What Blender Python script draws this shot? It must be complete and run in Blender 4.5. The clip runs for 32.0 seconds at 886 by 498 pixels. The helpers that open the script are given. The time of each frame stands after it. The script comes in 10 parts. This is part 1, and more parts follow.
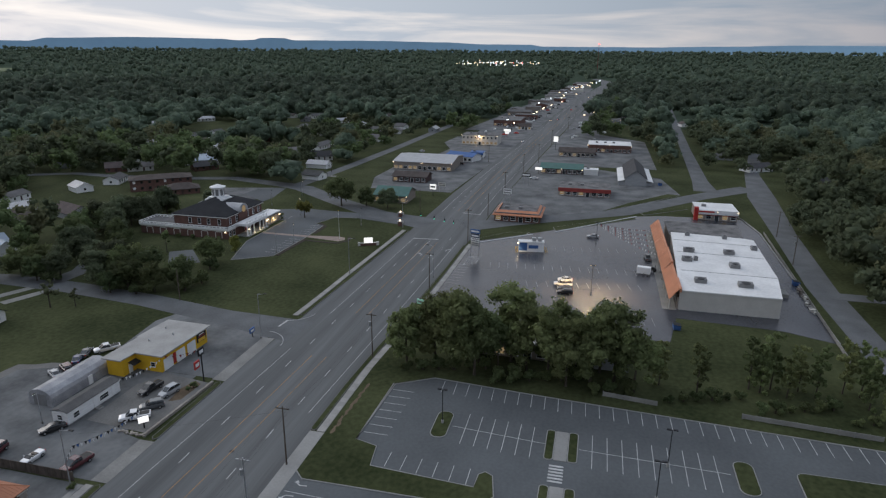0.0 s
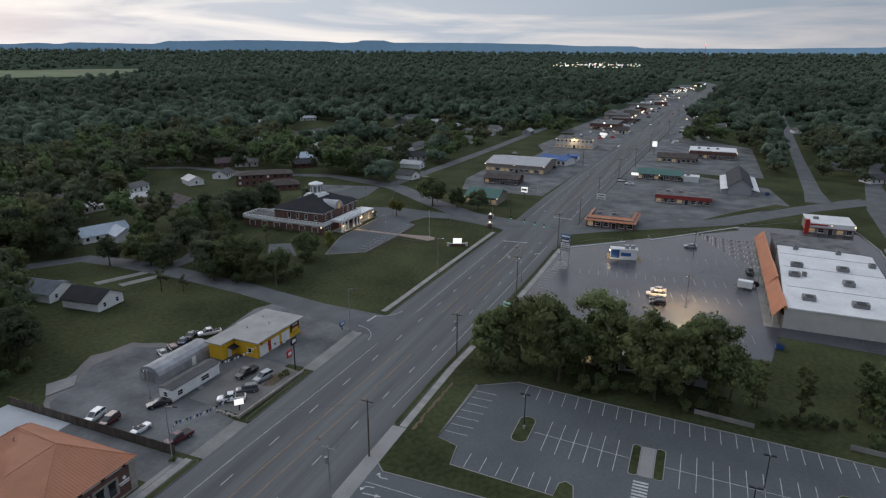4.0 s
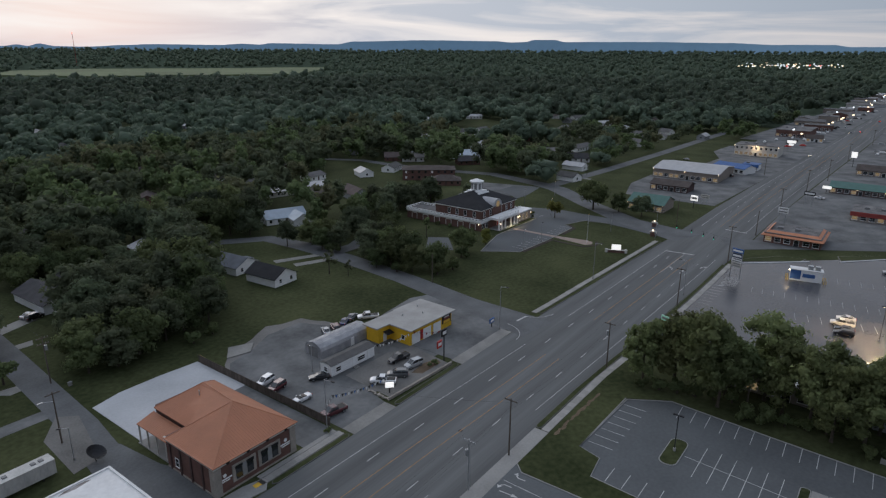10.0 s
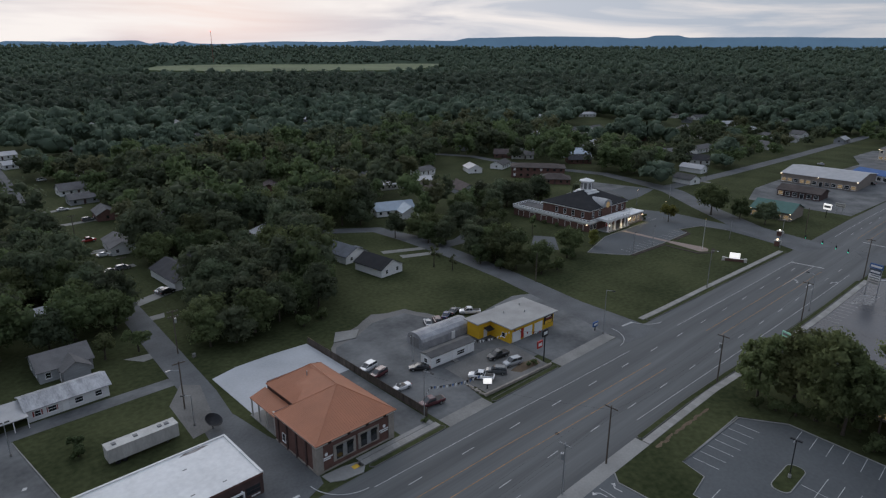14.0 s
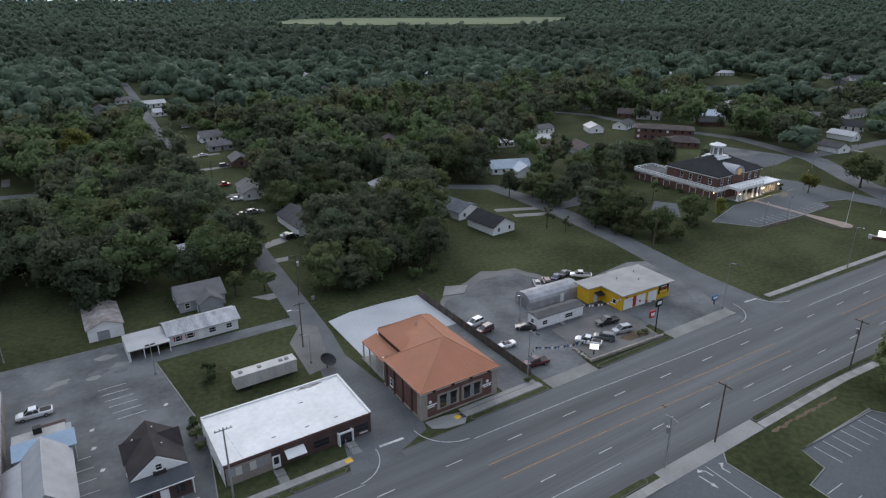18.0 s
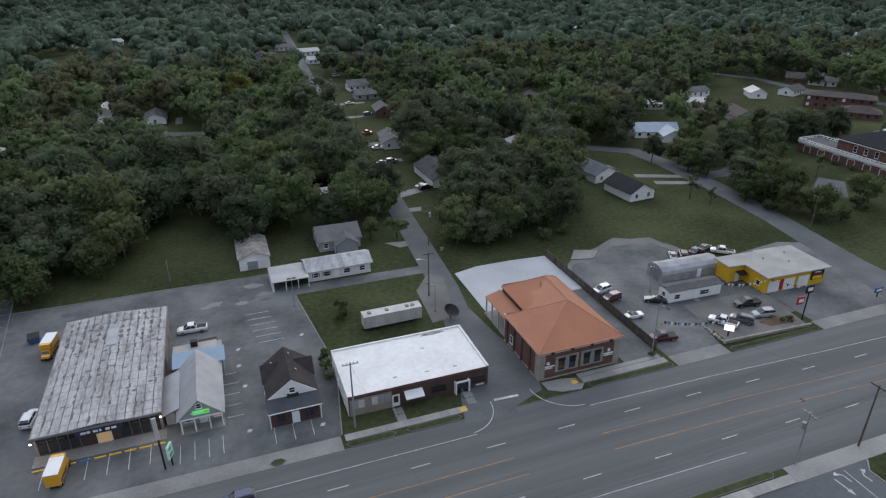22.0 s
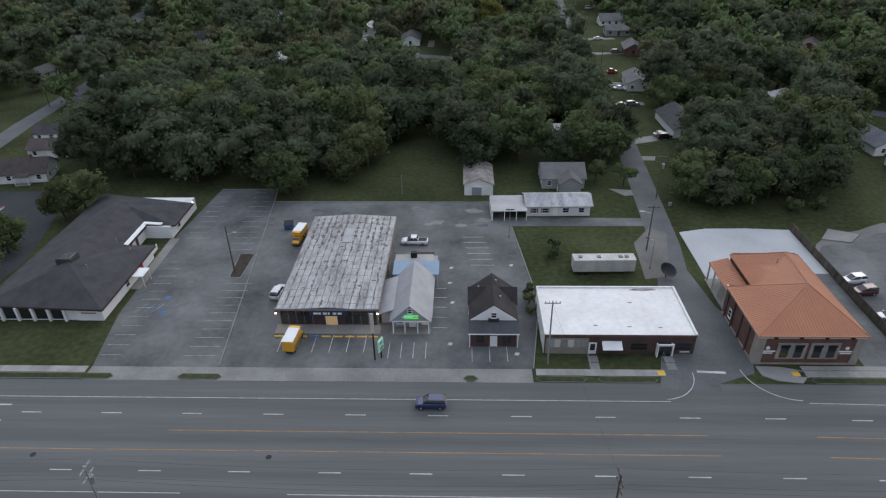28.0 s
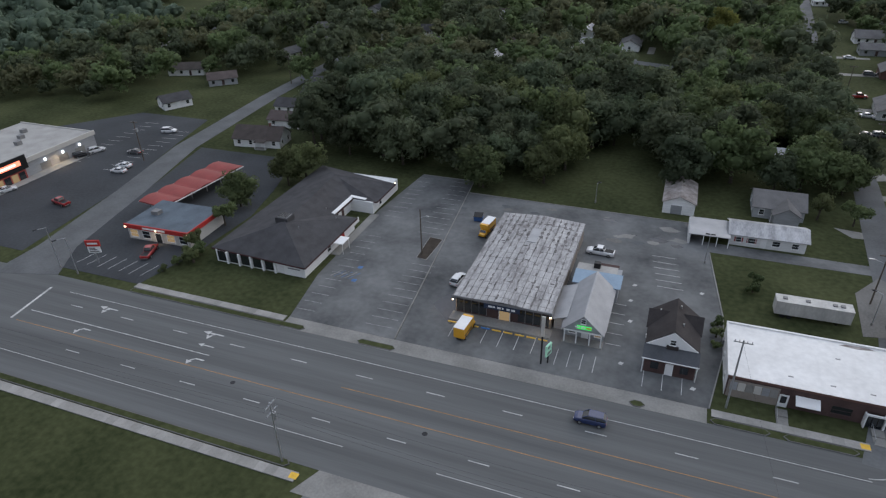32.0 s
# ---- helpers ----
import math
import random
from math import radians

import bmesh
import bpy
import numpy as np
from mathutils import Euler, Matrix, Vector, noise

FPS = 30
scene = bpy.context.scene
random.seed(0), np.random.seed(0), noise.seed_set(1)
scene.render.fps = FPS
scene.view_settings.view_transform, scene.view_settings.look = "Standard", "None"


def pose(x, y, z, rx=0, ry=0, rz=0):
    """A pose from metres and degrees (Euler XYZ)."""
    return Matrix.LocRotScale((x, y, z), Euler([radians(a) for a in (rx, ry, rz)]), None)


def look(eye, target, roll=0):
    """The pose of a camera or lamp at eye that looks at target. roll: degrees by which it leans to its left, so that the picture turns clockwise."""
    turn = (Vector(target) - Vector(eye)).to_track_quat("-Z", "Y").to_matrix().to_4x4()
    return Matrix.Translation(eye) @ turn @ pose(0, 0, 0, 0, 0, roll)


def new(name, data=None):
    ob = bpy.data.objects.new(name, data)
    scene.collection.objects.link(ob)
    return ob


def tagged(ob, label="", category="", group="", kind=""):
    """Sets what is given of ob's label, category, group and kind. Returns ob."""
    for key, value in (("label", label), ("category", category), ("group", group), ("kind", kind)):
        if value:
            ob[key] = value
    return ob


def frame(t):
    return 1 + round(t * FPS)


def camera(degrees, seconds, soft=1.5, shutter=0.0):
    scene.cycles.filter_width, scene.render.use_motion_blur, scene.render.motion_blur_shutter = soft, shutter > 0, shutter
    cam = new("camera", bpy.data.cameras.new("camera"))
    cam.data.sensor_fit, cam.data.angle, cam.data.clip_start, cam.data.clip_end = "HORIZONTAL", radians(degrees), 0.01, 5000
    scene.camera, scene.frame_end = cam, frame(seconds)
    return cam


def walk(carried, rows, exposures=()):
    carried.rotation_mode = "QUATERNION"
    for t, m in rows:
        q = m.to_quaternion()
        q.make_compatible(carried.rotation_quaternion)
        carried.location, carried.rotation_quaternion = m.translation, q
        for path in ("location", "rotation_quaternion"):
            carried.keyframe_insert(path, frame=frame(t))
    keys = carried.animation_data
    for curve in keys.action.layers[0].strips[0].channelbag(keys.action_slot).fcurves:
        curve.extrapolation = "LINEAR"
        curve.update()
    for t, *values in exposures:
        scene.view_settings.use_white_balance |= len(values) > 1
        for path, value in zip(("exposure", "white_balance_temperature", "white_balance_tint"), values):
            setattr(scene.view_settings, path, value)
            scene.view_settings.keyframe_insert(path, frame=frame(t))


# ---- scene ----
# exposure along the turn, in stops
EXPO = [(0.0, -0.30, 6450, 11), (3.0, -0.36, 6430, 11), (6.0, -0.36, 6420, 11), (9.0, -0.46, 6380, 12), (13.0, -0.55, 6330, 12), (16.0, -0.20, 6330, 12), (19.0, 0.18, 6350, 12), (22.0, 0.12, 6450, 12), (28.0, 0.14, 6500, 12), (32.0, 0.0, 6500, 12)]
# The camera hovers in one spot and turns: seconds, tilt, lean, heading
EYE = (64.62, -61.72, 68.43)
cam = camera(70.03, 32.0, 1.25)
TURNS = [
    (0, 72.66, 0.45, -76.36),
    (0.5, 72.68, 0.46, -75.32),
    (1, 72.68, 0.44, -74.30),
    (1.5, 72.70, 0.38, -73.26),
    (2, 72.72, 0.31, -72.23),
    (2.5, 72.74, 0.34, -71.16),
    (3, 72.77, 0.38, -70.06),
    (3.5, 72.77, 0.38, -69.01),
    (5.5, 72.79, 0.38, -64.83),
    (6, 72.80, 0.37, -63.77),
    (6.5, 72.77, 0.31, -62.60),
    (7, 72.76, 0.33, -61.34),
    (7.5, 72.74, 0.36, -60.05),
    (8, 72.73, 0.34, -58.71),
    (8.5, 72.68, 0.37, -57.33),
    (9, 72.66, 0.25, -55.93),
    (9.5, 72.65, 0.31, -54.62),
    (10, 72.65, 0.32, -53.32),
    (10.5, 72.62, 0.25, -52.02),
    (11, 72.61, 0.23, -50.44),
    (11.5, 72.61, 0.17, -48.85),
    (12, 72.60, 0.16, -47.39),
    (12.5, 72.60, 0.14, -46.16),
    (13, 72.58, 0.10, -45.21),
    (13.5, 72.56, 0.14, -44.32),
    (15.5, 70.95, 0.09, -39.76),
    (16, 70.41, 0.04, -38.18),
    (16.5, 69.95, -0.02, -36.60),
    (17, 69.45, -0.05, -35.19),
    (17.5, 68.97, -0.10, -33.90),
    (18, 68.51, -0.11, -32.67),
    (18.5, 68.07, -0.09, -31.35),
    (19, 67.60, -0.11, -29.90),
    (19.5, 67.12, -0.15, -28.36),
    (20, 66.60, -0.20, -26.73),
    (20.5, 66.10, -0.27, -25.04),
    (21, 65.58, -0.28, -23.32),
    (21.5, 65.11, -0.34, -21.59),
    (22, 64.69, -0.27, -19.94),
    (22.5, 64.18, -0.47, -18.32),
    (23, 63.70, -0.49, -16.65),
    (23.5, 63.23, -0.45, -14.94),
    (24, 62.72, -0.49, -13.17),
    (24.5, 62.24, -0.53, -11.44),
    (25, 61.71, -0.53, -9.68),
    (25.5, 61.17, -0.69, -7.86),
    (27.5, 59.27, -0.97, -0.20),
    (28, 59.30, -1.03, 2.13),
    (28.5, 59.37, -1.08, 4.76),
    (29, 59.43, -1.18, 7.35),
    (29.5, 59.49, -1.29, 9.55),
    (30, 59.50, -1.36, 11.47),
    (30.5, 59.57, -1.37, 13.54),
    (31, 59.63, -1.47, 15.99),
    (31.5, 59.67, -1.51, 18.60),
    (32, 59.72, -1.60, 21.25),
]
walk(cam, [(t, Matrix.Translation(EYE) @ Euler((0, 0, radians(rz))).to_matrix().to_4x4()
            @ Euler((radians(rx), 0, 0)).to_matrix().to_4x4() @ pose(0, 0, 0, 0, 0, ry)) for t, rx, ry, rz in TURNS],
     exposures=EXPO)
ZENITH = 1.75                   # overhead cloud against the horizon
# ---------------------------------------------------------------- dusk sky
SUN_HEAD = radians(24)          # clockwise from +y: the glow after sunset
world = bpy.data.worlds.new("dusk")
scene.world = world
world.use_nodes = True
wn, wl = world.node_tree.nodes, world.node_tree.links
wn.clear()


def wnode(kind, **kw):
    n = wn.new(kind)
    for k, v in kw.items():
        n.inputs[k].default_value = v
    return n


sky = wn.new("ShaderNodeTexSky")
sky.sky_type, sky.sun_disc = "NISHITA", False
sky.sun_elevation, sky.sun_rotation = radians(4), SUN_HEAD
sky.air_density, sky.dust_density, sky.ozone_density = 1.2, 2.0, 1.0
tc = wn.new("ShaderNodeTexCoord")
mp = wn.new("ShaderNodeMapping")
mp.inputs["Scale"].default_value = (1.1, 1.1, 10.0)
mp.inputs["Rotation"].default_value = (0, 0, 0.5)
cloud = wnode("ShaderNodeTexNoise", Scale=2.3, Detail=8.0, Roughness=0.55, Distortion=0.6)
ramp = wn.new("ShaderNodeValToRGB")
ramp.color_ramp.elements[0].position, ramp.color_ramp.elements[0].color = 0.40, (0, 0, 0, 1)
ramp.color_ramp.elements[1].position, ramp.color_ramp.elements[1].color = 0.60, (1, 1, 1, 1)
cover = wn.new("ShaderNodeMix")
cover.data_type = "RGBA"
# cloud deck: grey overhead, warm and brighter over the glow
dot = wn.new("ShaderNodeVectorMath")
dot.operation = "DOT_PRODUCT"
dot.inputs[1].default_value = (math.sin(SUN_HEAD), math.cos(SUN_HEAD), 0.0)
glow = wn.new("ShaderNodeMapRange")
for k, v in (("From Min", 0.0), ("From Max", 1.0), ("To Min", 0.0), ("To Max", 1.0)):
    glow.inputs[k].default_value = v
deck = wn.new("ShaderNodeMix")
deck.data_type = "RGBA"
deck.inputs[6].default_value = (4.6, 4.6, 5.0, 1)
deck.inputs[7].default_value = (13.8, 12.9, 12.0, 1)
# the clearer air between the clouds, bluer and darker
clear = wn.new("ShaderNodeMix")
clear.data_type = "RGBA"
clear.inputs[6].default_value = (2.9, 3.7, 4.7, 1)
clear.inputs[7].default_value = (8.2, 9.1, 10.2, 1)
back = wnode("ShaderNodeBackground", Strength=0.10)
wout = wn.new("ShaderNodeOutputWorld")
wl.new(tc.outputs["Generated"], mp.inputs["Vector"])
wl.new(mp.outputs["Vector"], cloud.inputs["Vector"])
wl.new(cloud.outputs["Fac"], ramp.inputs["Fac"])
wl.new(tc.outputs["Generated"], dot.inputs[0])
wl.new(dot.outputs["Value"], glow.inputs["Value"])
wl.new(glow.outputs["Result"], deck.inputs[0])
wl.new(glow.outputs["Result"], clear.inputs[0])
skymul = wn.new("ShaderNodeMix")
skymul.data_type, skymul.blend_type = "RGBA", "MIX"
skymul.inputs[0].default_value = 0.9
wl.new(sky.outputs["Color"], skymul.inputs[6])
wl.new(clear.outputs[2], skymul.inputs[7])
wl.new(ramp.outputs["Color"], cover.inputs[0])
wl.new(skymul.outputs[2], cover.inputs[6])
wl.new(deck.outputs[2], cover.inputs[7])
# an overcast sky is brightest overhead
sep = wn.new("ShaderNodeSeparateXYZ")
wl.new(tc.outputs["Generated"], sep.inputs[0])
lift = wn.new("ShaderNodeMapRange")
for k, v in (("From Min", 0.15), ("From Max", 0.9), ("To Min", 0.0), ("To Max", 1.0)):
    lift.inputs[k].default_value = v
wl.new(sep.outputs["Z"], lift.inputs["Value"])
mulz = wn.new("ShaderNodeVectorMath")
mulz.operation = "MULTIPLY"
wl.new(cover.outputs[2], mulz.inputs[0])
tint = wn.new("ShaderNodeMix")
tint.data_type = "RGBA"
tint.clamp_factor = True
tint.inputs[6].default_value = (1, 1, 1, 1)
tint.inputs[7].default_value = (ZENITH * 0.93, ZENITH * 0.99, ZENITH * 1.07, 1)
wl.new(lift.outputs["Result"], tint.inputs[0])
wl.new(tint.outputs[2], mulz.inputs[1])
wl.new(mulz.outputs[0], back.inputs["Color"])
wl.new(back.outputs[0], wout.inputs[0])

sun_data = bpy.data.lights.new("sun", "SUN")
sun_data.energy, sun_data.angle, sun_data.color = 0.5, radians(30), (1.0, 0.95, 0.90)
sun = new("sun", sun_data)
sun.matrix_world = look((math.sin(SUN_HEAD) * 100, math.cos(SUN_HEAD) * 100, 45), (0, 0, 0))
# ---------------------------------------------------------------- materials
def mat(name, col, rough=0.85, var=0.25, scale=1.0, fine=12.0, bump=0.25, metal=0.0, rand=0.0, stretch=(1, 1, 1),
        emit=None, power=0.0, spec=0.3, stain=None, wear=0.5, world_space=True):
    """A surface with grain and stains at two scales, in metres."""
    m = bpy.data.materials.new(name)
    m.use_nodes = True
    nt, n, l = m.node_tree, m.node_tree.nodes, m.node_tree.links
    b = n["Principled BSDF"]
    b.inputs["Roughness"].default_value, b.inputs["Metallic"].default_value = rough, metal
    b.inputs["Specular IOR Level"].default_value = spec
    if world_space:
        src = n.new("ShaderNodeNewGeometry").outputs["Position"]
    else:
        src = n.new("ShaderNodeTexCoord").outputs["Object"]
    mapp = n.new("ShaderNodeMapping")
    mapp.inputs["Scale"].default_value = stretch
    l.new(src, mapp.inputs["Vector"])
    a = n.new("ShaderNodeTexNoise")
    a.inputs["Scale"].default_value, a.inputs["Detail"].default_value = scale, 5.0
    f = n.new("ShaderNodeTexNoise")
    f.inputs["Scale"].default_value, f.inputs["Detail"].default_value = fine, 3.0
    for t in (a, f):
        l.new(mapp.outputs["Vector"], t.inputs["Vector"])
    mix = n.new("ShaderNodeMath")
    mix.operation = "MULTIPLY_ADD"
    mix.inputs[1].default_value = wear
    l.new(f.outputs["Fac"], mix.inputs[0])
    l.new(a.outputs["Fac"], mix.inputs[2])
    rng = n.new("ShaderNodeMapRange")
    rng.inputs["From Min"].default_value, rng.inputs["From Max"].default_value = 0.3 + wear * 0.3, 0.7 + wear * 0.7
    rng.inputs["To Min"].default_value, rng.inputs["To Max"].default_value = 0.0, 1.0
    l.new(mix.outputs[0], rng.inputs["Value"])
    ramp = n.new("ShaderNodeValToRGB")
    c0 = [max(0.0, c * (1 - var)) for c in col]
    c1 = [min(1.0, c * (1 + var)) for c in (stain or col)]
    ramp.color_ramp.elements[0].color, ramp.color_ramp.elements[1].color = (*c0, 1), (*c1, 1)
    l.new(rng.outputs["Result"], ramp.inputs["Fac"])
    out = ramp.outputs["Color"]
    if rand:
        info = n.new("ShaderNodeObjectInfo")
        hs = n.new("ShaderNodeHueSaturation")
        r2 = n.new("ShaderNodeMapRange")
        r2.inputs["To Min"].default_value, r2.inputs["To Max"].default_value = 1 - rand, 1 + rand
        l.new(info.outputs["Random"], r2.inputs["Value"])
        l.new(r2.outputs["Result"], hs.inputs["Value"])
        r3 = n.new("ShaderNodeMapRange")
        r3.inputs["To Min"].default_value, r3.inputs["To Max"].default_value = 0.5 + rand * 0.08, 0.5 - rand * 0.08
        l.new(info.outputs["Random"], r3.inputs["Value"])
        l.new(r3.outputs["Result"], hs.inputs["Hue"])
        l.new(out, hs.inputs["Color"])
        out = hs.outputs["Color"]
    l.new(out, b.inputs["Base Color"])
    if bump:
        bn = n.new("ShaderNodeBump")
        bn.inputs["Strength"].default_value, bn.inputs["Distance"].default_value = bump, 0.05
        l.new(f.outputs["Fac"], bn.inputs["Height"])
        l.new(bn.outputs["Normal"], b.inputs["Normal"])
    if emit:
        b.inputs["Emission Color"].default_value, b.inputs["Emission Strength"].default_value = (*emit, 1), power
    return m


M_GRASS = mat("grass", (0.036, 0.049, 0.020), 0.95, 0.42, 0.05, 0.9, 0.5, stain=(0.058, 0.064, 0.030), wear=0.7, spec=0.05)
M_FIELD = mat("field_grass", (0.12, 0.15, 0.07), 0.95, 0.3, 0.004, 0.05, 0.0)
# ground colour lightened for haze, so gaps between far crowns stay pale
M_WOODLAND = mat("woodland", (0.062, 0.082, 0.058), 1.0, 0.3, 0.02, 0.11, 0.0, wear=0.9, spec=0.0)
M_ROAD = mat("road_asphalt", (0.119, 0.122, 0.121), 0.9, 0.32, 0.28, 3.0, 0.3, stretch=(0.03, 1.0, 1), wear=0.25)
M_STREET = mat("street_asphalt", (0.118, 0.122, 0.124), 0.92, 0.28, 0.15, 2.0, 0.3)
M_LOT = mat("lot_asphalt", (0.100, 0.104, 0.107), 0.9, 0.42, 0.10, 0.9, 0.2, stain=(0.140, 0.143, 0.142), wear=0.25)
M_LOT_NEW = mat("sealed_asphalt", (0.102, 0.109, 0.113), 0.9, 0.25, 0.06, 1.5, 0.2)
# asphalt of the two western lots, darker than the other lots
M_LOT_WEST = mat("west_lot_asphalt", (0.046, 0.050, 0.054), 0.9, 0.35, 0.07, 1.5, 0.2)
M_LOT_DARK = mat("dark_asphalt", (0.060, 0.062, 0.070), 0.27, 0.34, 0.06, 1.5, 0.3, spec=0.38)
M_GRAVEL = mat("gravel", (0.16, 0.155, 0.145), 0.95, 0.35, 0.12, 2.5, 0.5)
M_CONC = mat("concrete", (0.28, 0.275, 0.26), 0.9, 0.2, 0.15, 2.5, 0.2)
M_CONC_NEW = mat("fresh_concrete", (0.46, 0.47, 0.48), 0.9, 0.14, 0.10, 2.0, 0.15)
M_LINE_FAINT = mat("faded_paint_line", (0.29, 0.29, 0.29), 0.7, 0.5, 0.9, 6.0, 0.1)
M_CONC_OLD = mat("worn_concrete", (0.23, 0.225, 0.21), 0.9, 0.3, 0.2, 3.0, 0.3)
M_WHITE_LINE = mat("white_paint_line", (0.47, 0.47, 0.455), 0.75, 0.4, 0.7, 5.0, 0.1)
M_YELLOW_LINE = mat("yellow_paint_line", (0.38, 0.21, 0.08), 0.8, 0.5, 0.35, 3.0, 0.1, wear=0.9)
M_YELLOW_TACT = mat("yellow_paint", (0.75, 0.46, 0.06), 0.7, 0.2, 1.0, 5.0, 0.1)
M_BLUE_PAINT = mat("blue_paint", (0.05, 0.17, 0.42), 0.7, 0.2, 1.0, 5.0, 0.1)
M_WALK_BRICK = mat("paver_walk", (0.30, 0.235, 0.20), 0.9, 0.2, 0.5, 4.0, 0.2)
M_MULCH = mat("dark_mulch", (0.045, 0.036, 0.028), 0.95, 0.4, 0.6, 4.0, 0.4)
M_BLUE_FADED = mat("faded_blue_paint", (0.08, 0.16, 0.32), 0.8, 0.4, 0.8, 5.0, 0.1)
M_KERB_DIRTY = mat("grimy_kerb", (0.125, 0.122, 0.115), 0.9, 0.3, 0.4, 3.0, 0.2)
M_DIRT = mat("bare_clay", (0.13, 0.095, 0.062), 0.95, 0.4, 0.5, 3.0, 0.3)
M_BARK = mat("bark", (0.07, 0.058, 0.045), 0.95, 0.4, 2.0, 9.0, 0.5, world_space=False)
M_WOODPOLE = mat("weathered_pole_wood", (0.11, 0.09, 0.072), 0.9, 0.3, 1.0, 8.0, 0.3)
M_STEEL = mat("galvanised_steel", (0.42, 0.43, 0.44), 0.45, 0.15, 1.0, 8.0, 0.05, metal=0.7)
M_DARKMETAL = mat("dark_metal", (0.03, 0.03, 0.032), 0.5, 0.2, 1.0, 8.0, 0.05, metal=0.3)
M_WIRE = mat("black_cable", (0.015, 0.015, 0.015), 0.6, 0.1, 1.0, 8.0, 0.0)
M_WHITE_ROOF = mat("white_roof_membrane", (0.66, 0.655, 0.64), 0.6, 0.10, 0.16, 1.2, 0.1, stain=(0.74, 0.735, 0.72), wear=0.7)
M_BRICK = mat("red_brick", (0.138, 0.076, 0.062), 0.92, 0.3, 0.5, 7.0, 0.4)
M_BRICK_DK = mat("dark_brick", (0.082, 0.052, 0.048), 0.92, 0.35, 0.5, 7.0, 0.4)
M_STONE = mat("pale_cut_stone", (0.30, 0.27, 0.235), 0.9, 0.25, 0.8, 5.0, 0.4)
M_ORANGE_ROOF = mat("orange_metal_roof", (0.39, 0.155, 0.080), 0.5, 0.13, 0.25, 3.0, 0.05, spec=0.4)
M_ORANGE_TILE = mat("orange_awning", (0.52, 0.22, 0.12), 0.6, 0.18, 0.4, 3.0, 0.1)
M_SHINGLE_DK = mat("dark_shingles", (0.062, 0.061, 0.064), 0.95, 0.3, 0.4, 5.0, 0.4)
M_SHINGLE_BLACK = mat("black_shingles", (0.026, 0.027, 0.030), 0.95, 0.3, 0.4, 5.0, 0.4)
M_SHINGLE_BR = mat("brown_shingles", (0.085, 0.070, 0.064), 0.95, 0.3, 0.4, 5.0, 0.4, rand=0.25)
M_SHINGLE_GR = mat("grey_shingles", (0.125, 0.122, 0.12), 0.95, 0.28, 0.4, 5.0, 0.4, rand=0.3)
M_SIDING = mat("white_siding", (0.74, 0.74, 0.73), 0.7, 0.12, 0.5, 4.0, 0.15, stretch=(1, 1, 9), rand=0.12)
M_SIDING_GR = mat("grey_siding", (0.30, 0.31, 0.32), 0.75, 0.15, 0.5, 4.0, 0.15, stretch=(1, 1, 9), rand=0.15)
M_CREAM = mat("cream_wall_panel", (0.52, 0.50, 0.46), 0.75, 0.12, 0.3, 3.0, 0.1)
M_TAN = mat("tan_wall", (0.26, 0.225, 0.195), 0.85, 0.15, 0.3, 3.0, 0.1)
M_METAL_ROOF = mat("pale_metal_roof", (0.38, 0.39, 0.40), 0.5, 0.2, 0.4, 4.0, 0.05, metal=0.2, stain=(0.36, 0.36, 0.37))
M_RUST_ROOF = mat("weathered_ribbed_roof", (0.25, 0.240, 0.240), 0.65, 0.32, 0.6, 3.0, 0.1, stain=(0.41, 0.405, 0.40), stretch=(1.0, 0.25, 1), wear=0.8)
M_RUSTY = mat("rusty_metal_roof", (0.20, 0.155, 0.13), 0.75, 0.4, 0.6, 4.0, 0.15, stain=(0.30, 0.28, 0.27))
M_YELLOW_WALL = mat("yellow_painted_block", (0.66, 0.40, 0.025), 0.75, 0.12, 0.4, 3.0, 0.15)
M_RED = mat("red_paint", (0.42, 0.035, 0.03), 0.5, 0.15, 0.5, 4.0, 0.05)
M_REDROOF = mat("faded_red_metal", (0.27, 0.052, 0.045), 0.55, 0.2, 0.3, 3.0, 0.05)
M_TEAL = mat("green_metal_roof", (0.055, 0.135, 0.115), 0.55, 0.15, 0.4, 3.0, 0.05)
M_BLUE_ROOF = mat("blue_awning", (0.05, 0.12, 0.30), 0.6, 0.2, 0.4, 3.0, 0.05)
M_WHITE = mat("white_paint", (0.78, 0.78, 0.77), 0.55, 0.08, 0.5, 5.0, 0.05)
M_BLACK = mat("black_paint", (0.012, 0.012, 0.013), 0.5, 0.2, 1.0, 6.0, 0.0)
M_GREY = mat("grey_paint", (0.2, 0.2, 0.2), 0.6, 0.2, 1.0, 6.0, 0.05)
M_RUBBER = mat("tyre_rubber", (0.015, 0.015, 0.015), 0.9, 0.2, 3.0, 12.0, 0.1)
M_WOODFENCE = mat("weathered_fence_wood", (0.115, 0.095, 0.08), 0.9, 0.3, 0.7, 6.0, 0.2, rand=0.2)
M_GLASS = mat("window_glass", (0.02, 0.024, 0.028), 0.06, 0.1, 1.0, 5.0, 0.0, spec=0.9)
M_GLASS_LIT = mat("lit_window_glass", (0.06, 0.045, 0.03), 0.2, 0.2, 0.5, 5.0, 0.0, emit=(1.0, 0.72, 0.38), power=0.26)
M_LAMP = mat("lamp_glow", (0.9, 0.85, 0.75), 0.4, 0.0, 1.0, 5.0, 0.0, emit=(1.0, 0.74, 0.45), power=5.0)
M_LAMP_COOL = mat("cool_lamp_glow", (0.9, 0.9, 0.9), 0.4, 0.0, 1.0, 5.0, 0.0, emit=(0.85, 0.93, 1.0), power=4.0)
M_RED_LIGHT = mat("red_light", (0.6, 0.02, 0.02), 0.4, 0.0, 1.0, 5.0, 0.0, emit=(1.0, 0.06, 0.04), power=8.0)
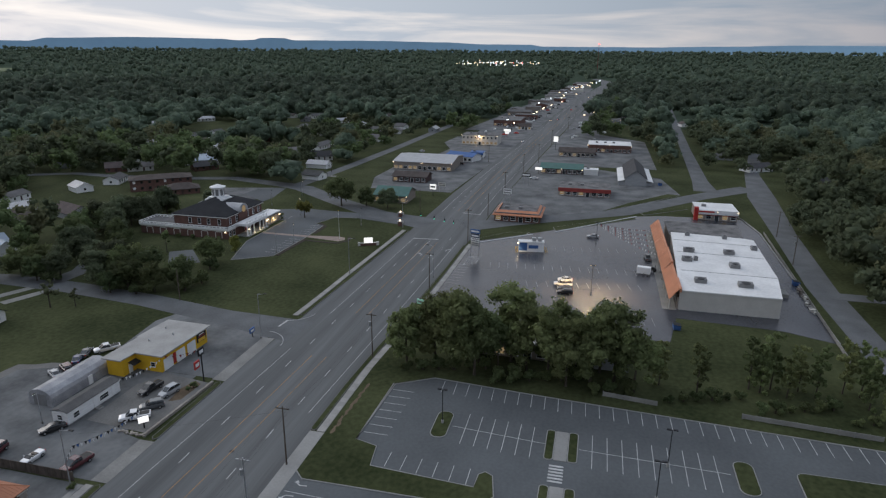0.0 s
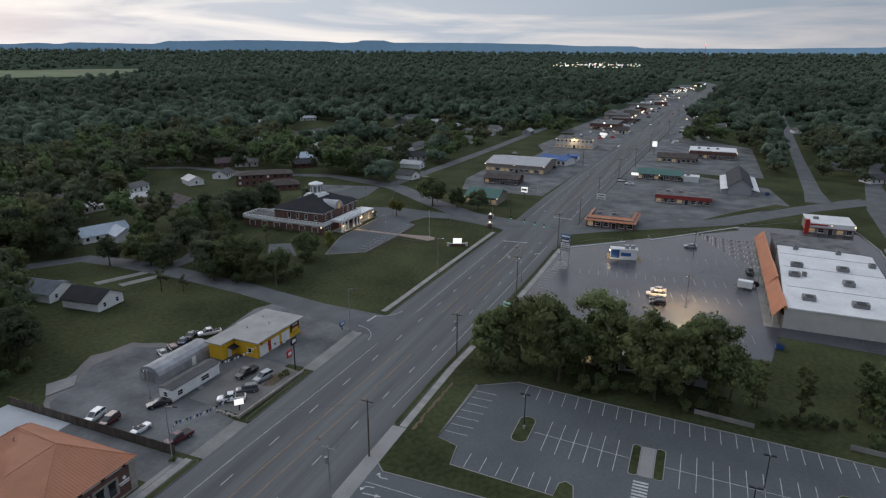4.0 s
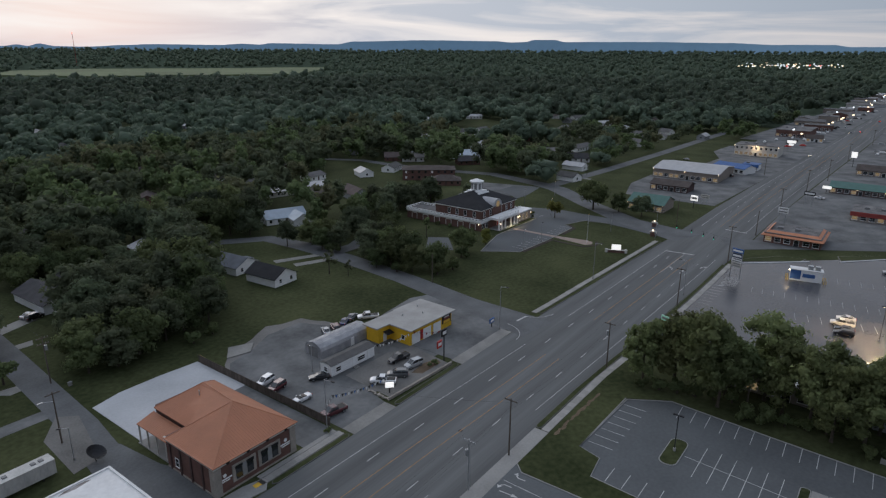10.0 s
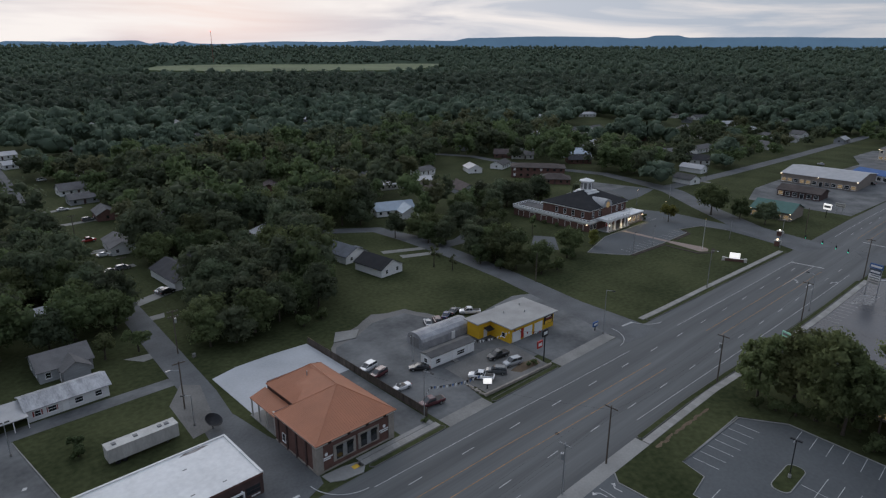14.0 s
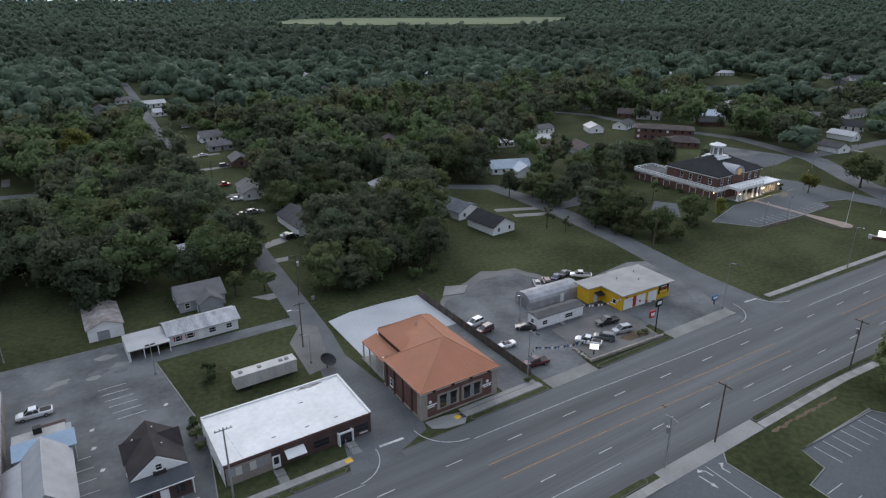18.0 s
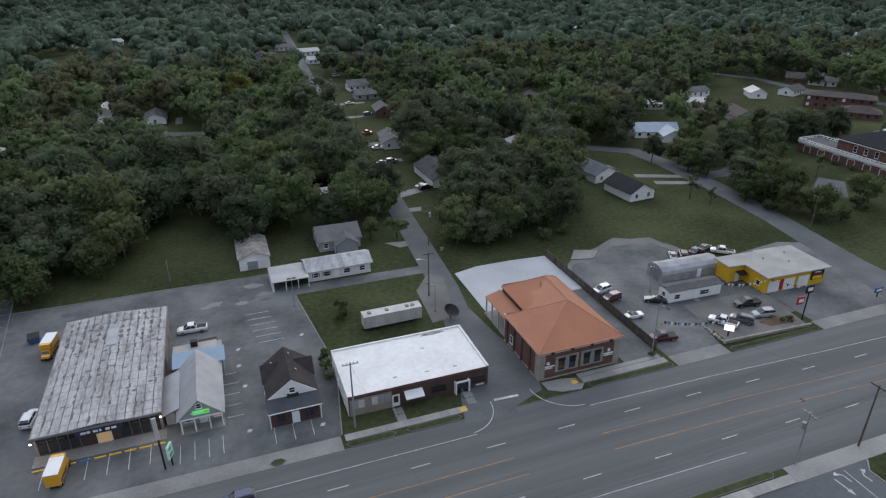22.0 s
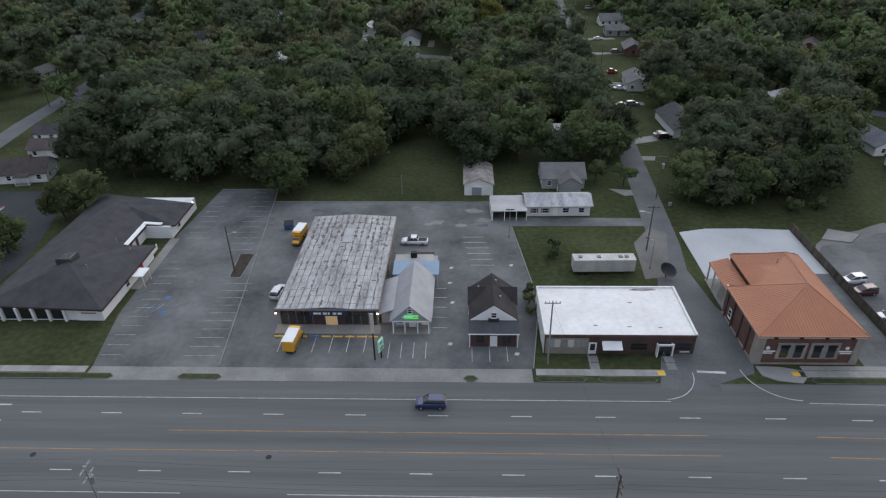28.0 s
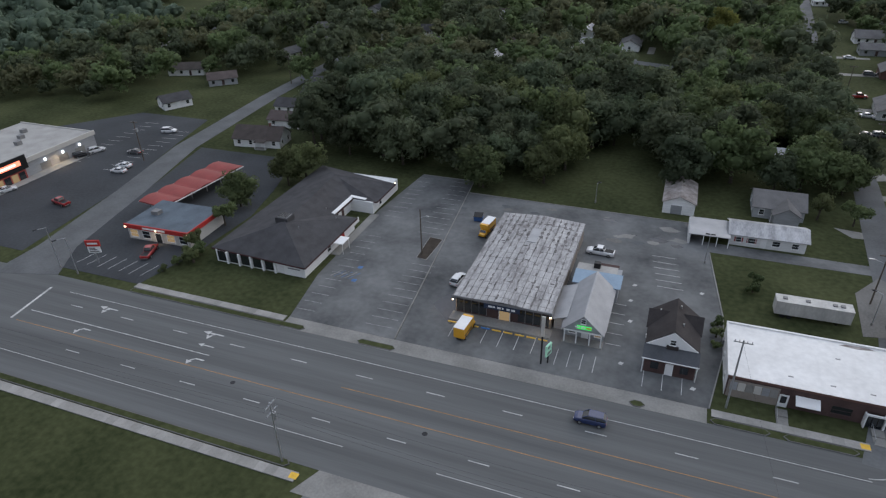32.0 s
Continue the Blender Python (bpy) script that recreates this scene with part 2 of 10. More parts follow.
M_GREEN_LIGHT = mat("green_light", (0.05, 0.6, 0.3), 0.4, 0.0, 1.0, 5.0, 0.0, emit=(0.1, 1.0, 0.65), power=2.0)
M_GREEN_SIGN = mat("lit_green_sign", (0.05, 0.5, 0.1), 0.4, 0.0, 1.0, 5.0, 0.0, emit=(0.10, 1.0, 0.20), power=0.55)
M_SIGN_RED = mat("lit_red_sign", (0.8, 0.1, 0.08), 0.4, 0.0, 1.0, 5.0, 0.0, emit=(1.0, 0.25, 0.15), power=2.0)
M_NEWWOOD = mat("fresh_pine_boards", (0.38, 0.25, 0.12), 0.8, 0.2, 1.0, 6.0, 0.1)
M_SIGN_PALEGREEN = mat("pale_green_sign", (0.3, 0.55, 0.42), 0.4, 0.05, 1.0, 5.0, 0.0, emit=(0.5, 1.0, 0.75), power=0.12)
M_SIGN_LIT = mat("lit_white_sign", (0.9, 0.9, 0.88), 0.4, 0.03, 1.0, 5.0, 0.0, emit=(1.0, 0.97, 0.9), power=1.1)
# the blue of hazy air is put into the ridge's base colour
M_HILL_HAZE = mat("hazed_ridge", (0.235, 0.37, 0.48), 1.0, 0.08, 0.002, 0.02, 0.0, spec=0.0)
EYE_XY = (65.0, -62.0)              # the camera's position on the ground plan
# ---------------------------------------------------------------- mesh helpers
class Solid:
    """Collects vertices and faces of one mesh."""

    def __init__(self):
        self.v, self.f = [], []

    def add(self, vs, fs):
        o = len(self.v)
        self.v += [tuple(p) for p in vs]
        self.f += [tuple(i + o for i in f) for f in fs]
        return self

    def box(self, x0, x1, y0, y1, z0, z1):
        vs = [(x, y, z) for z in (z0, z1) for y in (y0, y1) for x in (x0, x1)]
        return self.add(vs, [(0, 2, 3, 1), (4, 5, 7, 6), (0, 1, 5, 4), (2, 6, 7, 3), (0, 4, 6, 2), (1, 3, 7, 5)])

    def prism(self, poly, z0, z1):
        n = len(poly)
        if sum(poly[i][0] * poly[(i + 1) % n][1] - poly[(i + 1) % n][0] * poly[i][1] for i in range(n)) < 0:
            poly = poly[::-1]
        vs = [(x, y, z0) for x, y in poly] + [(x, y, z1) for x, y in poly]
        fs = [tuple(range(n))[::-1], tuple(range(n, 2 * n))]
        return self.add(vs, fs + [(i, (i + 1) % n, n + (i + 1) % n, n + i) for i in range(n)])

    def slab(self, quad, th):
        """A sloping plate: four corners of the top, and its thickness."""
        vs = [(x, y, z - th) for x, y, z in quad] + list(quad)
        n = len(quad)
        fs = [tuple(range(n))[::-1], tuple(range(n, 2 * n))]
        return self.add(vs, fs + [(i, (i + 1) % n, n + (i + 1) % n, n + i) for i in range(n)])

    def tube(self, a, b, r0, r1=None, n=8):
        r1 = r0 if r1 is None else r1
        a, b = Vector(a), Vector(b)
        ax = (b - a).normalized()
        u = ax.orthogonal().normalized()
        w = ax.cross(u)
        ring = [(math.cos(2 * math.pi * i / n), math.sin(2 * math.pi * i / n)) for i in range(n)]
        vs = [a + r0 * (c * u + s * w) for c, s in ring] + [b + r1 * (c * u + s * w) for c, s in ring]
        fs = [tuple(range(n))[::-1], tuple(range(n, 2 * n))]
        return self.add(vs, fs + [(i, (i + 1) % n, n + (i + 1) % n, n + i) for i in range(n)])

    def mesh(self, name, material):
        me = bpy.data.meshes.new(name)
        me.from_pydata(self.v, [], self.f)
        me.materials.append(material)
        return me


def part(name, shape, material, parent=None, label="", at=None, smooth=False):
    """Links a shape (or a ready mesh) as one mesh object under a thing or part."""
    me = shape.mesh(name, material) if isinstance(shape, Solid) else shape
    if smooth:
        for p in me.polygons:
            p.use_smooth = True
    ob = new(name, me)
    if parent is not None:
        ob.parent = parent
    if at is not None:
        ob.matrix_basis = at
    if label:
        tagged(ob, label)
    return ob


def thing(name, x, y, z=0.0, rz=0.0, label="", category="", group="", kind=""):
    ob = new(name)
    ob.empty_display_size = 0.5
    ob.matrix_basis = pose(x, y, z, 0, 0, rz)
    return tagged(ob, label, category, group, kind)


def piece_of_setting(name, shape, material, label="", category=""):
    return tagged(part(name, shape, material), label, category, "", "structure")


def box(x0, x1, y0, y1, z0, z1):
    return Solid().box(x0, x1, y0, y1, z0, z1)


def rod(a, b, r0, r1=None, n=8):
    return Solid().tube(a, b, r0, r1, n)


def ribbon(line, half, z0, z1):
    """A flat strip along a polyline."""
    s, L, R = Solid(), [], []
    for i, p in enumerate(line):
        a, b = Vector(line[max(i - 1, 0)]), Vector(line[min(i + 1, len(line) - 1)])
        d = (b - a).normalized()
        n = Vector((-d.y, d.x))
        h = half[i] if isinstance(half, (list, tuple)) else half
        L.append(Vector(p) + n * h)
        R.append(Vector(p) - n * h)
    for i in range(len(line) - 1):
        s.prism([tuple(R[i]), tuple(R[i + 1]), tuple(L[i + 1]), tuple(L[i])], z0, z1)
    return s


def window(parent, x, y, z, w, h, face="-y", glass=None, frame_mat=None, bars=1):
    """A window on a wall: frame, sill and pane. face: the way that it looks."""
    turn = {"-y": 0, "+x": 90, "+y": 180, "-x": 270}[face]
    m = pose(x, y, z, 0, 0, turn)
    fr = Solid()
    t = 0.09
    fr.box(-w / 2 - t, -w / 2, -0.07, 0.02, -t, h + t).box(w / 2, w / 2 + t, -0.07, 0.02, -t, h + t)
    fr.box(-w / 2, w / 2, -0.07, 0.02, h, h + t).box(-w / 2, w / 2, -0.07, 0.02, -t, 0)
    for i in range(bars):
        zc = h * (i + 1) / (bars + 1)
        fr.box(-w / 2, w / 2, -0.05, 0.0, zc - 0.03, zc + 0.03)
    ob = part("window", fr, frame_mat or M_WHITE, parent, at=m)
    part("pane", box(-w / 2, w / 2, -0.03, 0.01, 0, h), glass or M_GLASS, ob)
    part("sill", box(-w / 2 - 0.12, w / 2 + 0.12, -0.14, 0.0, -0.16, -t), frame_mat or M_WHITE, ob)
    return ob


def door(parent, x, y, z, w, h, face="-y", material=None, glass=False):
    turn = {"-y": 0, "+x": 90, "+y": 180, "-x": 270}[face]
    ob = part("door", box(-w / 2, w / 2, -0.05, 0.03, 0, h), material or M_WHITE, parent, at=pose(x, y, z, 0, 0, turn))
    fr = Solid().box(-w / 2 - 0.1, -w / 2, -0.09, 0.03, 0, h + 0.1).box(w / 2, w / 2 + 0.1, -0.09, 0.03, 0, h + 0.1)
    fr.box(-w / 2, w / 2, -0.09, 0.03, h, h + 0.1)
    part("door_frame", fr, M_WHITE, ob)
    if glass:
        part("pane", box(-w / 2 + 0.15, w / 2 - 0.15, -0.07, 0.0, h * 0.35, h - 0.15), M_GLASS, ob)
    else:
        part("door_handle", rod((w / 2 - 0.12, -0.1, 1.0), (w / 2 - 0.12, -0.05, 1.0), 0.035, n=6), M_STEEL, ob)
    return ob


def gable_wall(w, d, h, rise):
    """Walls of a house with its ridge along x, gables at both x ends; centred, base at z 0."""
    s = Solid().box(-w / 2, w / 2, -d / 2, d / 2, -0.3, h)
    for sx in (-1, 1):
        x = sx * w / 2
        s.add([(x, -d / 2, h), (x, d / 2, h), (x, 0, h + rise), (x - sx * 0.2, -d / 2, h), (x - sx * 0.2, d / 2, h), (x - sx * 0.2, 0, h + rise)],
              [(0, 1, 2) if sx > 0 else (2, 1, 0), (3, 5, 4) if sx > 0 else (4, 5, 3), (0, 2, 5, 3), (1, 4, 5, 2)])
    return s


def gable_roof(w, d, h, rise, over=0.45, th=0.14):
    k = rise / (d / 2)
    e = d / 2 + over
    zl, zr = h - over * k, h + rise
    s = Solid()
    s.slab([(-w / 2 - over, -e, zl + th), (w / 2 + over, -e, zl + th), (w / 2 + over, 0, zr + th), (-w / 2 - over, 0, zr + th)], th)
    s.slab([(w / 2 + over, e, zl + th), (-w / 2 - over, e, zl + th), (-w / 2 - over, 0, zr + th), (w / 2 + over, 0, zr + th)], th)
    return s


def hip_roof(w, d, h, rise, over=0.5, ridge=None):
    """A hipped roof over w by d, ridge along x."""
    a, b = w / 2 + over, d / 2 + over
    r = max(0.0, (w - d) / 2) if ridge is None else ridge / 2
    s = Solid()
    vs = [(-a, -b, h), (a, -b, h), (a, b, h), (-a, b, h), (-r, 0, h + rise), (r, 0, h + rise), (-a, -b, h - 0.2), (a, -b, h - 0.2), (a, b, h - 0.2), (-a, b, h - 0.2)]
    s.add(vs, [(0, 1, 5, 4), (1, 2, 5), (2, 3, 4, 5), (3, 0, 4), (6, 7, 1, 0), (7, 8, 2, 1), (8, 9, 3, 2), (9, 6, 0, 3), (9, 8, 7, 6)])
    return s


def far_openings(t, w, d, n):
    """Windows and a door of a house that stands far off, one piece each."""
    for i in range(n):
        px = -w / 2 + (i + 0.5) * w / n
        if i == n // 2:
            part("door", box(px - 0.5, px + 0.5, -d / 2 - 0.05, -d / 2, 0.1, 2.15), M_BRICK_DK, t)
        else:
            part("window", box(px - 0.5, px + 0.5, -d / 2 - 0.05, -d / 2, 0.95, 2.15), M_GLASS, t)
    for sx in (-1, 1):
        part("window", box(min(sx * w / 2, sx * (w / 2 + 0.05)), max(sx * w / 2, sx * (w / 2 + 0.05)), -0.5, 0.5, 0.95, 2.1), M_GLASS, t)


def house(x, y, rz, w, d, h=2.7, rise=1.9, walls=None, roof=None, label="", porch=False, chimney=False, hip=False, group="houses of the neighbourhood", name="house"):
    t = thing(name, x, y, 0, rz, label or "small one-storey house with pale siding and a shingled roof", "house", group)
    wm, rm = walls or M_SIDING, roof or M_SHINGLE_GR
    if hip:
        part("wall", box(-w / 2, w / 2, -d / 2, d / 2, -0.3, h), wm, t)
        part("roof", hip_roof(w, d, h, rise), rm, t)
    else:
        part("wall", gable_wall(w, d, h, rise), wm, t)
        part("roof", gable_roof(w, d, h, rise), rm, t)
    n = max(2, int(w / 3.2))
    if math.hypot(x - EYE_XY[0], y - EYE_XY[1]) > 260:
        far_openings(t, w, d, n)
        return t
    for i in range(n):
        px = -w / 2 + (i + 0.5) * w / n
        if i == n // 2:
            door(t, px, -d / 2 - 0.01, 0.15, 0.95, 2.05)
        else:
            window(t, px, -d / 2 - 0.01, 0.95, 1.0, 1.2)
    for sx, face in ((-1, "-x"), (1, "+x")):
        for py in (-d / 4, d / 4):
            window(t, sx * (w / 2 + 0.01), py, 0.95, 0.9, 1.15, face)
    if porch:
        px = -w / 2 + (n // 2 + 0.5) * w / n
        p = part("porch_roof", Solid().slab([(px - 1.8, -d / 2 - 2.0, 2.35), (px + 1.8, -d / 2 - 2.0, 2.35), (px + 1.8, -d / 2, 2.75), (px - 1.8, -d / 2, 2.75)], 0.12), rm, t)
        for sx in (-1.65, 1.65):
            part("post", box(px + sx - 0.07, px + sx + 0.07, -d / 2 - 1.9, -d / 2 - 1.76, 0, 2.22), M_WHITE, p)
        part("step", box(px - 1.7, px + 1.7, -d / 2 - 2.0, -d / 2, -0.2, 0.14), M_CONC_OLD, t)
    if chimney:
        part("chimney", box(w * 0.2, w * 0.2 + 0.6, -0.3, 0.3, h, h + rise + 0.9), M_BRICK, t)
    return t
# ---------------------------------------------------------------- ground and distance
ROAD_LINE = [(-700, 14), (-420, 4), (-200, 0.2), (0, -0.2), (185, -0.3), (215, -1.4), (250, -2.6), (300, -4.5), (370, -5.4), (440, -8), (548, -13), (716, -20.5), (999, -33), (1340, -56), (1544, -72), (1720, -70), (1900, -40)]
PAINT_LINE = [(-700, 14), (-420, 4), (-200, 0.2), (0, -0.2), (110, -0.2), (135, -0.6), (165, -2.0), (212, -3.4), (250, -4.3), (300, -5.1), (370, -5.6), (440, -8), (548, -13), (716, -20.5), (999, -33), (1340, -56), (1544, -72), (1720, -70), (1900, -40)]


def land(r):
    """Height of the land at r metres from the middle of the place: flat, then raised to fit the camera's horizon."""
    t = min(max((r - 2200) / 2500, 0.0), 1.0)
    return 63 * t * t * (3 - 2 * t)


def make_ground():
    radii = [0, 120, 260, 420, 650, 900, 1200, 1500, 1850, 2200, 2600, 3000, 3400, 3800, 4200, 4600, 4700]
    n = 120
    vs, fs, kinds = [(100, 100, 0)], [], []
    for r in radii[1:]:
        for i in range(n):
            a = 2 * math.pi * i / n
            vs.append((100 + r * math.cos(a), 100 + r * math.sin(a), land(r)))
    for i in range(n):
        fs.append((0, 1 + i, 1 + (i + 1) % n))
        kinds.append(0)
    for k in range(len(radii) - 2):
        for i in range(n):
            a, b = 1 + k * n + i, 1 + k * n + (i + 1) % n
            fs.append((a, a + n, b + n, b))
            kinds.append(1 if radii[k + 1] >= 650 else 0)
    me = bpy.data.meshes.new("ground")
    me.from_pydata(vs, [], fs)
    me.materials.append(M_GRASS)
    me.materials.append(M_WOODLAND)
    me.polygons.foreach_set("material_index", kinds)
    tagged(new("ground", me), "dark mown grass running out into woodland", "ground", "", "structure")


make_ground()


def make_ridge():
    """The long flat-topped ridge along the horizon, in steps and low knolls, with haze in its colour."""
    # heading from +y clockwise (degrees) against height, fitted to the camera's view
    prof = [(-60, 60), (-20, 64), (4, 69), (8.6, 70), (10.1, 97), (14, 95), (18.6, 106), (19.6, 86), (20.6, 96), (21.2, 87), (21.9, 103), (22.9, 88), (25, 86), (27.5, 98), (29.5, 105),
            (34.5, 104), (36.5, 113), (37.8, 108), (38.7, 118), (44.2, 114), (45.6, 134), (52, 146), (57.5, 142), (59.2, 134), (60.3, 137), (61.0, 152), (62.7, 151), (63.6, 138), (70, 139), (76, 133),
            (80, 121), (83.7, 120), (84.8, 108), (93.7, 107), (99, 114), (105, 122), (110, 120), (140, 118), (200, 90)]
    s = Solid()
    last = None
    R = 4740
    for i in range(0, 1041):
        a = -60 + i * 0.25
        for (a0, h0), (a1, h1) in zip(prof, prof[1:]):
            if a0 <= a <= a1:
                u = (a - a0) / (a1 - a0)
                u = u * u * (3 - 2 * u)
                h = h0 + (h1 - h0) * u
        h += 1.0 * noise.noise((a * 0.6, 3.1, 0)) + 0.8 * noise.noise((a * 2.3, 7.7, 0))
        c, d = math.sin(radians(a)), math.cos(radians(a))
        p = (EYE_XY[0] + R * c, EYE_XY[1] + R * d)
        q = (EYE_XY[0] + (R + 120) * c, EYE_XY[1] + (R + 120) * d)
        if last:
            (p0, q0, h0_) = last
            s.add([(*p0, -5), (*p, -5), (*q, h), (*q0, h0_)], [(0, 1, 2, 3)])
        last = (p, q, h)
    tagged(part("backdrop", s, M_HILL_HAZE, smooth=True), "long flat-topped ridge on the horizon, coloured blue for haze", "ridge", "", "structure")


make_ridge()


def sheet(name, poly, z, material, label, category="paving", base=-0.05):
    return piece_of_setting(name, Solid().prism(poly, base, z), material, label, category)


# open farm fields far beyond the woods
sheet("field", [(720, 1900), (860, 1640), (1060, 1560), (1330, 1420), (1700, 1700), (2050, 2050), (1600, 2050), (1150, 2330), (900, 2250)], 4, M_FIELD, "pale open hay field beyond the woods", "field")

# ---------------------------------------------------------------- roads
road = piece_of_setting("road", ribbon(ROAD_LINE, 13.0, -0.05, 0.030), M_ROAD, "five-lane asphalt highway with worn wheel tracks", "road")
STREETS = [
    ("street_1", [(99.5, 11), (101, 20), (104.5, 36), (107.5, 56), (111.5, 110), (114, 170), (116.5, 262), (124, 366), (132, 480), (140, 620)], [4.6, 3.7, 3.1, 3.1, 3.0, 3.0, 2.9, 2.9, 2.9, 2.9]),
    ("street_2", [(199.5, 8), (203, 33), (208, 60), (211, 88), (212, 112), (210, 130), (196, 140), (165, 152)], [6.5, 4.2, 3.9, 3.9, 4.2, 3.6, 3.2, 3.0]),
    ("street_3", [(211, 98), (224, 97), (240, 104), (252, 118)], [3.5, 3.2, 3.0, 3.0]),
    ("street_4", [(310, 3), (320, 30), (340, 58), (362, 85), (367, 98), (376, 134), (368, 162), (363, 204), (364, 228), (352, 252)], [8.5, 6, 5.2, 5.5, 5, 4, 3.6, 3.4, 3.2, 3.0]),
    ("street_5", [(362, 92), (430, 87), (520, 83), (633, 80), (800, 74), (960, 62)], 3.6),
    ("street_6", [(311, -11), (320, -26), (352, -75), (394, -111), (418, -135), (424, -142)], [8.0, 5.2, 5.0, 5.2, 6, 6]),
    ("street_7", [(120, -128), (160, -130), (208, -131), (233, -131.2), (268, -131.6), (332, -136.5), (402, -143), (470, -152), (560, -172)], [4.0, 4.0, 4.0, 4.0, 4.2, 4.5, 6.5, 4, 4]),
    ("street_8", [(410, -118), (440, -119), (560, -125), (754, -136), (1000, -150)], [6, 4.2, 3.6, 3.6, 3.6]),
    ("street_9", [(-57, 11), (-60, 22), (-66, 50), (-74, 81), (-79, 134), (-81, 191), (-84, 300)], [7.5, 4.6, 4.0, 3.6, 3.4, 3.2, 3.2]),
    ("street_11", [(20, 228), (44, 219), (64, 213), (104, 206)], 2.8),
    ("street_10", [(262, -131), (262, -160), (270, -200)], 3.0),
]
for i, (nm, line, half) in enumerate(STREETS):
    piece_of_setting(nm, ribbon(line, half, -0.05, 0.040 + 0.004 * i), M_STREET, "narrow asphalt side street without kerbs", "street")

# the painted lines of the highway
def road_y(x, line=PAINT_LINE):
    for (x0, y0), (x1, y1) in zip(line, line[1:]):
        if x0 <= x <= x1:
            return y0 + (y1 - y0) * (x - x0) / (x1 - x0)
    return 0.0


dash = box(-1.5, 1.5, -0.075, 0.075, 0, 0.008).mesh("lane_dash", M_WHITE_LINE)
for k in range(-14, 48):
    x = 12.19 * k
    if 292 < x < 330 or -70 < x < -44:
        continue
    part("lane_dash", dash, None, road, at=pose(x, 5.7 + road_y(x), 0.030))
    part("lane_dash", dash, None, road, at=pose(x + 10.3, -4.8 + road_y(x + 10.3), 0.030))


def stripe(x0, x1, y, w, material, name, step=20.0):
    n = max(1, int((x1 - x0) / step))
    for i in range(n):
        a, b = x0 + (x1 - x0) * i / n, x0 + (x1 - x0) * (i + 1) / n
        ya, yb = y + road_y(a), y + road_y(b)
        part(name, Solid().prism([(a, ya - w / 2), (b, yb - w / 2), (b, yb + w / 2), (a, ya + w / 2)], 0.031, 0.038), material, road)


for x0, x1 in ((-700, -70), (-42, 95.7), (116, 190), (212, 290), (332, 1000)):
    stripe(x0, x1, 9.0, 0.105, M_WHITE_LINE, "edge_line")
for x0, x1 in ((-700, -70), (-42, 28), (42, 132), (165, 288), (332, 1000)):
    stripe(x0, x1, -8.3, 0.105, M_WHITE_LINE, "edge_line")
for x0, x1 in ((22, 99), (114, 188), (214, 285), (335, 1000)):
    stripe(x0, x1, 2.4, 0.115, M_YELLOW_LINE, "centre_line")
for x0, x1 in ((-44, 99.6), (114, 188), (214, 285), (335, 1000)):
    stripe(x0, x1, -1.2, 0.115, M_YELLOW_LINE, "centre_line")
stripe(-44, -3, 2.0, 0.16, M_WHITE_LINE, "turn_lane_line")
stripe(262, 288, 2.2, 0.12, M_WHITE_LINE, "turn_lane_line")


def bar_across(x0, y0, x1, y1, w, material=M_WHITE_LINE, name="stop_line", z=0.075, parent=road):
    d = Vector((x1 - x0, y1 - y0)).normalized()
    n = Vector((-d.y, d.x)) * w / 2
    part(name, Solid().prism([(x0 - n.x, y0 - n.y), (x1 - n.x, y1 - n.y), (x1 + n.x, y1 + n.y), (x0 + n.x, y0 + n.y)], z - 0.05, z), material, parent)


bar_across(101.6, 15.4, 106.0, 15.2, 0.5, z=0.10)
bar_across(200.8, 15.0, 205.0, 14.6, 0.5, z=0.10)
bar_across(-45.5, -1.2, -47.0, 9.0, 0.5, z=0.04)
bar_across(-68.5, -9.0, -69.0, 0.6, 0.5, z=0.04)
bar_across(289, -5.6, 288, 3.8, 0.5, z=0.04)
bar_across(331, -14.0, 332, -5.6, 0.5, z=0.04)


def arc_line(cx, cy, r, a0, a1, w=0.13, z=0.078, parent=road):
    pts = [(cx + r * math.cos(radians(a0 + (a1 - a0) * i / 10)), cy + r * math.sin(radians(a0 + (a1 - a0) * i / 10))) for i in range(11)]
    part("edge_line", ribbon(pts, w / 2, z - 0.06, z), M_WHITE_LINE, parent)


arc_line(94.8, 15.2, 6.0, -85, 0)
arc_line(115.5, 16.2, 7.0, 182, 268)
arc_line(190.5, 16.5, 7.2, -88, -5)
arc_line(211.5, 16.2, 6.8, 190, 265)


def arrow(x, y, rz, turn, parent=road, z=0.030, s=1.0):
    """A painted lane arrow, pointing along +x before its turn. turn: 'ahead', 'left', 'right' or 'both'."""
    a = Solid()
    if turn in ("ahead", "both"):
        a.prism([(-1.6, -0.1), (0.6, -0.1), (0.6, 0.1), (-1.6, 0.1)], 0, 0.009)
        a.prism([(0.6, -0.4), (1.7, 0), (0.6, 0.4)], 0, 0.009)
    if turn in ("left", "right", "both"):
        k = -1 if turn == "right" else 1
        a.prism([(-1.6, -0.1), (-0.3, -0.1), (-0.3, 0.1), (-1.6, 0.1)], 0.0005, 0.0095)
        a.prism([(-0.35, -0.1 * k), (0.25, 0.35 * k), (0.25, 0.62 * k), (-0.35, 0.1 * k)], 0.001, 0.010)
        a.prism([(-0.15, 0.55 * k), (0.75, 0.55 * k), (0.3, 1.25 * k)], 0.0015, 0.0105)
    part("lane_arrow", a, M_WHITE_LINE, parent, at=pose(x, y, z, 0, 0, rz) @ Matrix.Diagonal((s, s, 1, 1)))


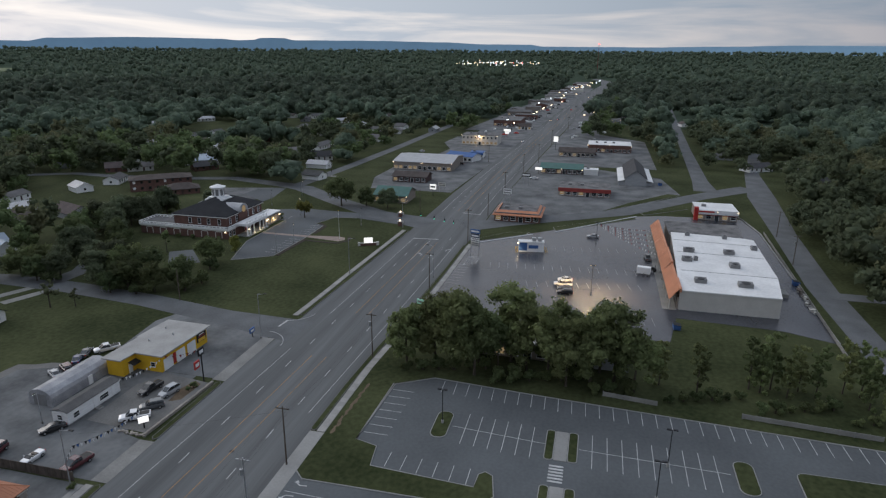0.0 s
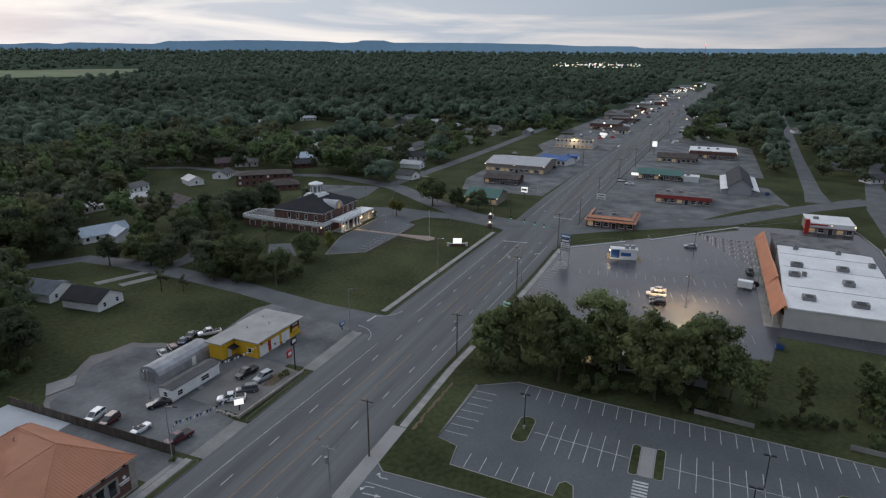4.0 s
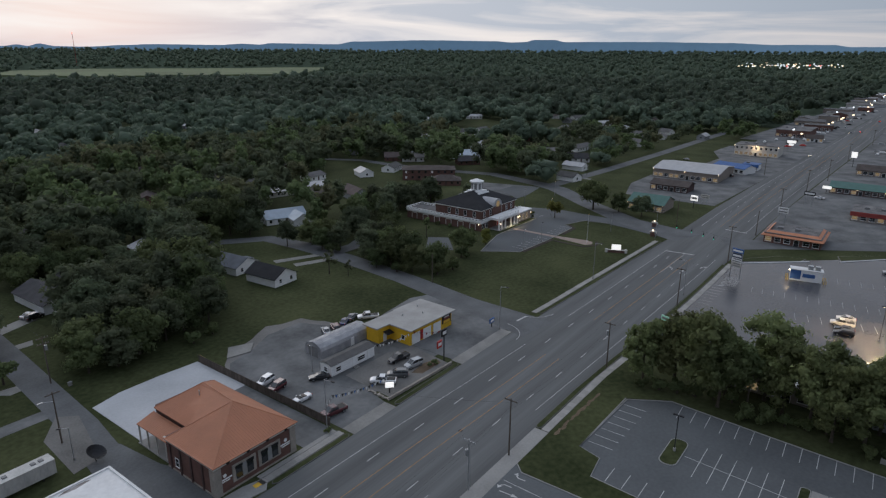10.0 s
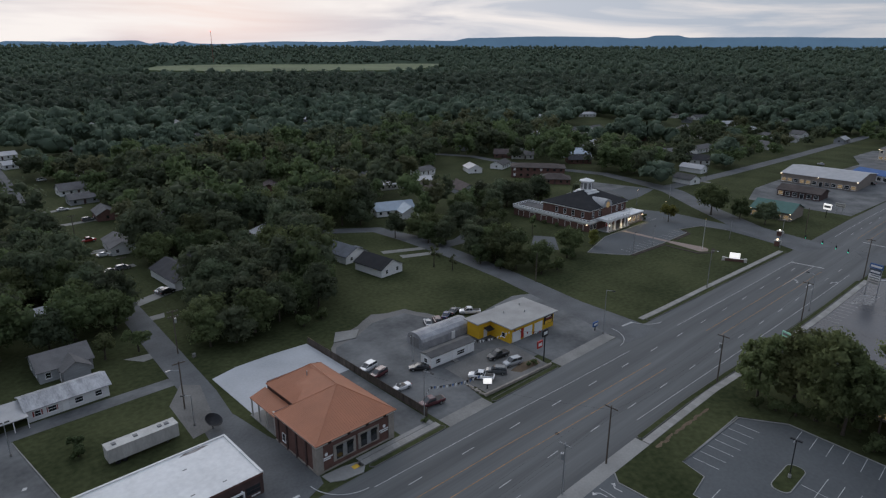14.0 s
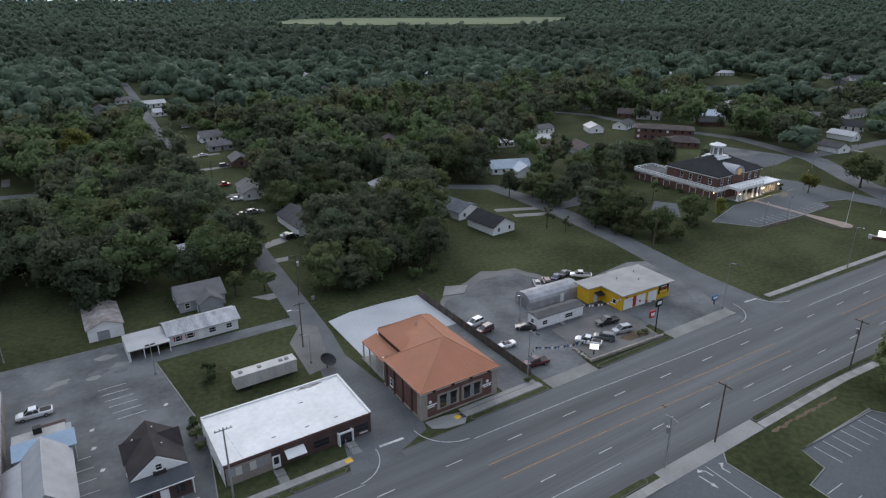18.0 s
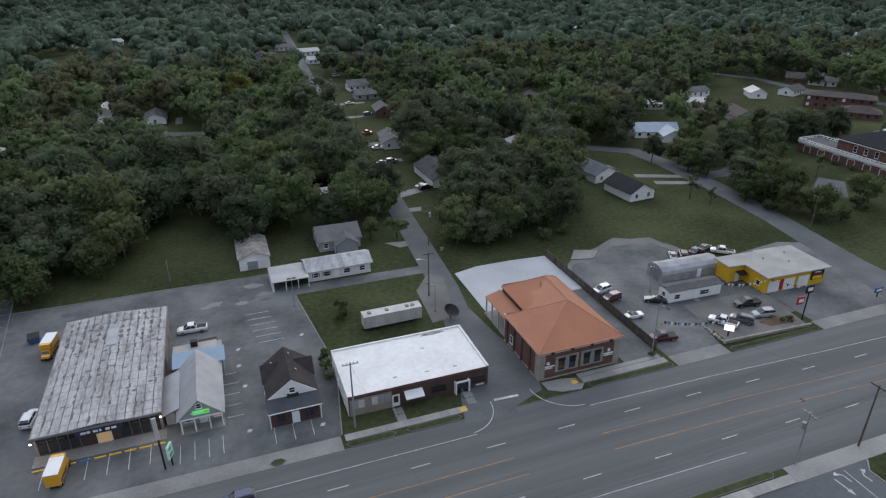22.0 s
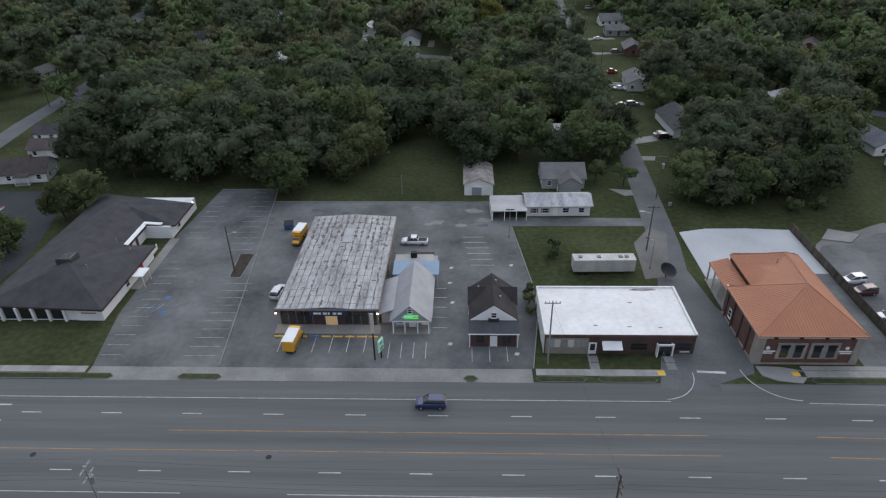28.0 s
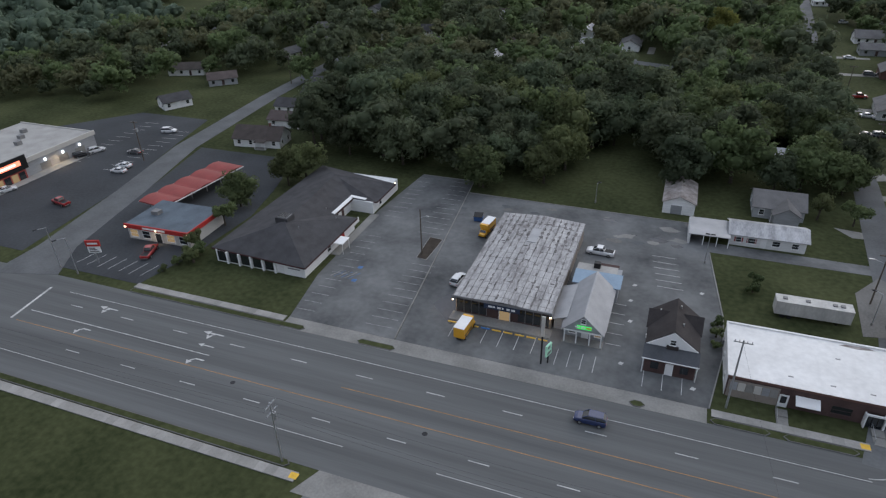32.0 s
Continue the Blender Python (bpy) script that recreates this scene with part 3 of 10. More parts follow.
arrow(-6.0, 7.0, 180, "both", s=1.3)
arrow(-5.2, 3.8, 180, "ahead", s=1.0)
arrow(-5.0, 0.4, 180, "left", s=1.3)
arrow(-30, 7.0, 180, "both", s=1.3)
arrow(-30, 0.6, 180, "left", s=1.3)
arrow(270, -4.2, 0, "left", s=1.3)
arrow(268, -7.6, 0, "ahead", s=1.3)
arrow(277, -11.6, 0, "right", s=1.3)
for x in (5.0, 38.0, 150.0):
    part("manhole_cover", rod((x, -2.5, 0.02), (x, -2.5, 0.036), 0.42, n=16), M_DARKMETAL, road)

# ---------------------------------------------------------------- parking lots
lot_church = sheet("paving_1", [(4.0, 15.8), (25.0, 15.8), (21.5, 47), (17.6, 83), (3.2, 83), (1.0, 60), (1.6, 30)], 0.036, M_LOT, "worn asphalt parking lot with faded stall lines", "parking lot")
lot_shops = sheet("paving_2", [(25.1, 15.8), (76, 15.8), (78, 30), (78, 40), (75.5, 63.5), (106, 63.6), (107, 67.3), (74, 67.8), (73, 75.4), (18.6, 75.8)], 0.032, M_LOT, "cracked patched asphalt lot behind the shops", "parking lot")
sheet("paving_3", [(111.8, 41.6), (111.9, 60.6), (118, 62.2), (127, 62.3), (136.0, 61.6), (136.0, 44), (128.6, 44), (128.6, 42), (114, 42)], 0.10, M_CONC_NEW, "fresh pale concrete yard slab", "yard slab")
sheet("paving_4", [(128.4, 15.8), (135.8, 15.8), (136, 44), (128.4, 44)], 0.05, M_LOT, "asphalt strip beside the fence", "paving")
lot_cars = sheet("paving_5", [(137, 13.8), (148.6, 13.8), (150, 20), (172.5, 20), (172.5, 42), (165, 60), (155, 60.5), (148, 57), (140, 55), (137, 51)], 0.034, M_LOT, "cracked grey asphalt car sales lot", "parking lot")
fringe = random.Random(31)
ring = [(137.2, 50.0), (138.2, 53.5), (139.6, 56.2), (143, 58.4), (147.0, 59.8), (150.6, 62.2), (154, 63.4), (158.2, 64.2), (162.4, 63.8), (166.4, 62.2), (168.6, 58.6), (170, 54.5), (171.4, 50), (173.4, 45.4)]
sheet("paving_25", [(x + fringe.uniform(-0.9, 0.9), y + fringe.uniform(-0.9, 0.9)) for x, y in ring] + [(171, 40), (140, 40)], 0.024, M_GRAVEL, "ragged gravel fringe of the car lot", "paving")
sheet("paving_24", [(161.8, 19.2), (166.5, 19.9), (170.6, 19.0), (169.6, 16.9), (163.0, 17.1)], 0.058, M_DIRT, "sandy clay patch on the car lot", "paving")
sheet("paving_6", [(151, 16.2), (170.5, 15.6), (172, 27), (166, 30), (152, 30)], 0.052, M_GRAVEL, "pale gravel display strip", "paving")
sheet("paving_7", [(172.6, 13.2), (193, 13.0), (198.5, 20), (203, 45), (196, 48), (180, 46), (172.6, 41)], 0.038, M_LOT, "worn asphalt forecourt of the garage", "forecourt")
lot_hall = sheet("paving_8", [(246.3, 56.7), (254.2, 45.2), (276.5, 44.3), (295.5, 44.8), (298.2, 49.2), (309.3, 45.6), (311, 36), (316, 34), (319.5, 38), (320.1, 51.6), (320.9, 62.8), (317.2, 73.9), (314, 80), (300.2, 80), (299.8, 63.8), (267.8, 63.3), (252.6, 58.7)], 0.044, M_LOT_NEW, "smooth grey asphalt lot in front of the hall", "parking lot")
sheet("paving_21", [(249.0, 82.8), (253.3, 76.2), (241.4, 65.2), (236.8, 74.3)], 0.044, M_LOT_NEW, "small asphalt parking bay beside the hall", "parking lot")
sheet("paving_22", [(311, 36), (316, 34), (318.5, 26), (316, 16), (306, 16), (309, 27)], 0.040, M_LOT_NEW, "asphalt drive from the highway to the hall", "driveway")
sheet("paving_23", [(341.8, 107.8), (354.0, 106.8), (359.3, 94.1), (337.9, 89.8), (328.3, 90.0)], 0.040, M_LOT_NEW, "small asphalt lot behind the hall", "parking lot")
lot_bank = sheet("paving_9", [(120, -15.5), (158.6, -15.5), (159.2, -22.4), (180.0, -23.3), (182, -27), (184.6, -31), (183, -50), (181, -80), (178.6, -118), (174, -150), (110, -150), (112, -60)], 0.036, M_LOT_NEW, "clean sealed asphalt parking lot", "parking lot")
lot_store = sheet("paving_10", [(216, -17), (243, -16.5), (290, -18.6), (312, -45), (345, -78), (350, -92), (352, -124), (330, -127), (226, -123.5), (231, -112), (233, -86), (217, -83), (216.5, -70), (205, -60), (204, -40)], 0.042, M_LOT_DARK, "wide dark asphalt lot of the shopping store", "parking lot")
sheet("paving_11", [(316, -18.2), (372, -18.6), (470, -23), (470, -48), (440, -98), (398, -104), (360, -78), (335, -44)], 0.034, M_LOT, "grey asphalt lots of roadside shops", "parking lot")
sheet("paving_12", [(372, 9), (372, 52), (400, 60), (468, 60), (474, 48), (520, 44), (552, 56), (590, 54), (596, 42), (640, 44), (640, -4), (500, 2)], 0.034, M_LOT, "grey asphalt lots of roadside shops", "parking lot")
sheet("paving_13", [(470, -23), (640, -31), (800, -37), (800, -60), (640, -62), (600, -98), (470, -98)], 0.033, M_LOT, "grey asphalt lots of roadside shops", "parking lot")
sheet("paving_14", [(640, -4), (900, -15), (1400, -46), (1400, 0), (900, 40), (640, 58)], 0.033, M_LOT, "grey asphalt lots of far shops", "parking lot")
sheet("paving_15", [(800, -37), (1400, -75), (1400, -110), (800, -70)], 0.033, M_LOT, "grey asphalt lots of far shops", "parking lot")
lot_drive_in = sheet("paving_16", [(-52, 15.5), (-31, 15.5), (-28, 30), (-27, 48), (-30, 62), (-36, 82), (-69, 82), (-62, 50), (-55, 20)], 0.040, M_LOT_WEST, "dark asphalt drive-in forecourt", "parking lot")
lot_strip = sheet("paving_17", [(-66, 18), (-70, 50), (-79, 84), (-84, 104), (-112, 104), (-150, 60), (-150, 18)], 0.038, M_LOT_WEST, "dark asphalt lot of the shopping strip", "parking lot")
sheet("paving_18", [(320, 96), (360, 96), (352, 125), (318, 118)], 0.03, M_LOT, "asphalt lot behind the hall", "parking lot")
sheet("paving_19", [(100, 42), (105, 43), (109, 60), (106, 63), (101, 56)], 0.045, M_GRAVEL, "patch of loose gravel and weeds", "gravel")

# lighter patches and dark sealed cracks in the old lots
rng = random.Random(5)
for i in range(26):
    x, y = rng.uniform(20, 74), rng.uniform(62, 75)
    r = rng.uniform(0.4, 1.8)
    poly = [(x + r * rng.uniform(0.7, 1.5) * math.cos(a * 0.7), y + r * rng.uniform(0.4, 0.8) * math.sin(a * 0.7)) for a in range(9)]
    part("patch", Solid().prism(poly, 0.03, 0.034 + 0.0006 * i), rng.choice((M_CONC_OLD, M_LOT_DARK, M_GRAVEL, M_LOT_NEW)), lot_shops)

part("patch", Solid().prism([(27.6, 27.8), (28.9, 31.6), (30.8, 31.6), (32.9, 26.5), (33.7, 23.9), (32.6, 22.9)], 0.03, 0.0375), M_LOT_DARK, lot_shops)


def stall_lines(parent, p0, p1, n, ang, length, z, w=0.11, paint=None):
    """n parking lines from p0 to p1, each of that length at that angle."""
    me = box(0, length, -w / 2, w / 2, -0.01, 0.006).mesh("stall_line", paint or M_WHITE_LINE)
    for i in range(n):
        u = i / max(1, n - 1)
        part("stall_line", me, None, parent, at=pose(p0[0] + (p1[0] - p0[0]) * u, p0[1] + (p1[1] - p0[1]) * u, z, 0, 0, ang))


stall_lines(lot_church, (18.2, 18.5), (18.0, 40), 10, 1, 5.2, 0.037, 0.10, M_LINE_FAINT)
stall_lines(lot_church, (14.5, 53), (12.3, 81), 12, 1, 5.0, 0.037, 0.10, M_LINE_FAINT)
stall_lines(lot_church, (3.9, 18.6), (3.6, 48), 12, 1, 3.6, 0.037, 0.10, M_LINE_FAINT)
stall_lines(lot_church, (3.4, 58), (3.2, 81), 10, 1, 3.8, 0.037, 0.10, M_LINE_FAINT)
for i in range(6):
    bar_across(4.2 + i * 0.8, 30.5, 5.6 + i * 0.8, 33.2, 0.1, M_BLUE_FADED if i % 2 else M_LINE_FAINT, "hatch_line", 0.042, lot_church)
for x, y in ((9.6, 30.4), (8.6, 35.2)):
    part("access_mark", box(x - 0.5, x + 0.5, y - 0.5, y + 0.5, 0.03, 0.041), M_BLUE_FADED, lot_church)
stall_lines(lot_shops, (64.4, 58.5), (66.2, 47.0), 6, 0, 4.8, 0.033)
stall_lines(lot_shops, (58.8, 38.6), (59.3, 26.4), 5, 0, 2.6, 0.033)
stall_lines(lot_shops, (52.2, 18.2), (58.4, 18.2), 4, 90, 4.2, 0.033)
stall_lines(lot_shops, (66.1, 17.5), (71.9, 17.5), 3, 90, 4.0, 0.033)
bar_across(66.1, 21.5, 71.9, 21.5, 0.11, M_WHITE_LINE, "stall_line", 0.04, lot_shops)
stall_lines(lot_shops, (33.5, 19.6), (48, 19.6), 6, 90, 4.6, 0.033)
for x, y in ((62.4, 22.0), (62.2, 46), (62.6, 34), (73.5, 19.5), (74.3, 47), (62, 40.5)):
    part("pavement_mark", Solid().prism([(x - 0.45, y - 0.3), (x + 0.2, y - 0.42), (x + 0.5, y + 0.25), (x - 0.15, y + 0.4)], 0.03, 0.04), M_WHITE_LINE, lot_shops)
stall_lines(lot_bank, (184.0, -33.5), (179.0, -114.9), 31, 182, 4.8, 0.037)
stall_lines(lot_bank, (177.8, -23.6), (161.6, -23.2), 7, 270, 4.6, 0.037)
stall_lines(lot_bank, (172.4, -41.4), (171.2, -54.2), 6, 180, 10.0, 0.037)
stall_lines(lot_bank, (171.0, -65.0), (170.0, -86.0), 9, 180, 10.2, 0.037)
stall_lines(lot_bank, (152.6, -30.2), (151.4, -44.8), 6, 0, 4.2, 0.037)
stall_lines(lot_bank, (152.0, -64.0), (150.4, -88.0), 10, 180, 5.0, 0.037)
bar_across(167.6, -38.8, 166.2, -56.5, 0.11, M_WHITE_LINE, "stall_line", 0.043, lot_bank)
bar_across(165.9, -62.7, 165.1, -88.1, 0.11, M_WHITE_LINE, "stall_line", 0.043, lot_bank)
for i in range(6):
    bar_across(160.0 - i * 0.85, -60.3, 160.0 - i * 0.85, -57.8, 0.45, M_WHITE_LINE, "crosswalk_bar", 0.043, lot_bank)
stall_lines(lot_store, (246, -38), (252, -78), 14, 12, 5.2, 0.043, 0.13, M_LINE_FAINT)
stall_lines(lot_store, (262, -30), (266, -80), 18, 8, 5.2, 0.043, 0.13, M_LINE_FAINT)
stall_lines(lot_store, (222, -62), (226, -80), 8, 6, 5.2, 0.043, 0.13, M_LINE_FAINT)
stall_lines(lot_store, (286, -50), (290, -78), 10, 8, 5.2, 0.043, 0.13, M_LINE_FAINT)
stall_lines(lot_store, (244, -18.5), (262, -19), 8, 270, 4.2, 0.043, 0.13, M_LINE_FAINT)
for i in range(9):
    bar_across(262 + i * 1.1, -20.5, 264.5 + i * 1.1, -25.0, 0.14, M_WHITE_LINE, "hatch_line", 0.052, lot_store)
stall_lines(lot_drive_in, (-50, 18), (-33, 18), 7, 80, 4.6, 0.041)
stall_lines(lot_strip, (-82, 92), (-80, 60), 11, 185, 5.0, 0.039)
stall_lines(lot_strip, (-98, 96), (-96, 62), 11, 185, 5.0, 0.039)
stall_lines(lot_hall, (258, 46), (275, 45.2), 7, 88, 4.6, 0.045)
stall_lines(lot_hall, (283, 45.4), (295, 45.6), 5, 88, 4.4, 0.045)
stall_lines(lot_hall, (302.5, 64), (302.5, 78), 6, 0, 4.4, 0.045)
for pts in ([(246.3, 56.7), (254.2, 45.2), (276.5, 44.3), (295.5, 44.8), (298.2, 49.2), (309.3, 45.6), (311, 36)], [(299.8, 63.8), (267.8, 63.3), (252.6, 58.7), (246.3, 56.7)]):
    piece_of_setting("kerb", ribbon(pts, 0.12, -0.03, 0.17), M_CONC, "pale concrete kerb round the hall lot", "kerb")
arrow(141.6, -17.0, 95, "left", lot_bank, 0.037)
arrow(144.4, -18.0, 95, "right", lot_bank, 0.037)
arrow(140.0, -19.0, 275, "ahead", lot_bank, 0.037)
bar_across(142.6, -16.6, 142.2, -34, 0.12, M_WHITE_LINE, "lane_line", 0.043, lot_bank)


# ---------------------------------------------------------------- kerbs, verges and sidewalks
def raised_lawn(name, poly, label, kerb=0.16, top=0.15, material=None):
    """A lawn bed with a concrete kerb round it."""
    n = len(poly)
    turn = 1 if sum(poly[i][0] * poly[(i + 1) % n][1] - poly[(i + 1) % n][0] * poly[i][1] for i in range(n)) > 0 else -1
    inner = []
    for i in range(n):
        a, b, c = Vector(poly[i - 1]), Vector(poly[i]), Vector(poly[(i + 1) % n])
        e = ((b - a).normalized() + (c - b).normalized()).normalized()
        inner.append((b.x - e.y * kerb * turn, b.y + e.x * kerb * turn))
    ob = piece_of_setting(name, Solid().prism(inner, -0.02, top + 0.015), material or M_GRASS, label, "lawn")
    part("kerb", Solid().prism(poly, -0.04, top), M_KERB_DIRTY if name == "verge" else M_CONC, ob)
    return ob


def rounded(x0, x1, y0, y1, r, n=4):
    pts = []
    for cx, cy, a in ((x1 - r, y0 + r, -90), (x1 - r, y1 - r, 0), (x0 + r, y1 - r, 90), (x0 + r, y0 + r, 180)):
        pts += [(cx + r * math.cos(radians(a + 90 * i / n)), cy + r * math.sin(radians(a + 90 * i / n))) for i in range(n + 1)]
    return pts


def kerb_shift(x, y):
    """How far the kerbs swing south along the highway, on its north or south side."""
    return road_y(x, [(-700, 0), (195, 0), (215, -1.2), (244, -2.05), (303, -4.2), (400, -5)] if y > 0 else [(-700, 0), (185, 0), (208, -1.5), (248, -2.8), (300, -3.4), (400, -4)])


def spread(x0, x1, step=15.0):
    n = max(1, round((x1 - x0) / step))
    return [x0 + (x1 - x0) * i / n for i in range(n + 1)]


def verge_strip(x0, x1, y0, y1):
    """A narrow strip with round ends that follows the kerb."""
    m, r = (y0 + y1) / 2, (y1 - y0) / 2
    low = [(x, y0) for x in spread(x0 + r, x1 - r)]
    high = [(x, y1) for x in spread(x0 + r, x1 - r)][::-1]
    return [(x, y + kerb_shift(x, y)) for x, y in low + [(x1, m)] + high + [(x0, m)]]


def sidewalk(x0, x1, y0, y1, parent_name="pavement", step=1.55):
    """A run of concrete flags, each a piece of its own, on a bedding strip."""
    base = piece_of_setting(parent_name, ribbon([(x, (y0 + y1) / 2 + kerb_shift(x, y0)) for x in spread(x0, x1)], (y1 - y0) / 2, -0.03, 0.125), M_CONC_OLD, "pale concrete sidewalk of cast flags beside the highway", "sidewalk")
    n = max(1, round((x1 - x0) / step))
    w = (x1 - x0) / n
    me = box(0.012, w - 0.012, 0.01, y1 - y0 - 0.01, 0.09, 0.15).mesh("paving_flag", M_CONC_FLAG)
    for i in range(n):
        part("paving_flag", me, None, base, at=pose(x0 + i * w, y0 + kerb_shift(x0 + (i + 0.5) * w, y0), 0))
    return base


M_CONC_FLAG = mat("cast_concrete", (0.30, 0.29, 0.27), 0.9, 0.22, 0.3, 3.0, 0.2, rand=0.12)
for x0, x1 in ((-31, 3.5), (76.2, 96.5), (117, 136), (208.5, 298)):
    sidewalk(x0, x1, 14.25, 15.75)
for x0, x1 in ((4.0, 75.6), (137, 149), (172, 194)):
    sheet("pavement_apron", [(x0, 12.6), (x1, 12.6), (x1, 15.75), (x0, 15.75)], 0.055, M_CONC_OLD, "worn concrete driveway apron", "apron")
for x0, x1 in ((-31, 8.6), (19, 26.2), (64.6, 67), (76, 84), (85.6, 95), (118.5, 136.5), (149.5, 171.5), (209, 236), (246, 298)):
    raised_lawn("verge", verge_strip(x0, x1, 12.75, 14.1), "narrow grass verge between kerb and sidewalk")
for x0, x1 in ((-200, 24.6), (46, 134.5), (159.5, 215), (226, 286)):
    sidewalk(x0, x1, -16.1, -14.5)
    raised_lawn("verge", verge_strip(x0, x1 - 2, -14.3, -13.0), "narrow grass verge between kerb and sidewalk")
sheet("pavement_apron", [(134.6, -16.1), (159.4, -16.1), (159.4, -13.2), (134.6, -13.2)], 0.065, M_CONC, "pale concrete driveway apron", "apron")
sheet("pavement_apron", [(25, -17.5), (46, -17.5), (44, -13.2), (27, -13.2)], 0.05, M_CONC_OLD, "worn concrete driveway apron", "apron")
sheet("paving_20", [(27, -17.4), (44, -17.4), (50, -70), (22, -70)], 0.035, M_LOT, "asphalt driveway", "driveway")
for x, y in ((24.2, -15.2), (95.9, 15.0), (116.8, 15.0)):
    part("tactile_plate", box(x - 0.6, x + 0.6, y - 0.5, y + 0.5, 0.1, 0.162), M_YELLOW_TACT, bpy.data.objects["pavement"])

# lawn beds and islands of the parking lot with the white stall lines
LOT_EDGE = [(196, -20), (190, -30), (185, -30.6), (182.4, -26.8), (180.3, -23.0), (159.0, -22.6), (157.8, -27.0), (152.2, -27.8), (151.0, -46.2), (154.4, -46.4), (155.4, -47.4), (154.6, -48.8), (149.4, -49.8), (146.4, -48), (146.0, -18), (147.7, -16.2)]
lawn_lot = sheet("lawn_bed", LOT_EDGE + [(196, -16.2)], 0.14, M_GRASS, "worn mown lawn between sidewalk and parking lot", "lawn")
part("kerb", ribbon(LOT_EDGE[4:], 0.09, -0.03, 0.17), M_CONC, lawn_lot)
rng = random.Random(8)
for i in range(16):
    x, y, r = 160.5 + i * 1.15, -17.3 - 0.4 * rng.random() - (0.3 if i > 8 else 0), rng.uniform(0.35, 0.9)
    part("bare_earth", Solid().prism([(x + 1.5 * r * rng.uniform(0.6, 1.2) * math.cos(a * 0.9), y + 0.55 * r * rng.uniform(0.6, 1.2) * math.sin(a * 0.9)) for a in range(7)], 0.1, 0.146 + 0.0004 * i), M_DIRT, lawn_lot)
raised_lawn("lawn_bed", rounded(163.2, 172.2, -38.4, -35.2, 1.4), "rounded kerbed lawn island in the parking lot")
for y0, y1 in ((-58.3, -56.6), (-62.5, -60.7)):
    raised_lawn("lawn_bed", rounded(161.5, 170.8, y0, y1, 0.7), "rounded kerbed lawn island in the parking lot")
    raised_lawn("lawn_bed", rounded(143, 154.4, y0, y1, 0.7), "rounded kerbed lawn island in the parking lot")
sheet("pavement_walk", [(161.6, -60.65), (170.6, -60.65), (170.6, -58.35), (161.6, -58.35)], 0.16, M_CONC, "concrete walk between two lawn islands", "walk")
sheet("pavement_walk", [(143.2, -60.65), (154.3, -60.65), (154.3, -58.35), (143.2, -58.35)], 0.16, M_CONC, "concrete walk between two lawn islands", "walk")
raised_lawn("lawn_bed", rounded(160.0, 169.2, -92.2, -88.8, 1.5), "rounded kerbed lawn island in the parking lot")
raised_lawn("lawn_bed", rounded(152, 168.4, -122, -98.8, 1.5), "large kerbed lawn bed in the parking lot")
for pts in ([(158.9, -22.6), (180.0, -23.4), (182.2, -27.0), (184.7, -31.0), (183.1, -50), (181.1, -80), (178.7, -118)],):
    piece_of_setting("kerb", ribbon(pts, 0.09, -0.03, 0.17), M_CONC, "pale concrete kerb round the parking lot", "kerb")
raised_lawn("lawn_bed", [(17.6, 51.4), (20.8, 51.1), (20.5, 42.0), (18.1, 42.2)], "kerbed bed of dark mulch and weeds round a lamp pole", material=M_MULCH)
for pts in ([(24.9, 16.2), (21.6, 47), (17.7, 83)], [(75.9, 16), (78, 30), (78, 40), (75.5, 63)], [(3.4, 83), (17.6, 83)], [(18.7, 75.9), (73, 75.5)]):
    piece_of_setting("kerb", ribbon(pts, 0.1, -0.03, 0.15), M_CONC_OLD, "worn concrete kerb of the parking lot", "kerb")
# side street islands near the store
raised_lawn("lawn_bed", [(291, -20.5), (293, -18.8), (306, -30), (308, -38), (304, -37)], "thin kerbed grass strip along the side street")
raised_lawn("lawn_bed", [(313, -48), (318, -46.5), (345, -78), (341, -80.5)], "thin kerbed grass strip along the side street")
raised_lawn("lawn_bed", [(349, -84), (353, -82.5), (372, -103), (366, -104)], "thin kerbed grass strip along the side street")
raised_lawn("lawn_bed", [(352, -66), (360, -74), (396, -104), (398, -98), (372, -78)], "kerbed grass strip along the side street")
sheet("lawn_strip", [(190, -119.5), (222, -123.4), (330, -127.4), (354, -124.6), (356, -133), (270, -125.8), (208, -122.8)], 0.06, M_GRASS, "grass strip along the back street", "lawn")
# old path across the lawn by the road sign
sheet("pavement_walk", [(278.7, 44.2), (276.6, 30.3), (279.0, 28.6), (281.6, 29.6), (282.5, 31.9), (281.0, 44.2)], 0.06, M_WALK_BRICK, "brick walk across the lawn", "walk")
sheet("pavement_walk", [(279.0, 63.2), (278.8, 44.6), (280.8, 44.6), (281.0, 63.2)], 0.056, M_WALK_BRICK, "brick-coloured crossing over the hall lot", "walk")
piece_of_setting("mulch_bed", ribbon([(255, 44.3), (276, 43.3)], 0.7, -0.03, 0.09), M_MULCH, "dark mulch strip along the lot's kerb", "bed")
piece_of_setting("mulch_bed", ribbon([(284, 43.4), (295.5, 43.8), (299, 47.8)], 0.7, -0.03, 0.09), M_MULCH, "dark mulch strip along the lot's kerb", "bed")
piece_of_setting("mulch_bed", ribbon([(274.6, 42), (274.2, 30), (278.6, 26.8), (283.4, 28.6)], 0.6, -0.03, 0.09), M_MULCH, "dark mulch round the end of the brick walk", "bed")
# cracked old foundation slab behind the car lot
sheet("old_slab", [(141, 57.5), (146.5, 56), (150, 59.5), (144.5, 62)], 0.22, M_CONC_OLD, "broken concrete foundation slab in the grass", "slab")
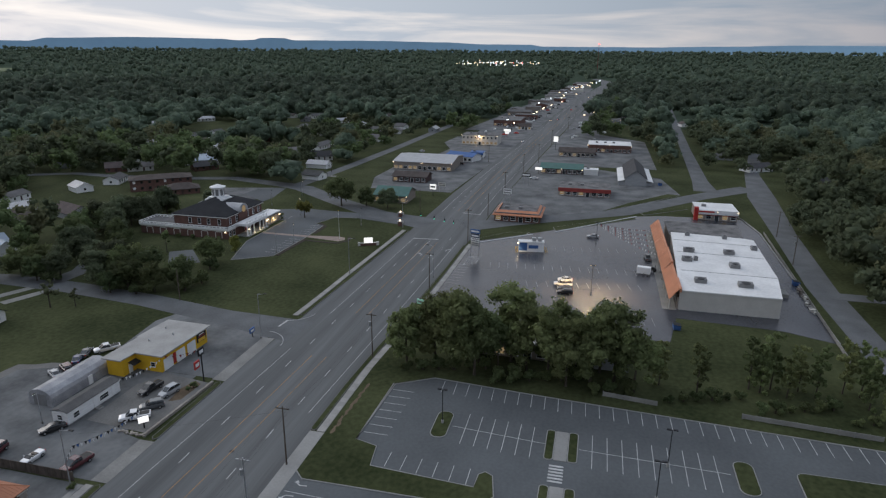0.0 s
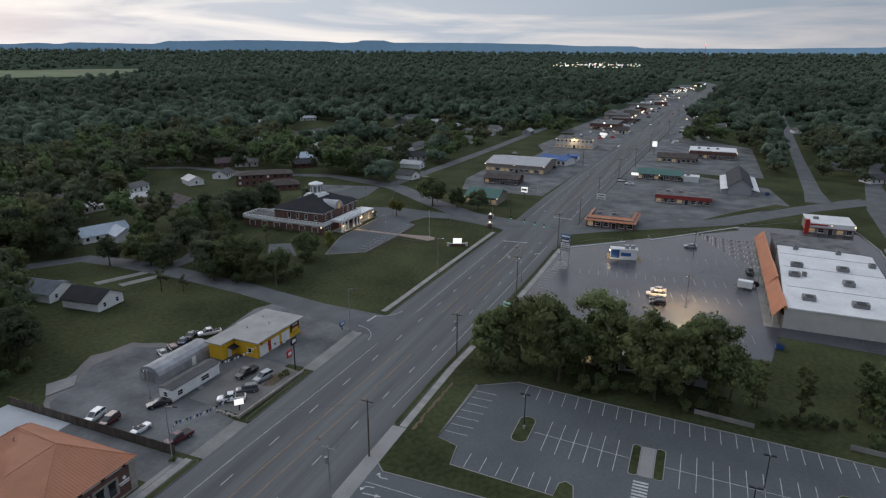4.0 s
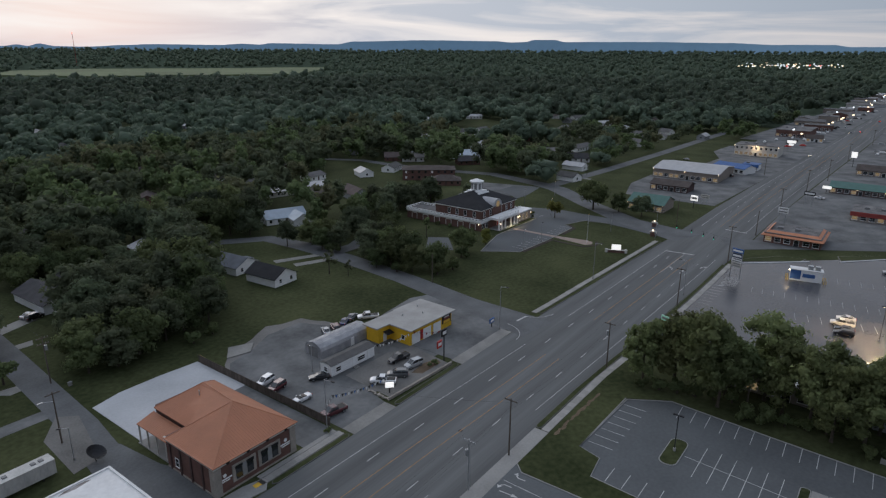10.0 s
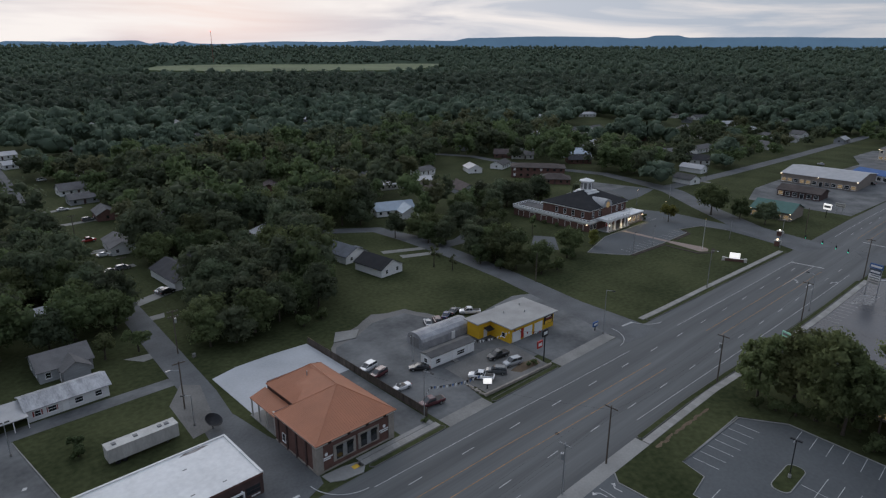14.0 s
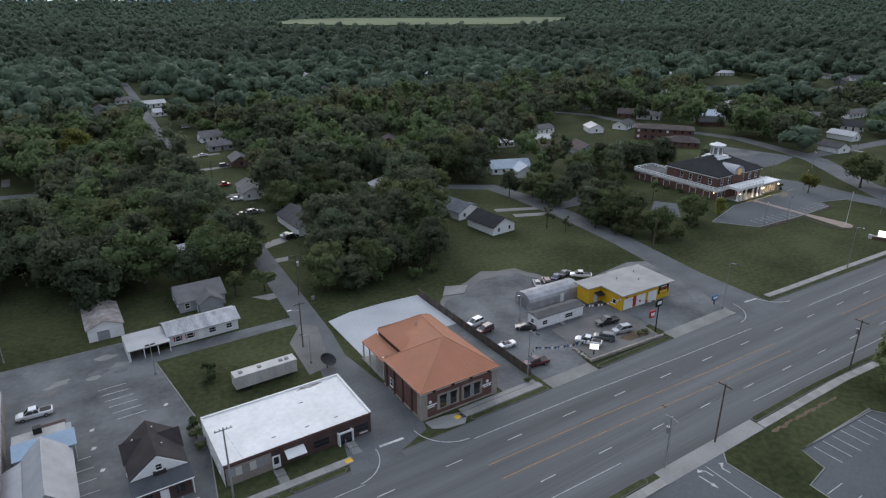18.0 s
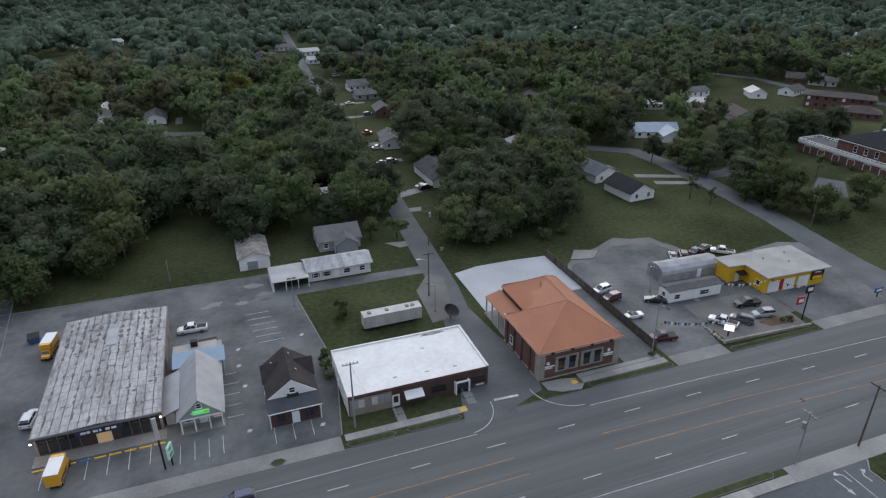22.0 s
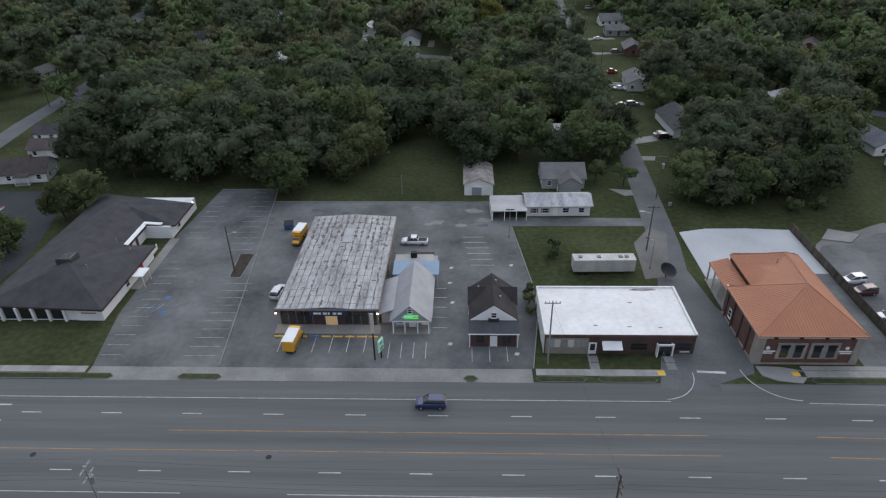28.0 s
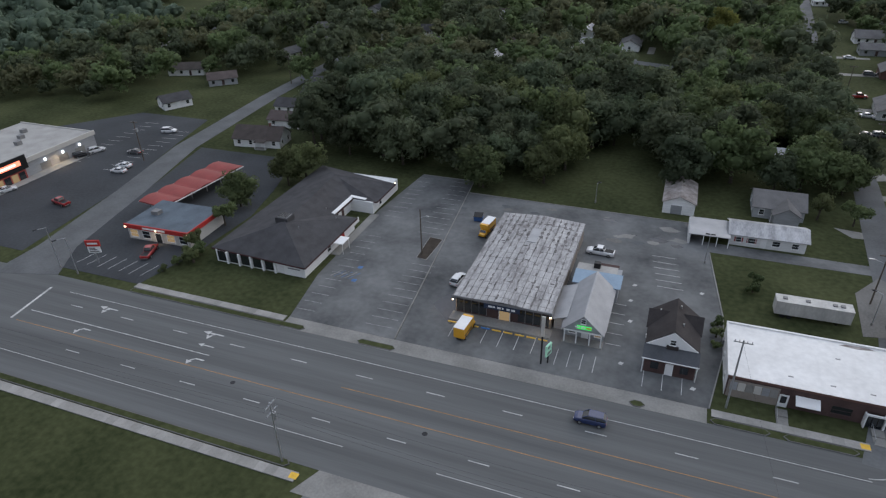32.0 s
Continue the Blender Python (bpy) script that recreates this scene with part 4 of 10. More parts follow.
# driveways of the neighbourhood
for poly in ([(110, 101), (117, 101), (118, 104), (110, 104)], [(104, 79), (108, 79.5), (108, 82), (101, 83)], [(114, 113), (125, 117), (124, 121), (113.6, 117.5)], [(114.5, 148), (126, 149), (126, 152), (115, 152)], [(116, 172), (128, 173), (128, 176), (116, 176)],
             [(117, 218), (134, 219), (134, 222), (117.4, 222)], [(118, 246), (136, 247), (136, 250), (118, 250)], [(195, 96), (208, 91), (208, 94), (196, 99)], [(193, 104), (208, 98), (208, 101), (194, 107)]):
    sheet("driveway", poly, 0.03, M_CONC_OLD, "short pale concrete driveway", "driveway")

# long kerbs beside the slip road to the store
for a, b in (((311.5, -48.0), (345.8, -80.5)), ((287.0, -18.6), (305.5, -39.4))):
    piece_of_setting("kerb", ribbon([a, b], 0.35, -0.03, 0.17), M_CONC_NEW, "long pale concrete kerb of the slip road", "kerb")

sheet("pavement_walk", [(111.2, 16.8), (111.4, 14.6), (113.5, 13.4), (117.0, 12.9), (118.2, 14.2), (118.2, 15.75), (115.0, 16.6)], 0.150, M_CONC, "pale concrete corner of the sidewalk", "sidewalk")
sheet("pavement_walk", [(118.2, 15.9), (135.6, 15.9), (135.6, 16.9), (118.2, 16.9)], 0.11, M_CONC, "concrete strip along the office front", "walk")
# asphalt from the side street up to the orange-roofed office
sheet("paving_15", [(103.4, 12.4), (110.5, 15.2), (111.4, 18.2), (111.4, 30.0), (110.4, 33.0), (109.2, 44.0), (107.0, 52.0), (103.6, 36.0), (100.5, 20.0)], 0.036, M_STREET, "asphalt mouth of the side street", "paving")
piece_of_setting("kerb", ribbon([(226, -123.6), (330, -127.2), (352, -124.6), (372, -120.0)], 0.22, -0.03, 0.30), M_CONC, "low concrete edge behind the store", "kerb")
# ---------------------------------------------------------------- buildings along the highway, north side
def wall_openings(parent, specs):
    for kind, x, y, z, w, h, face in specs:
        if kind == "w":
            window(parent, x, y, z, w, h, face)
        elif kind == "k":
            window(parent, x, y, z, w, h, face, frame_mat=M_BRICK_DK)
        elif kind == "l":
            window(parent, x, y, z, w, h, face, glass=M_GLASS_LIT)
        else:
            door(parent, x, y, z, w, h, face, M_WHITE if kind == "d" else M_BRICK_DK)


def flooring_store():
    t = thing("flooring_store", 41, 43.6, 0, 0, "low metal-clad store with a streaked ribbed roof, beside the lot", "store")
    w, d, h = 17.6, 34.0, 3.75
    part("wall", Solid().box(-w / 2, w / 2, -d / 2 + 0.6, d / 2, -0.1, h), M_TAN, t)
    # roof: low gable of long panels with raised seams and purlin rows
    roof = Solid()
    rise = 0.55
    for s in (-1, 1):
        roof.slab([(s * (w / 2 + 0.25), -d / 2 - 0.3, h + 0.1), (0, -d / 2 - 0.3, h + 0.1 + rise), (0, d / 2 + 0.3, h + 0.1 + rise), (s * (w / 2 + 0.25), d / 2 + 0.3, h + 0.1)][::s], 0.12)
    r = part("roof", roof, M_RUST_ROOF, t, "streaked pale ribbed metal roof")
    n = 14
    rs = random.Random(4)

    def over_roof(x):
        return h + 0.1 + rise * (1 - abs(x) / (w / 2 + 0.25))

    def stain(x0, x1, y0, y1, lift):
        """A ragged thin film of dirt lying on the sheets."""
        m = (x0 + x1) / 2
        k = rs.uniform(0.2, 0.45) * (y1 - y0)
        grime.prism([(x0, y0 + k), (m, y0), (x1, y0 + k * 0.6), (x1 - 0.03, y1 - k * 0.5), (m + 0.05, y1), (x0 + 0.04, y1 - k)], over_roof(m) - 0.06, over_roof(m) + lift)

    grime = Solid()
    for i in range(n + 1):
        x = -w / 2 - 0.2 + (w + 0.4) * i / n
        z = over_roof(x)
        part("seam", box(x - 0.06, x + 0.06, -d / 2 - 0.32, d / 2 + 0.32, z - 0.02, z + 0.05), M_SEAM, r)
        # dirt gathers along the seams, most of all on the shaded north third
        for k in range(17):
            y0 = -d / 2 + k * 2.0 + rs.uniform(-0.4, 0.4)
            if abs(x) < w / 2 - 0.6 and rs.random() < (0.9 if k > 10 else 0.62):
                c = x + rs.uniform(-0.16, 0.16)
                wd = rs.uniform(0.11, 0.24) * (1.5 if k > 11 else 1.0)
                stain(c - wd, c + wd, y0, y0 + rs.uniform(1.0, 2.2), 0.020 + 0.0004 * (i * 17 + k) % 0.012)
    for i in range(60):
        x, y = rs.uniform(-8, 7.4), rs.uniform(-15, 14) if i % 2 else rs.uniform(4, 15)
        stain(x, x + rs.uniform(0.5, 1.2), y, y + rs.uniform(0.25, 0.7), 0.014)
    tagged(part("grime", grime, M_GRIME, r, "dark streaks of dirt along the roof seams"), kind="stuff")
    for j in range(15):
        y = -d / 2 + 1.2 + j * (d - 2.4) / 14
        for s in (-1, 1):
            part("lap_joint", Solid().slab([(s * (w / 2 + 0.22), y - 0.04, h + 0.125), (0, y - 0.04, h + 0.125 + rise), (0, y + 0.04, h + 0.125 + rise), (s * (w / 2 + 0.22), y + 0.04, h + 0.125)][::s], 0.03), M_LAP, r)
    part("skylight", box(-0.9, 0.9, d / 2 - 12, d / 2 - 6, h + rise + 0.1, h + rise + 0.2), M_METAL_ROOF, r)
    # front: fascia, glazing, sign panel, lit door
    part("fascia", box(-w / 2 - 0.3, w / 2 + 0.3, -d / 2 - 0.35, -d / 2 - 0.15, h - 0.1, h + 0.28), M_GREY, t)
    f = part("shop_front", box(-w / 2 + 0.3, w / 2 - 0.3, -d / 2 + 0.45, -d / 2 + 0.6, 0, h - 0.1), M_BRICK_DK, t)
    for i in range(12):
        x = -w / 2 + 1.0 + i * (w - 2.0) / 11
        if abs(x) < 2.9:
            continue
        part("pane", box(x - 0.62, x + 0.62, -d / 2 + 0.38, -d / 2 + 0.44, 0.5, 2.9), M_GLASS, f)
        part("mullion", box(x + 0.66, x + 0.74, -d / 2 + 0.34, -d / 2 + 0.45, 0.3, 3.1), M_GREY, f)
    sg = part("sign_panel", box(-3.2, 3.4, -d / 2 - 0.25, -d / 2 - 0.1, 2.5, 3.6), M_SIGN_BLUE, t, "dark blue sign panel with white lettering")
    for i, ln in enumerate((0.9, 0.55, 0.8, 0.35, 0.7, 0.8)):
        part("lettering_bar", box(-2.4 + i * 0.85, -2.4 + i * 0.85 + ln * 0.85, -d / 2 - 0.28, -d / 2 - 0.24, 2.85, 3.25), M_WHITE, sg)
    door(t, 0.5, -d / 2 + 0.4, 0, 1.9, 2.2, "-y", M_GLASS_LIT)
    w2 = part("walkway", box(-w / 2 - 0.4, w / 2 + 0.4, -d / 2 - 2.2, -d / 2 + 0.4, -0.03, 0.16), M_CONC_OLD, t)
    for i in range(9):
        x = -w / 2 + 0.6 + i * 2.05
        part("wheel_stop", box(x - 0.8, x + 0.8, -d / 2 - 3.0, -d / 2 - 2.75, 0.03, 0.17), M_BLUE_PAINT if i == 3 else M_YELLOW_TACT, w2)
    for s in (-1, 1):
        lamp = part("wall_lamp", box(s * (w / 2 + 0.05) - 0.2, s * (w / 2 + 0.05) + 0.2, -d / 2 - 0.65, -d / 2 - 0.36, h - 0.55, h - 0.2), M_DARKMETAL, t)
        part("lens", box(s * (w / 2 + 0.05) - 0.16, s * (w / 2 + 0.05) + 0.16, -d / 2 - 0.68, -d / 2 - 0.645, h - 0.52, h - 0.24), M_LAMP, lamp)
    for y in (-8, 0, 9):
        part("wall_pipe", rod((w / 2 + 0.12, y, 0), (w / 2 + 0.12, y, h), 0.06, n=6), M_STEEL, t)


M_FLAT_PALE = mat("pale_gravel_roof", (0.36, 0.35, 0.33), 0.9, 0.2, 0.25, 3.0, 0.2)
M_SIGN_BLUE = mat("dark_sign_panel", (0.03, 0.045, 0.08), 0.5, 0.15, 1.0, 6.0, 0.0)
M_SEAM = mat("grimy_seam_metal", (0.09, 0.085, 0.08), 0.7, 0.6, 0.35, 2.0, 0.1, stain=(0.20, 0.19, 0.185), wear=0.7)
M_GRIME = mat("roof_grime", (0.085, 0.075, 0.074), 0.85, 0.5, 0.5, 3.0, 0.1, stain=(0.17, 0.158, 0.155), wear=0.5)
M_LAP = mat("lapped_sheet_metal", (0.15, 0.145, 0.14), 0.7, 0.5, 0.35, 2.0, 0.1, stain=(0.27, 0.265, 0.26), wear=0.7)
flooring_store()


def gable_shop():
    t = thing("gable_shop", 54.6, 32.4, 0, 0, "small pale gabled shop with a porch and a lit green sign", "shop")
    # ridge runs along y: main nave 8 m wide
    rot = pose(1.0, 0, 0, 0, 0, 90)
    part("wall", gable_wall(11.8, 6.6, 2.9, 3.1), M_SIDING_GR, t, at=rot)
    part("roof", gable_roof(12.4, 6.6, 2.9, 3.1, 0.4), M_METAL_ROOF, t, "pale standing-seam metal roof", at=rot)
    part("ridge_cap", box(0.9, 1.1, -6.6, 6.6, 6.08, 6.18), M_METAL_ROOF, t)
    part("side_wall", box(-4.4, -2.25, -4.6, 5.2, -0.1, 2.3), M_SIDING_GR, t)
    part("side_roof", Solid().slab([(-4.9, -5.3, 2.35), (-2.1, -5.3, 3.35), (-2.1, 5.6, 3.35), (-4.9, 5.6, 2.35)], 0.12), M_METAL_ROOF, t)
    part("rear_wall", box(-3.2, 5.0, 6.4, 13.4, -0.1, 3.0), M_SIDING_GR, t)
    part("rear_hutch", box(0.4, 4.2, 13.4, 16.2, -0.1, 2.2), M_BRICK_DK, t)
    rr = part("rear_roof", Solid().box(-3.4, 4.2, 10.4, 13.6, 3.0, 3.2), M_FLAT_PALE, t)
    part("rear_awning", Solid().slab([(-3.4, 6.2, 3.2), (5.4, 6.2, 3.2), (5.4, 10.4, 3.7), (-3.4, 10.4, 3.7)], 0.1), M_AWNING_BLUE, t)
    part("roof_vent", box(-0.3, 0.9, 12.2, 13.2, 3.2, 4.3), M_DARKMETAL, rr)
    # front gable hangs over a porch on posts
    p = part("porch_beam", box(-2.2, 4.3, -7.9, -5.9, 2.62, 2.95), M_WHITE, t)
    part("gable_front", Solid().add([(-2.2, -7.9, 2.95), (4.2, -7.9, 2.95), (1.0, -7.9, 5.95), (-2.2, -7.7, 2.95), (4.2, -7.7, 2.95), (1.0, -7.7, 5.95)], [(0, 1, 2), (5, 4, 3), (0, 2, 5, 3), (2, 1, 4, 5), (1, 0, 3, 4)]), M_SIDING_GR, t)
    s = Solid()
    s.slab([(-2.6, -8.1, 2.75), (1.0, -8.1, 6.15), (1.0, -5.8, 6.15), (-2.6, -5.8, 2.75)][::-1], 0.13)
    s.slab([(4.6, -8.1, 2.75), (1.0, -8.1, 6.15), (1.0, -5.8, 6.15), (4.6, -5.8, 2.75)], 0.13)
    part("porch_roof", s, M_METAL_ROOF, t)
    for x in (-2.0, 0.0, 2.2, 4.1):
        part("post", box(x - 0.1, x + 0.1, -7.8, -7.6, 0, 2.65), M_WHITE, p)
    part("porch_floor", box(-2.4, 4.4, -8.0, -5.8, -0.05, 0.15), M_CONC_OLD, t)
    wall_openings(t, [("w", -1.0, -5.92, 0.9, 1.1, 1.4, "-y"), ("l", 3.4, -5.92, 0.9, 1.1, 1.4, "-y"), ("d", 1.2, -5.92, 0.1, 1.0, 2.1, "-y"), ("w", 1.0, -7.92, 4.55, 0.7, 0.8, "-y"),
                      ("w", 4.32, -2, 0.9, 1.0, 1.2, "+x"), ("w", 4.32, 2, 0.9, 1.0, 1.2, "+x"), ("w", -4.42, 0, 0.8, 1.0, 1.0, "-x")])
    g = part("lit_sign", box(0.0, 2.4, -8.16, -7.92, 3.55, 4.1), M_GREEN_SIGN, t, "lit green sign box on the gable")
    for i in range(3):
        part("lettering_bar", box(-0.3 + i * 0.95, 0.45 + i * 0.95, -8.19, -8.155, 3.78, 4.05), M_YELLOW_TACT if i == 2 else M_WHITE, g)


M_AWNING_BLUE = mat("pale_blue_metal", (0.24, 0.33, 0.42), 0.5, 0.15, 0.5, 4.0, 0.05)
gable_shop()


M_SHINGLE_GABLE = mat("slate_grey_shingles", (0.085, 0.090, 0.098), 0.95, 0.25, 0.4, 5.0, 0.4)
M_SHINGLE_OLD = mat("old_dark_shingles", (0.046, 0.040, 0.039), 0.95, 0.35, 0.4, 5.0, 0.4)


def dark_house():
    t = thing("gabled_house", 69.7, 27.4, 0, 0, "old house with dark shingled cross gables and a brick front porch", "house")
    part("wall", gable_wall(9.0, 7.6, 4.3, 2.9), M_SIDING, t, at=pose(0, 0.6, 0, 0, 0, 90))
    part("roof", gable_roof(9.0, 7.6, 4.3, 2.9, 0.3), M_SHINGLE_OLD, t, at=pose(0, 0.6, 0, 0, 0, 90))
    part("cross_wall", gable_wall(7.9, 3.6, 4.3, 2.0), M_SIDING, t, at=pose(0, 2.2, 0.02))
    part("cross_roof", gable_roof(8.0, 3.6, 4.4, 2.0, 0.3), M_SHINGLE_OLD, t, at=pose(0, 2.2, 0.02))
    part("lower_roof", Solid().slab([(-4.2, -6.3, 2.95), (4.2, -6.3, 2.95), (4.2, -4.3, 4.25), (-4.2, -4.3, 4.25)], 0.14), M_SHINGLE_GABLE, t)
    part("gable_front", Solid().add([(x, y, z) for y in (-4.42, -4.28) for x, z in ((-3.9, 4.3), (3.9, 4.3), (0, 7.1))], [(0, 1, 2), (5, 4, 3), (0, 3, 4, 1), (1, 4, 5, 2), (2, 5, 3, 0)]), M_WHITE, t, "white boarded front gable")
    part("front_wall", box(-3.8, 3.8, -6.0, -3.9, -0.1, 2.95), M_BRICK_DK, t)
    part("gutter", box(-4.25, 4.25, -6.42, -6.3, 2.78, 2.92), M_WHITE, t)
    for x in (-4.0, 4.0):
        part("downpipe", box(x - 0.07, x + 0.07, -6.36, -6.24, 0, 2.8), M_WHITE, t)
    wall_openings(t, [("d", 0, -6.02, 0.1, 1.0, 2.1, "-y"), ("w", 0, -4.43, 4.9, 0.8, 0.9, "-y"),
                      ("w", -3.85, -1, 1.0, 0.9, 1.2, "-x"), ("w", 3.85, -1, 1.0, 0.9, 1.2, "+x"), ("w", -3.98, 2.2, 1.0, 0.9, 1.2, "-x"), ("w", 3.98, 2.2, 1.0, 0.9, 1.2, "+x")])
    part("window_box", box(-0.9, 0.9, -4.75, -4.3, 4.2, 4.75), M_SHINGLE_OLD, t)
    for x in (-2.2, 2.2):
        part("pane", box(x - 0.6, x + 0.6, -6.06, -6.0, 0.9, 2.2), M_GLASS, t)
    for x, y, z in ((1.2, -1.0, 6.2), (2.6, 2.4, 5.4), (-2.4, 3.2, 5.4), (0.6, 3.2, 6.7)):
        part("roof_vent", rod((x, y, z), (x, y, z + 0.65), 0.13, n=8), M_STEEL, t)


dark_house()


def brick_store():
    t = thing("brick_store", 90.1, 26.6, 0, 0, "flat-roofed red brick shop row with a bright white roof", "shop")
    w, d, h = 24.4, 13.6, 3.9
    part("wall", Solid().box(-w / 2, w / 2, -d / 2, d / 2, -0.1, h - 0.12), M_BRICK_DK, t)
    part("side_wall", box(-w / 2 - 0.06, -w / 2, -d / 2, d / 2, -0.1, h), M_SIDING, t)
    part("parapet", Solid().box(-w / 2 - 0.1, w / 2 + 0.1, d / 2 - 0.25, d / 2 + 0.1, h - 0.3, h + 0.25).box(w / 2 - 0.28, w / 2 + 0.1, -d / 2 - 0.1, d / 2 - 0.25, h - 0.3, h + 0.25).box(-w / 2 - 0.1, -w / 2 + 0.2, -d / 2 - 0.1, d / 2 - 0.25, h - 0.3, h + 0.18), M_WHITE_ROOF, t)
    part("roof", box(-w / 2 + 0.2, w / 2 - 0.28, -d / 2 - 0.08, d / 2 - 0.25, h - 0.12, h + 0.02), M_WHITE_ROOF, t, "bright white coated flat roof")
    part("coping", box(-w / 2 - 0.05, w / 2 + 0.05, -d / 2 - 0.12, -d / 2 - 0.02, h - 0.35, h + 0.02), M_BRICK, t)
    for x, y in ((-4, -4.5), (1.5, -4.8), (3, 2), (6.5, -5)):
        part("roof_patch", box(x, x + 0.7, y, y + 0.25, h + 0.02, h + 0.035), M_GREY, t)
    part("rust_stain", Solid().prism([(4, 5.9), (6.5, 5.6), (9, 6.0), (8.2, 6.4), (5, 6.4)], h + 0.02, h + 0.03), M_RUSTY, t)
    # left shop: pale front with mural panels, then an awning, glazed door, windows
    part("shop_front", box(-w / 2 + 0.2, -w / 2 + 7.2, -d / 2 - 0.1, -d / 2, 0, 3.2), M_TAN, t)
    for i in range(6):
        part("mural_panel", box(-w / 2 + 0.5 + i * 1.1, -w / 2 + 1.5 + i * 1.1, -d / 2 - 0.16, -d / 2 - 0.1, 1.4, 2.9), (M_SIDING_GR, M_CREAM, M_CONC_OLD, M_CREAM, M_SIDING_GR, M_CONC)[i], t)
    door(t, -w / 2 + 7.9, -d / 2 - 0.02, 0, 1.1, 2.2, "-y", M_WHITE, True)
    part("awning", Solid().slab([(-2.9, -d / 2 - 1.5, 1.95), (0.3, -d / 2 - 1.5, 1.95), (0.3, -d / 2, 2.6), (-2.9, -d / 2, 2.6)], 0.1), M_WHITE, t)
    wall_openings(t, [("k", -1.3, -d / 2 - 0.02, 0.8, 2.4, 1.2, "-y"), ("k", 3.2, -d / 2 - 0.02, 0.9, 2.6, 1.3, "-y"), ("k", 10.4, -d / 2 - 0.02, 0.9, 2.4, 1.4, "-y"), ("w", -w / 2 - 0.08, -4, 0.9, 0.8, 1.0, "-x"), ("w", -w / 2 - 0.08, 1, 0.9, 0.8, 1.0, "-x"),
                      ("w", w / 2 + 0.02, -3, 1.2, 1.0, 1.0, "+x"), ("w", w / 2 + 0.02, 2, 1.2, 1.0, 1.0, "+x")])
    e = part("entrance", Solid().box(6.0, 8.6, -d / 2 - 0.9, -d / 2 - 0.7, 2.3, 2.6).box(6.0, 6.2, -d / 2 - 0.9, -d / 2, 0, 2.3).box(8.4, 8.6, -d / 2 - 0.9, -d / 2, 0, 2.3), M_WHITE, t, "white framed glass entrance bay")
    for i in range(3):
        part("pane", box(6.25 + i * 0.72, 6.9 + i * 0.72, -d / 2 - 0.6, -d / 2 - 0.55, 0.1, 2.25), M_GLASS, e)
    for i, (x, wd) in enumerate(((10.0, 1.5),)):
        part("lettering_bar", box(x, x + wd, -d / 2 - 0.05, -d / 2, 0.35, 0.6), M_WHITE, t)
    for x0 in (-5.2, 7.0):
        st = part("steps", Solid().box(x0, x0 + 1.6, -d / 2 - 4.0, -d / 2 - 0.9, -0.1, 0.1).box(x0, x0 + 1.6, -d / 2 - 2.4, -d / 2 - 0.9, -0.1, 0.28), M_CONC_OLD, t)
        part("handrail", Solid().tube((x0, -d / 2 - 3.8, 0.1), (x0, -d / 2 - 3.8, 1.0), 0.04, n=6).tube((x0, -d / 2 - 1.0, 0.25), (x0, -d / 2 - 1.0, 1.2), 0.04, n=6).tube((x0, -d / 2 - 3.8, 1.0), (x0, -d / 2 - 1.0, 1.2), 0.04, n=6), M_STEEL, st)
    part("meter_box", box(-w / 2 - 0.35, -w / 2 - 0.06, d / 2 - 2.5, d / 2 - 1.6, 0.6, 1.9), M_GREY, t)


brick_store()


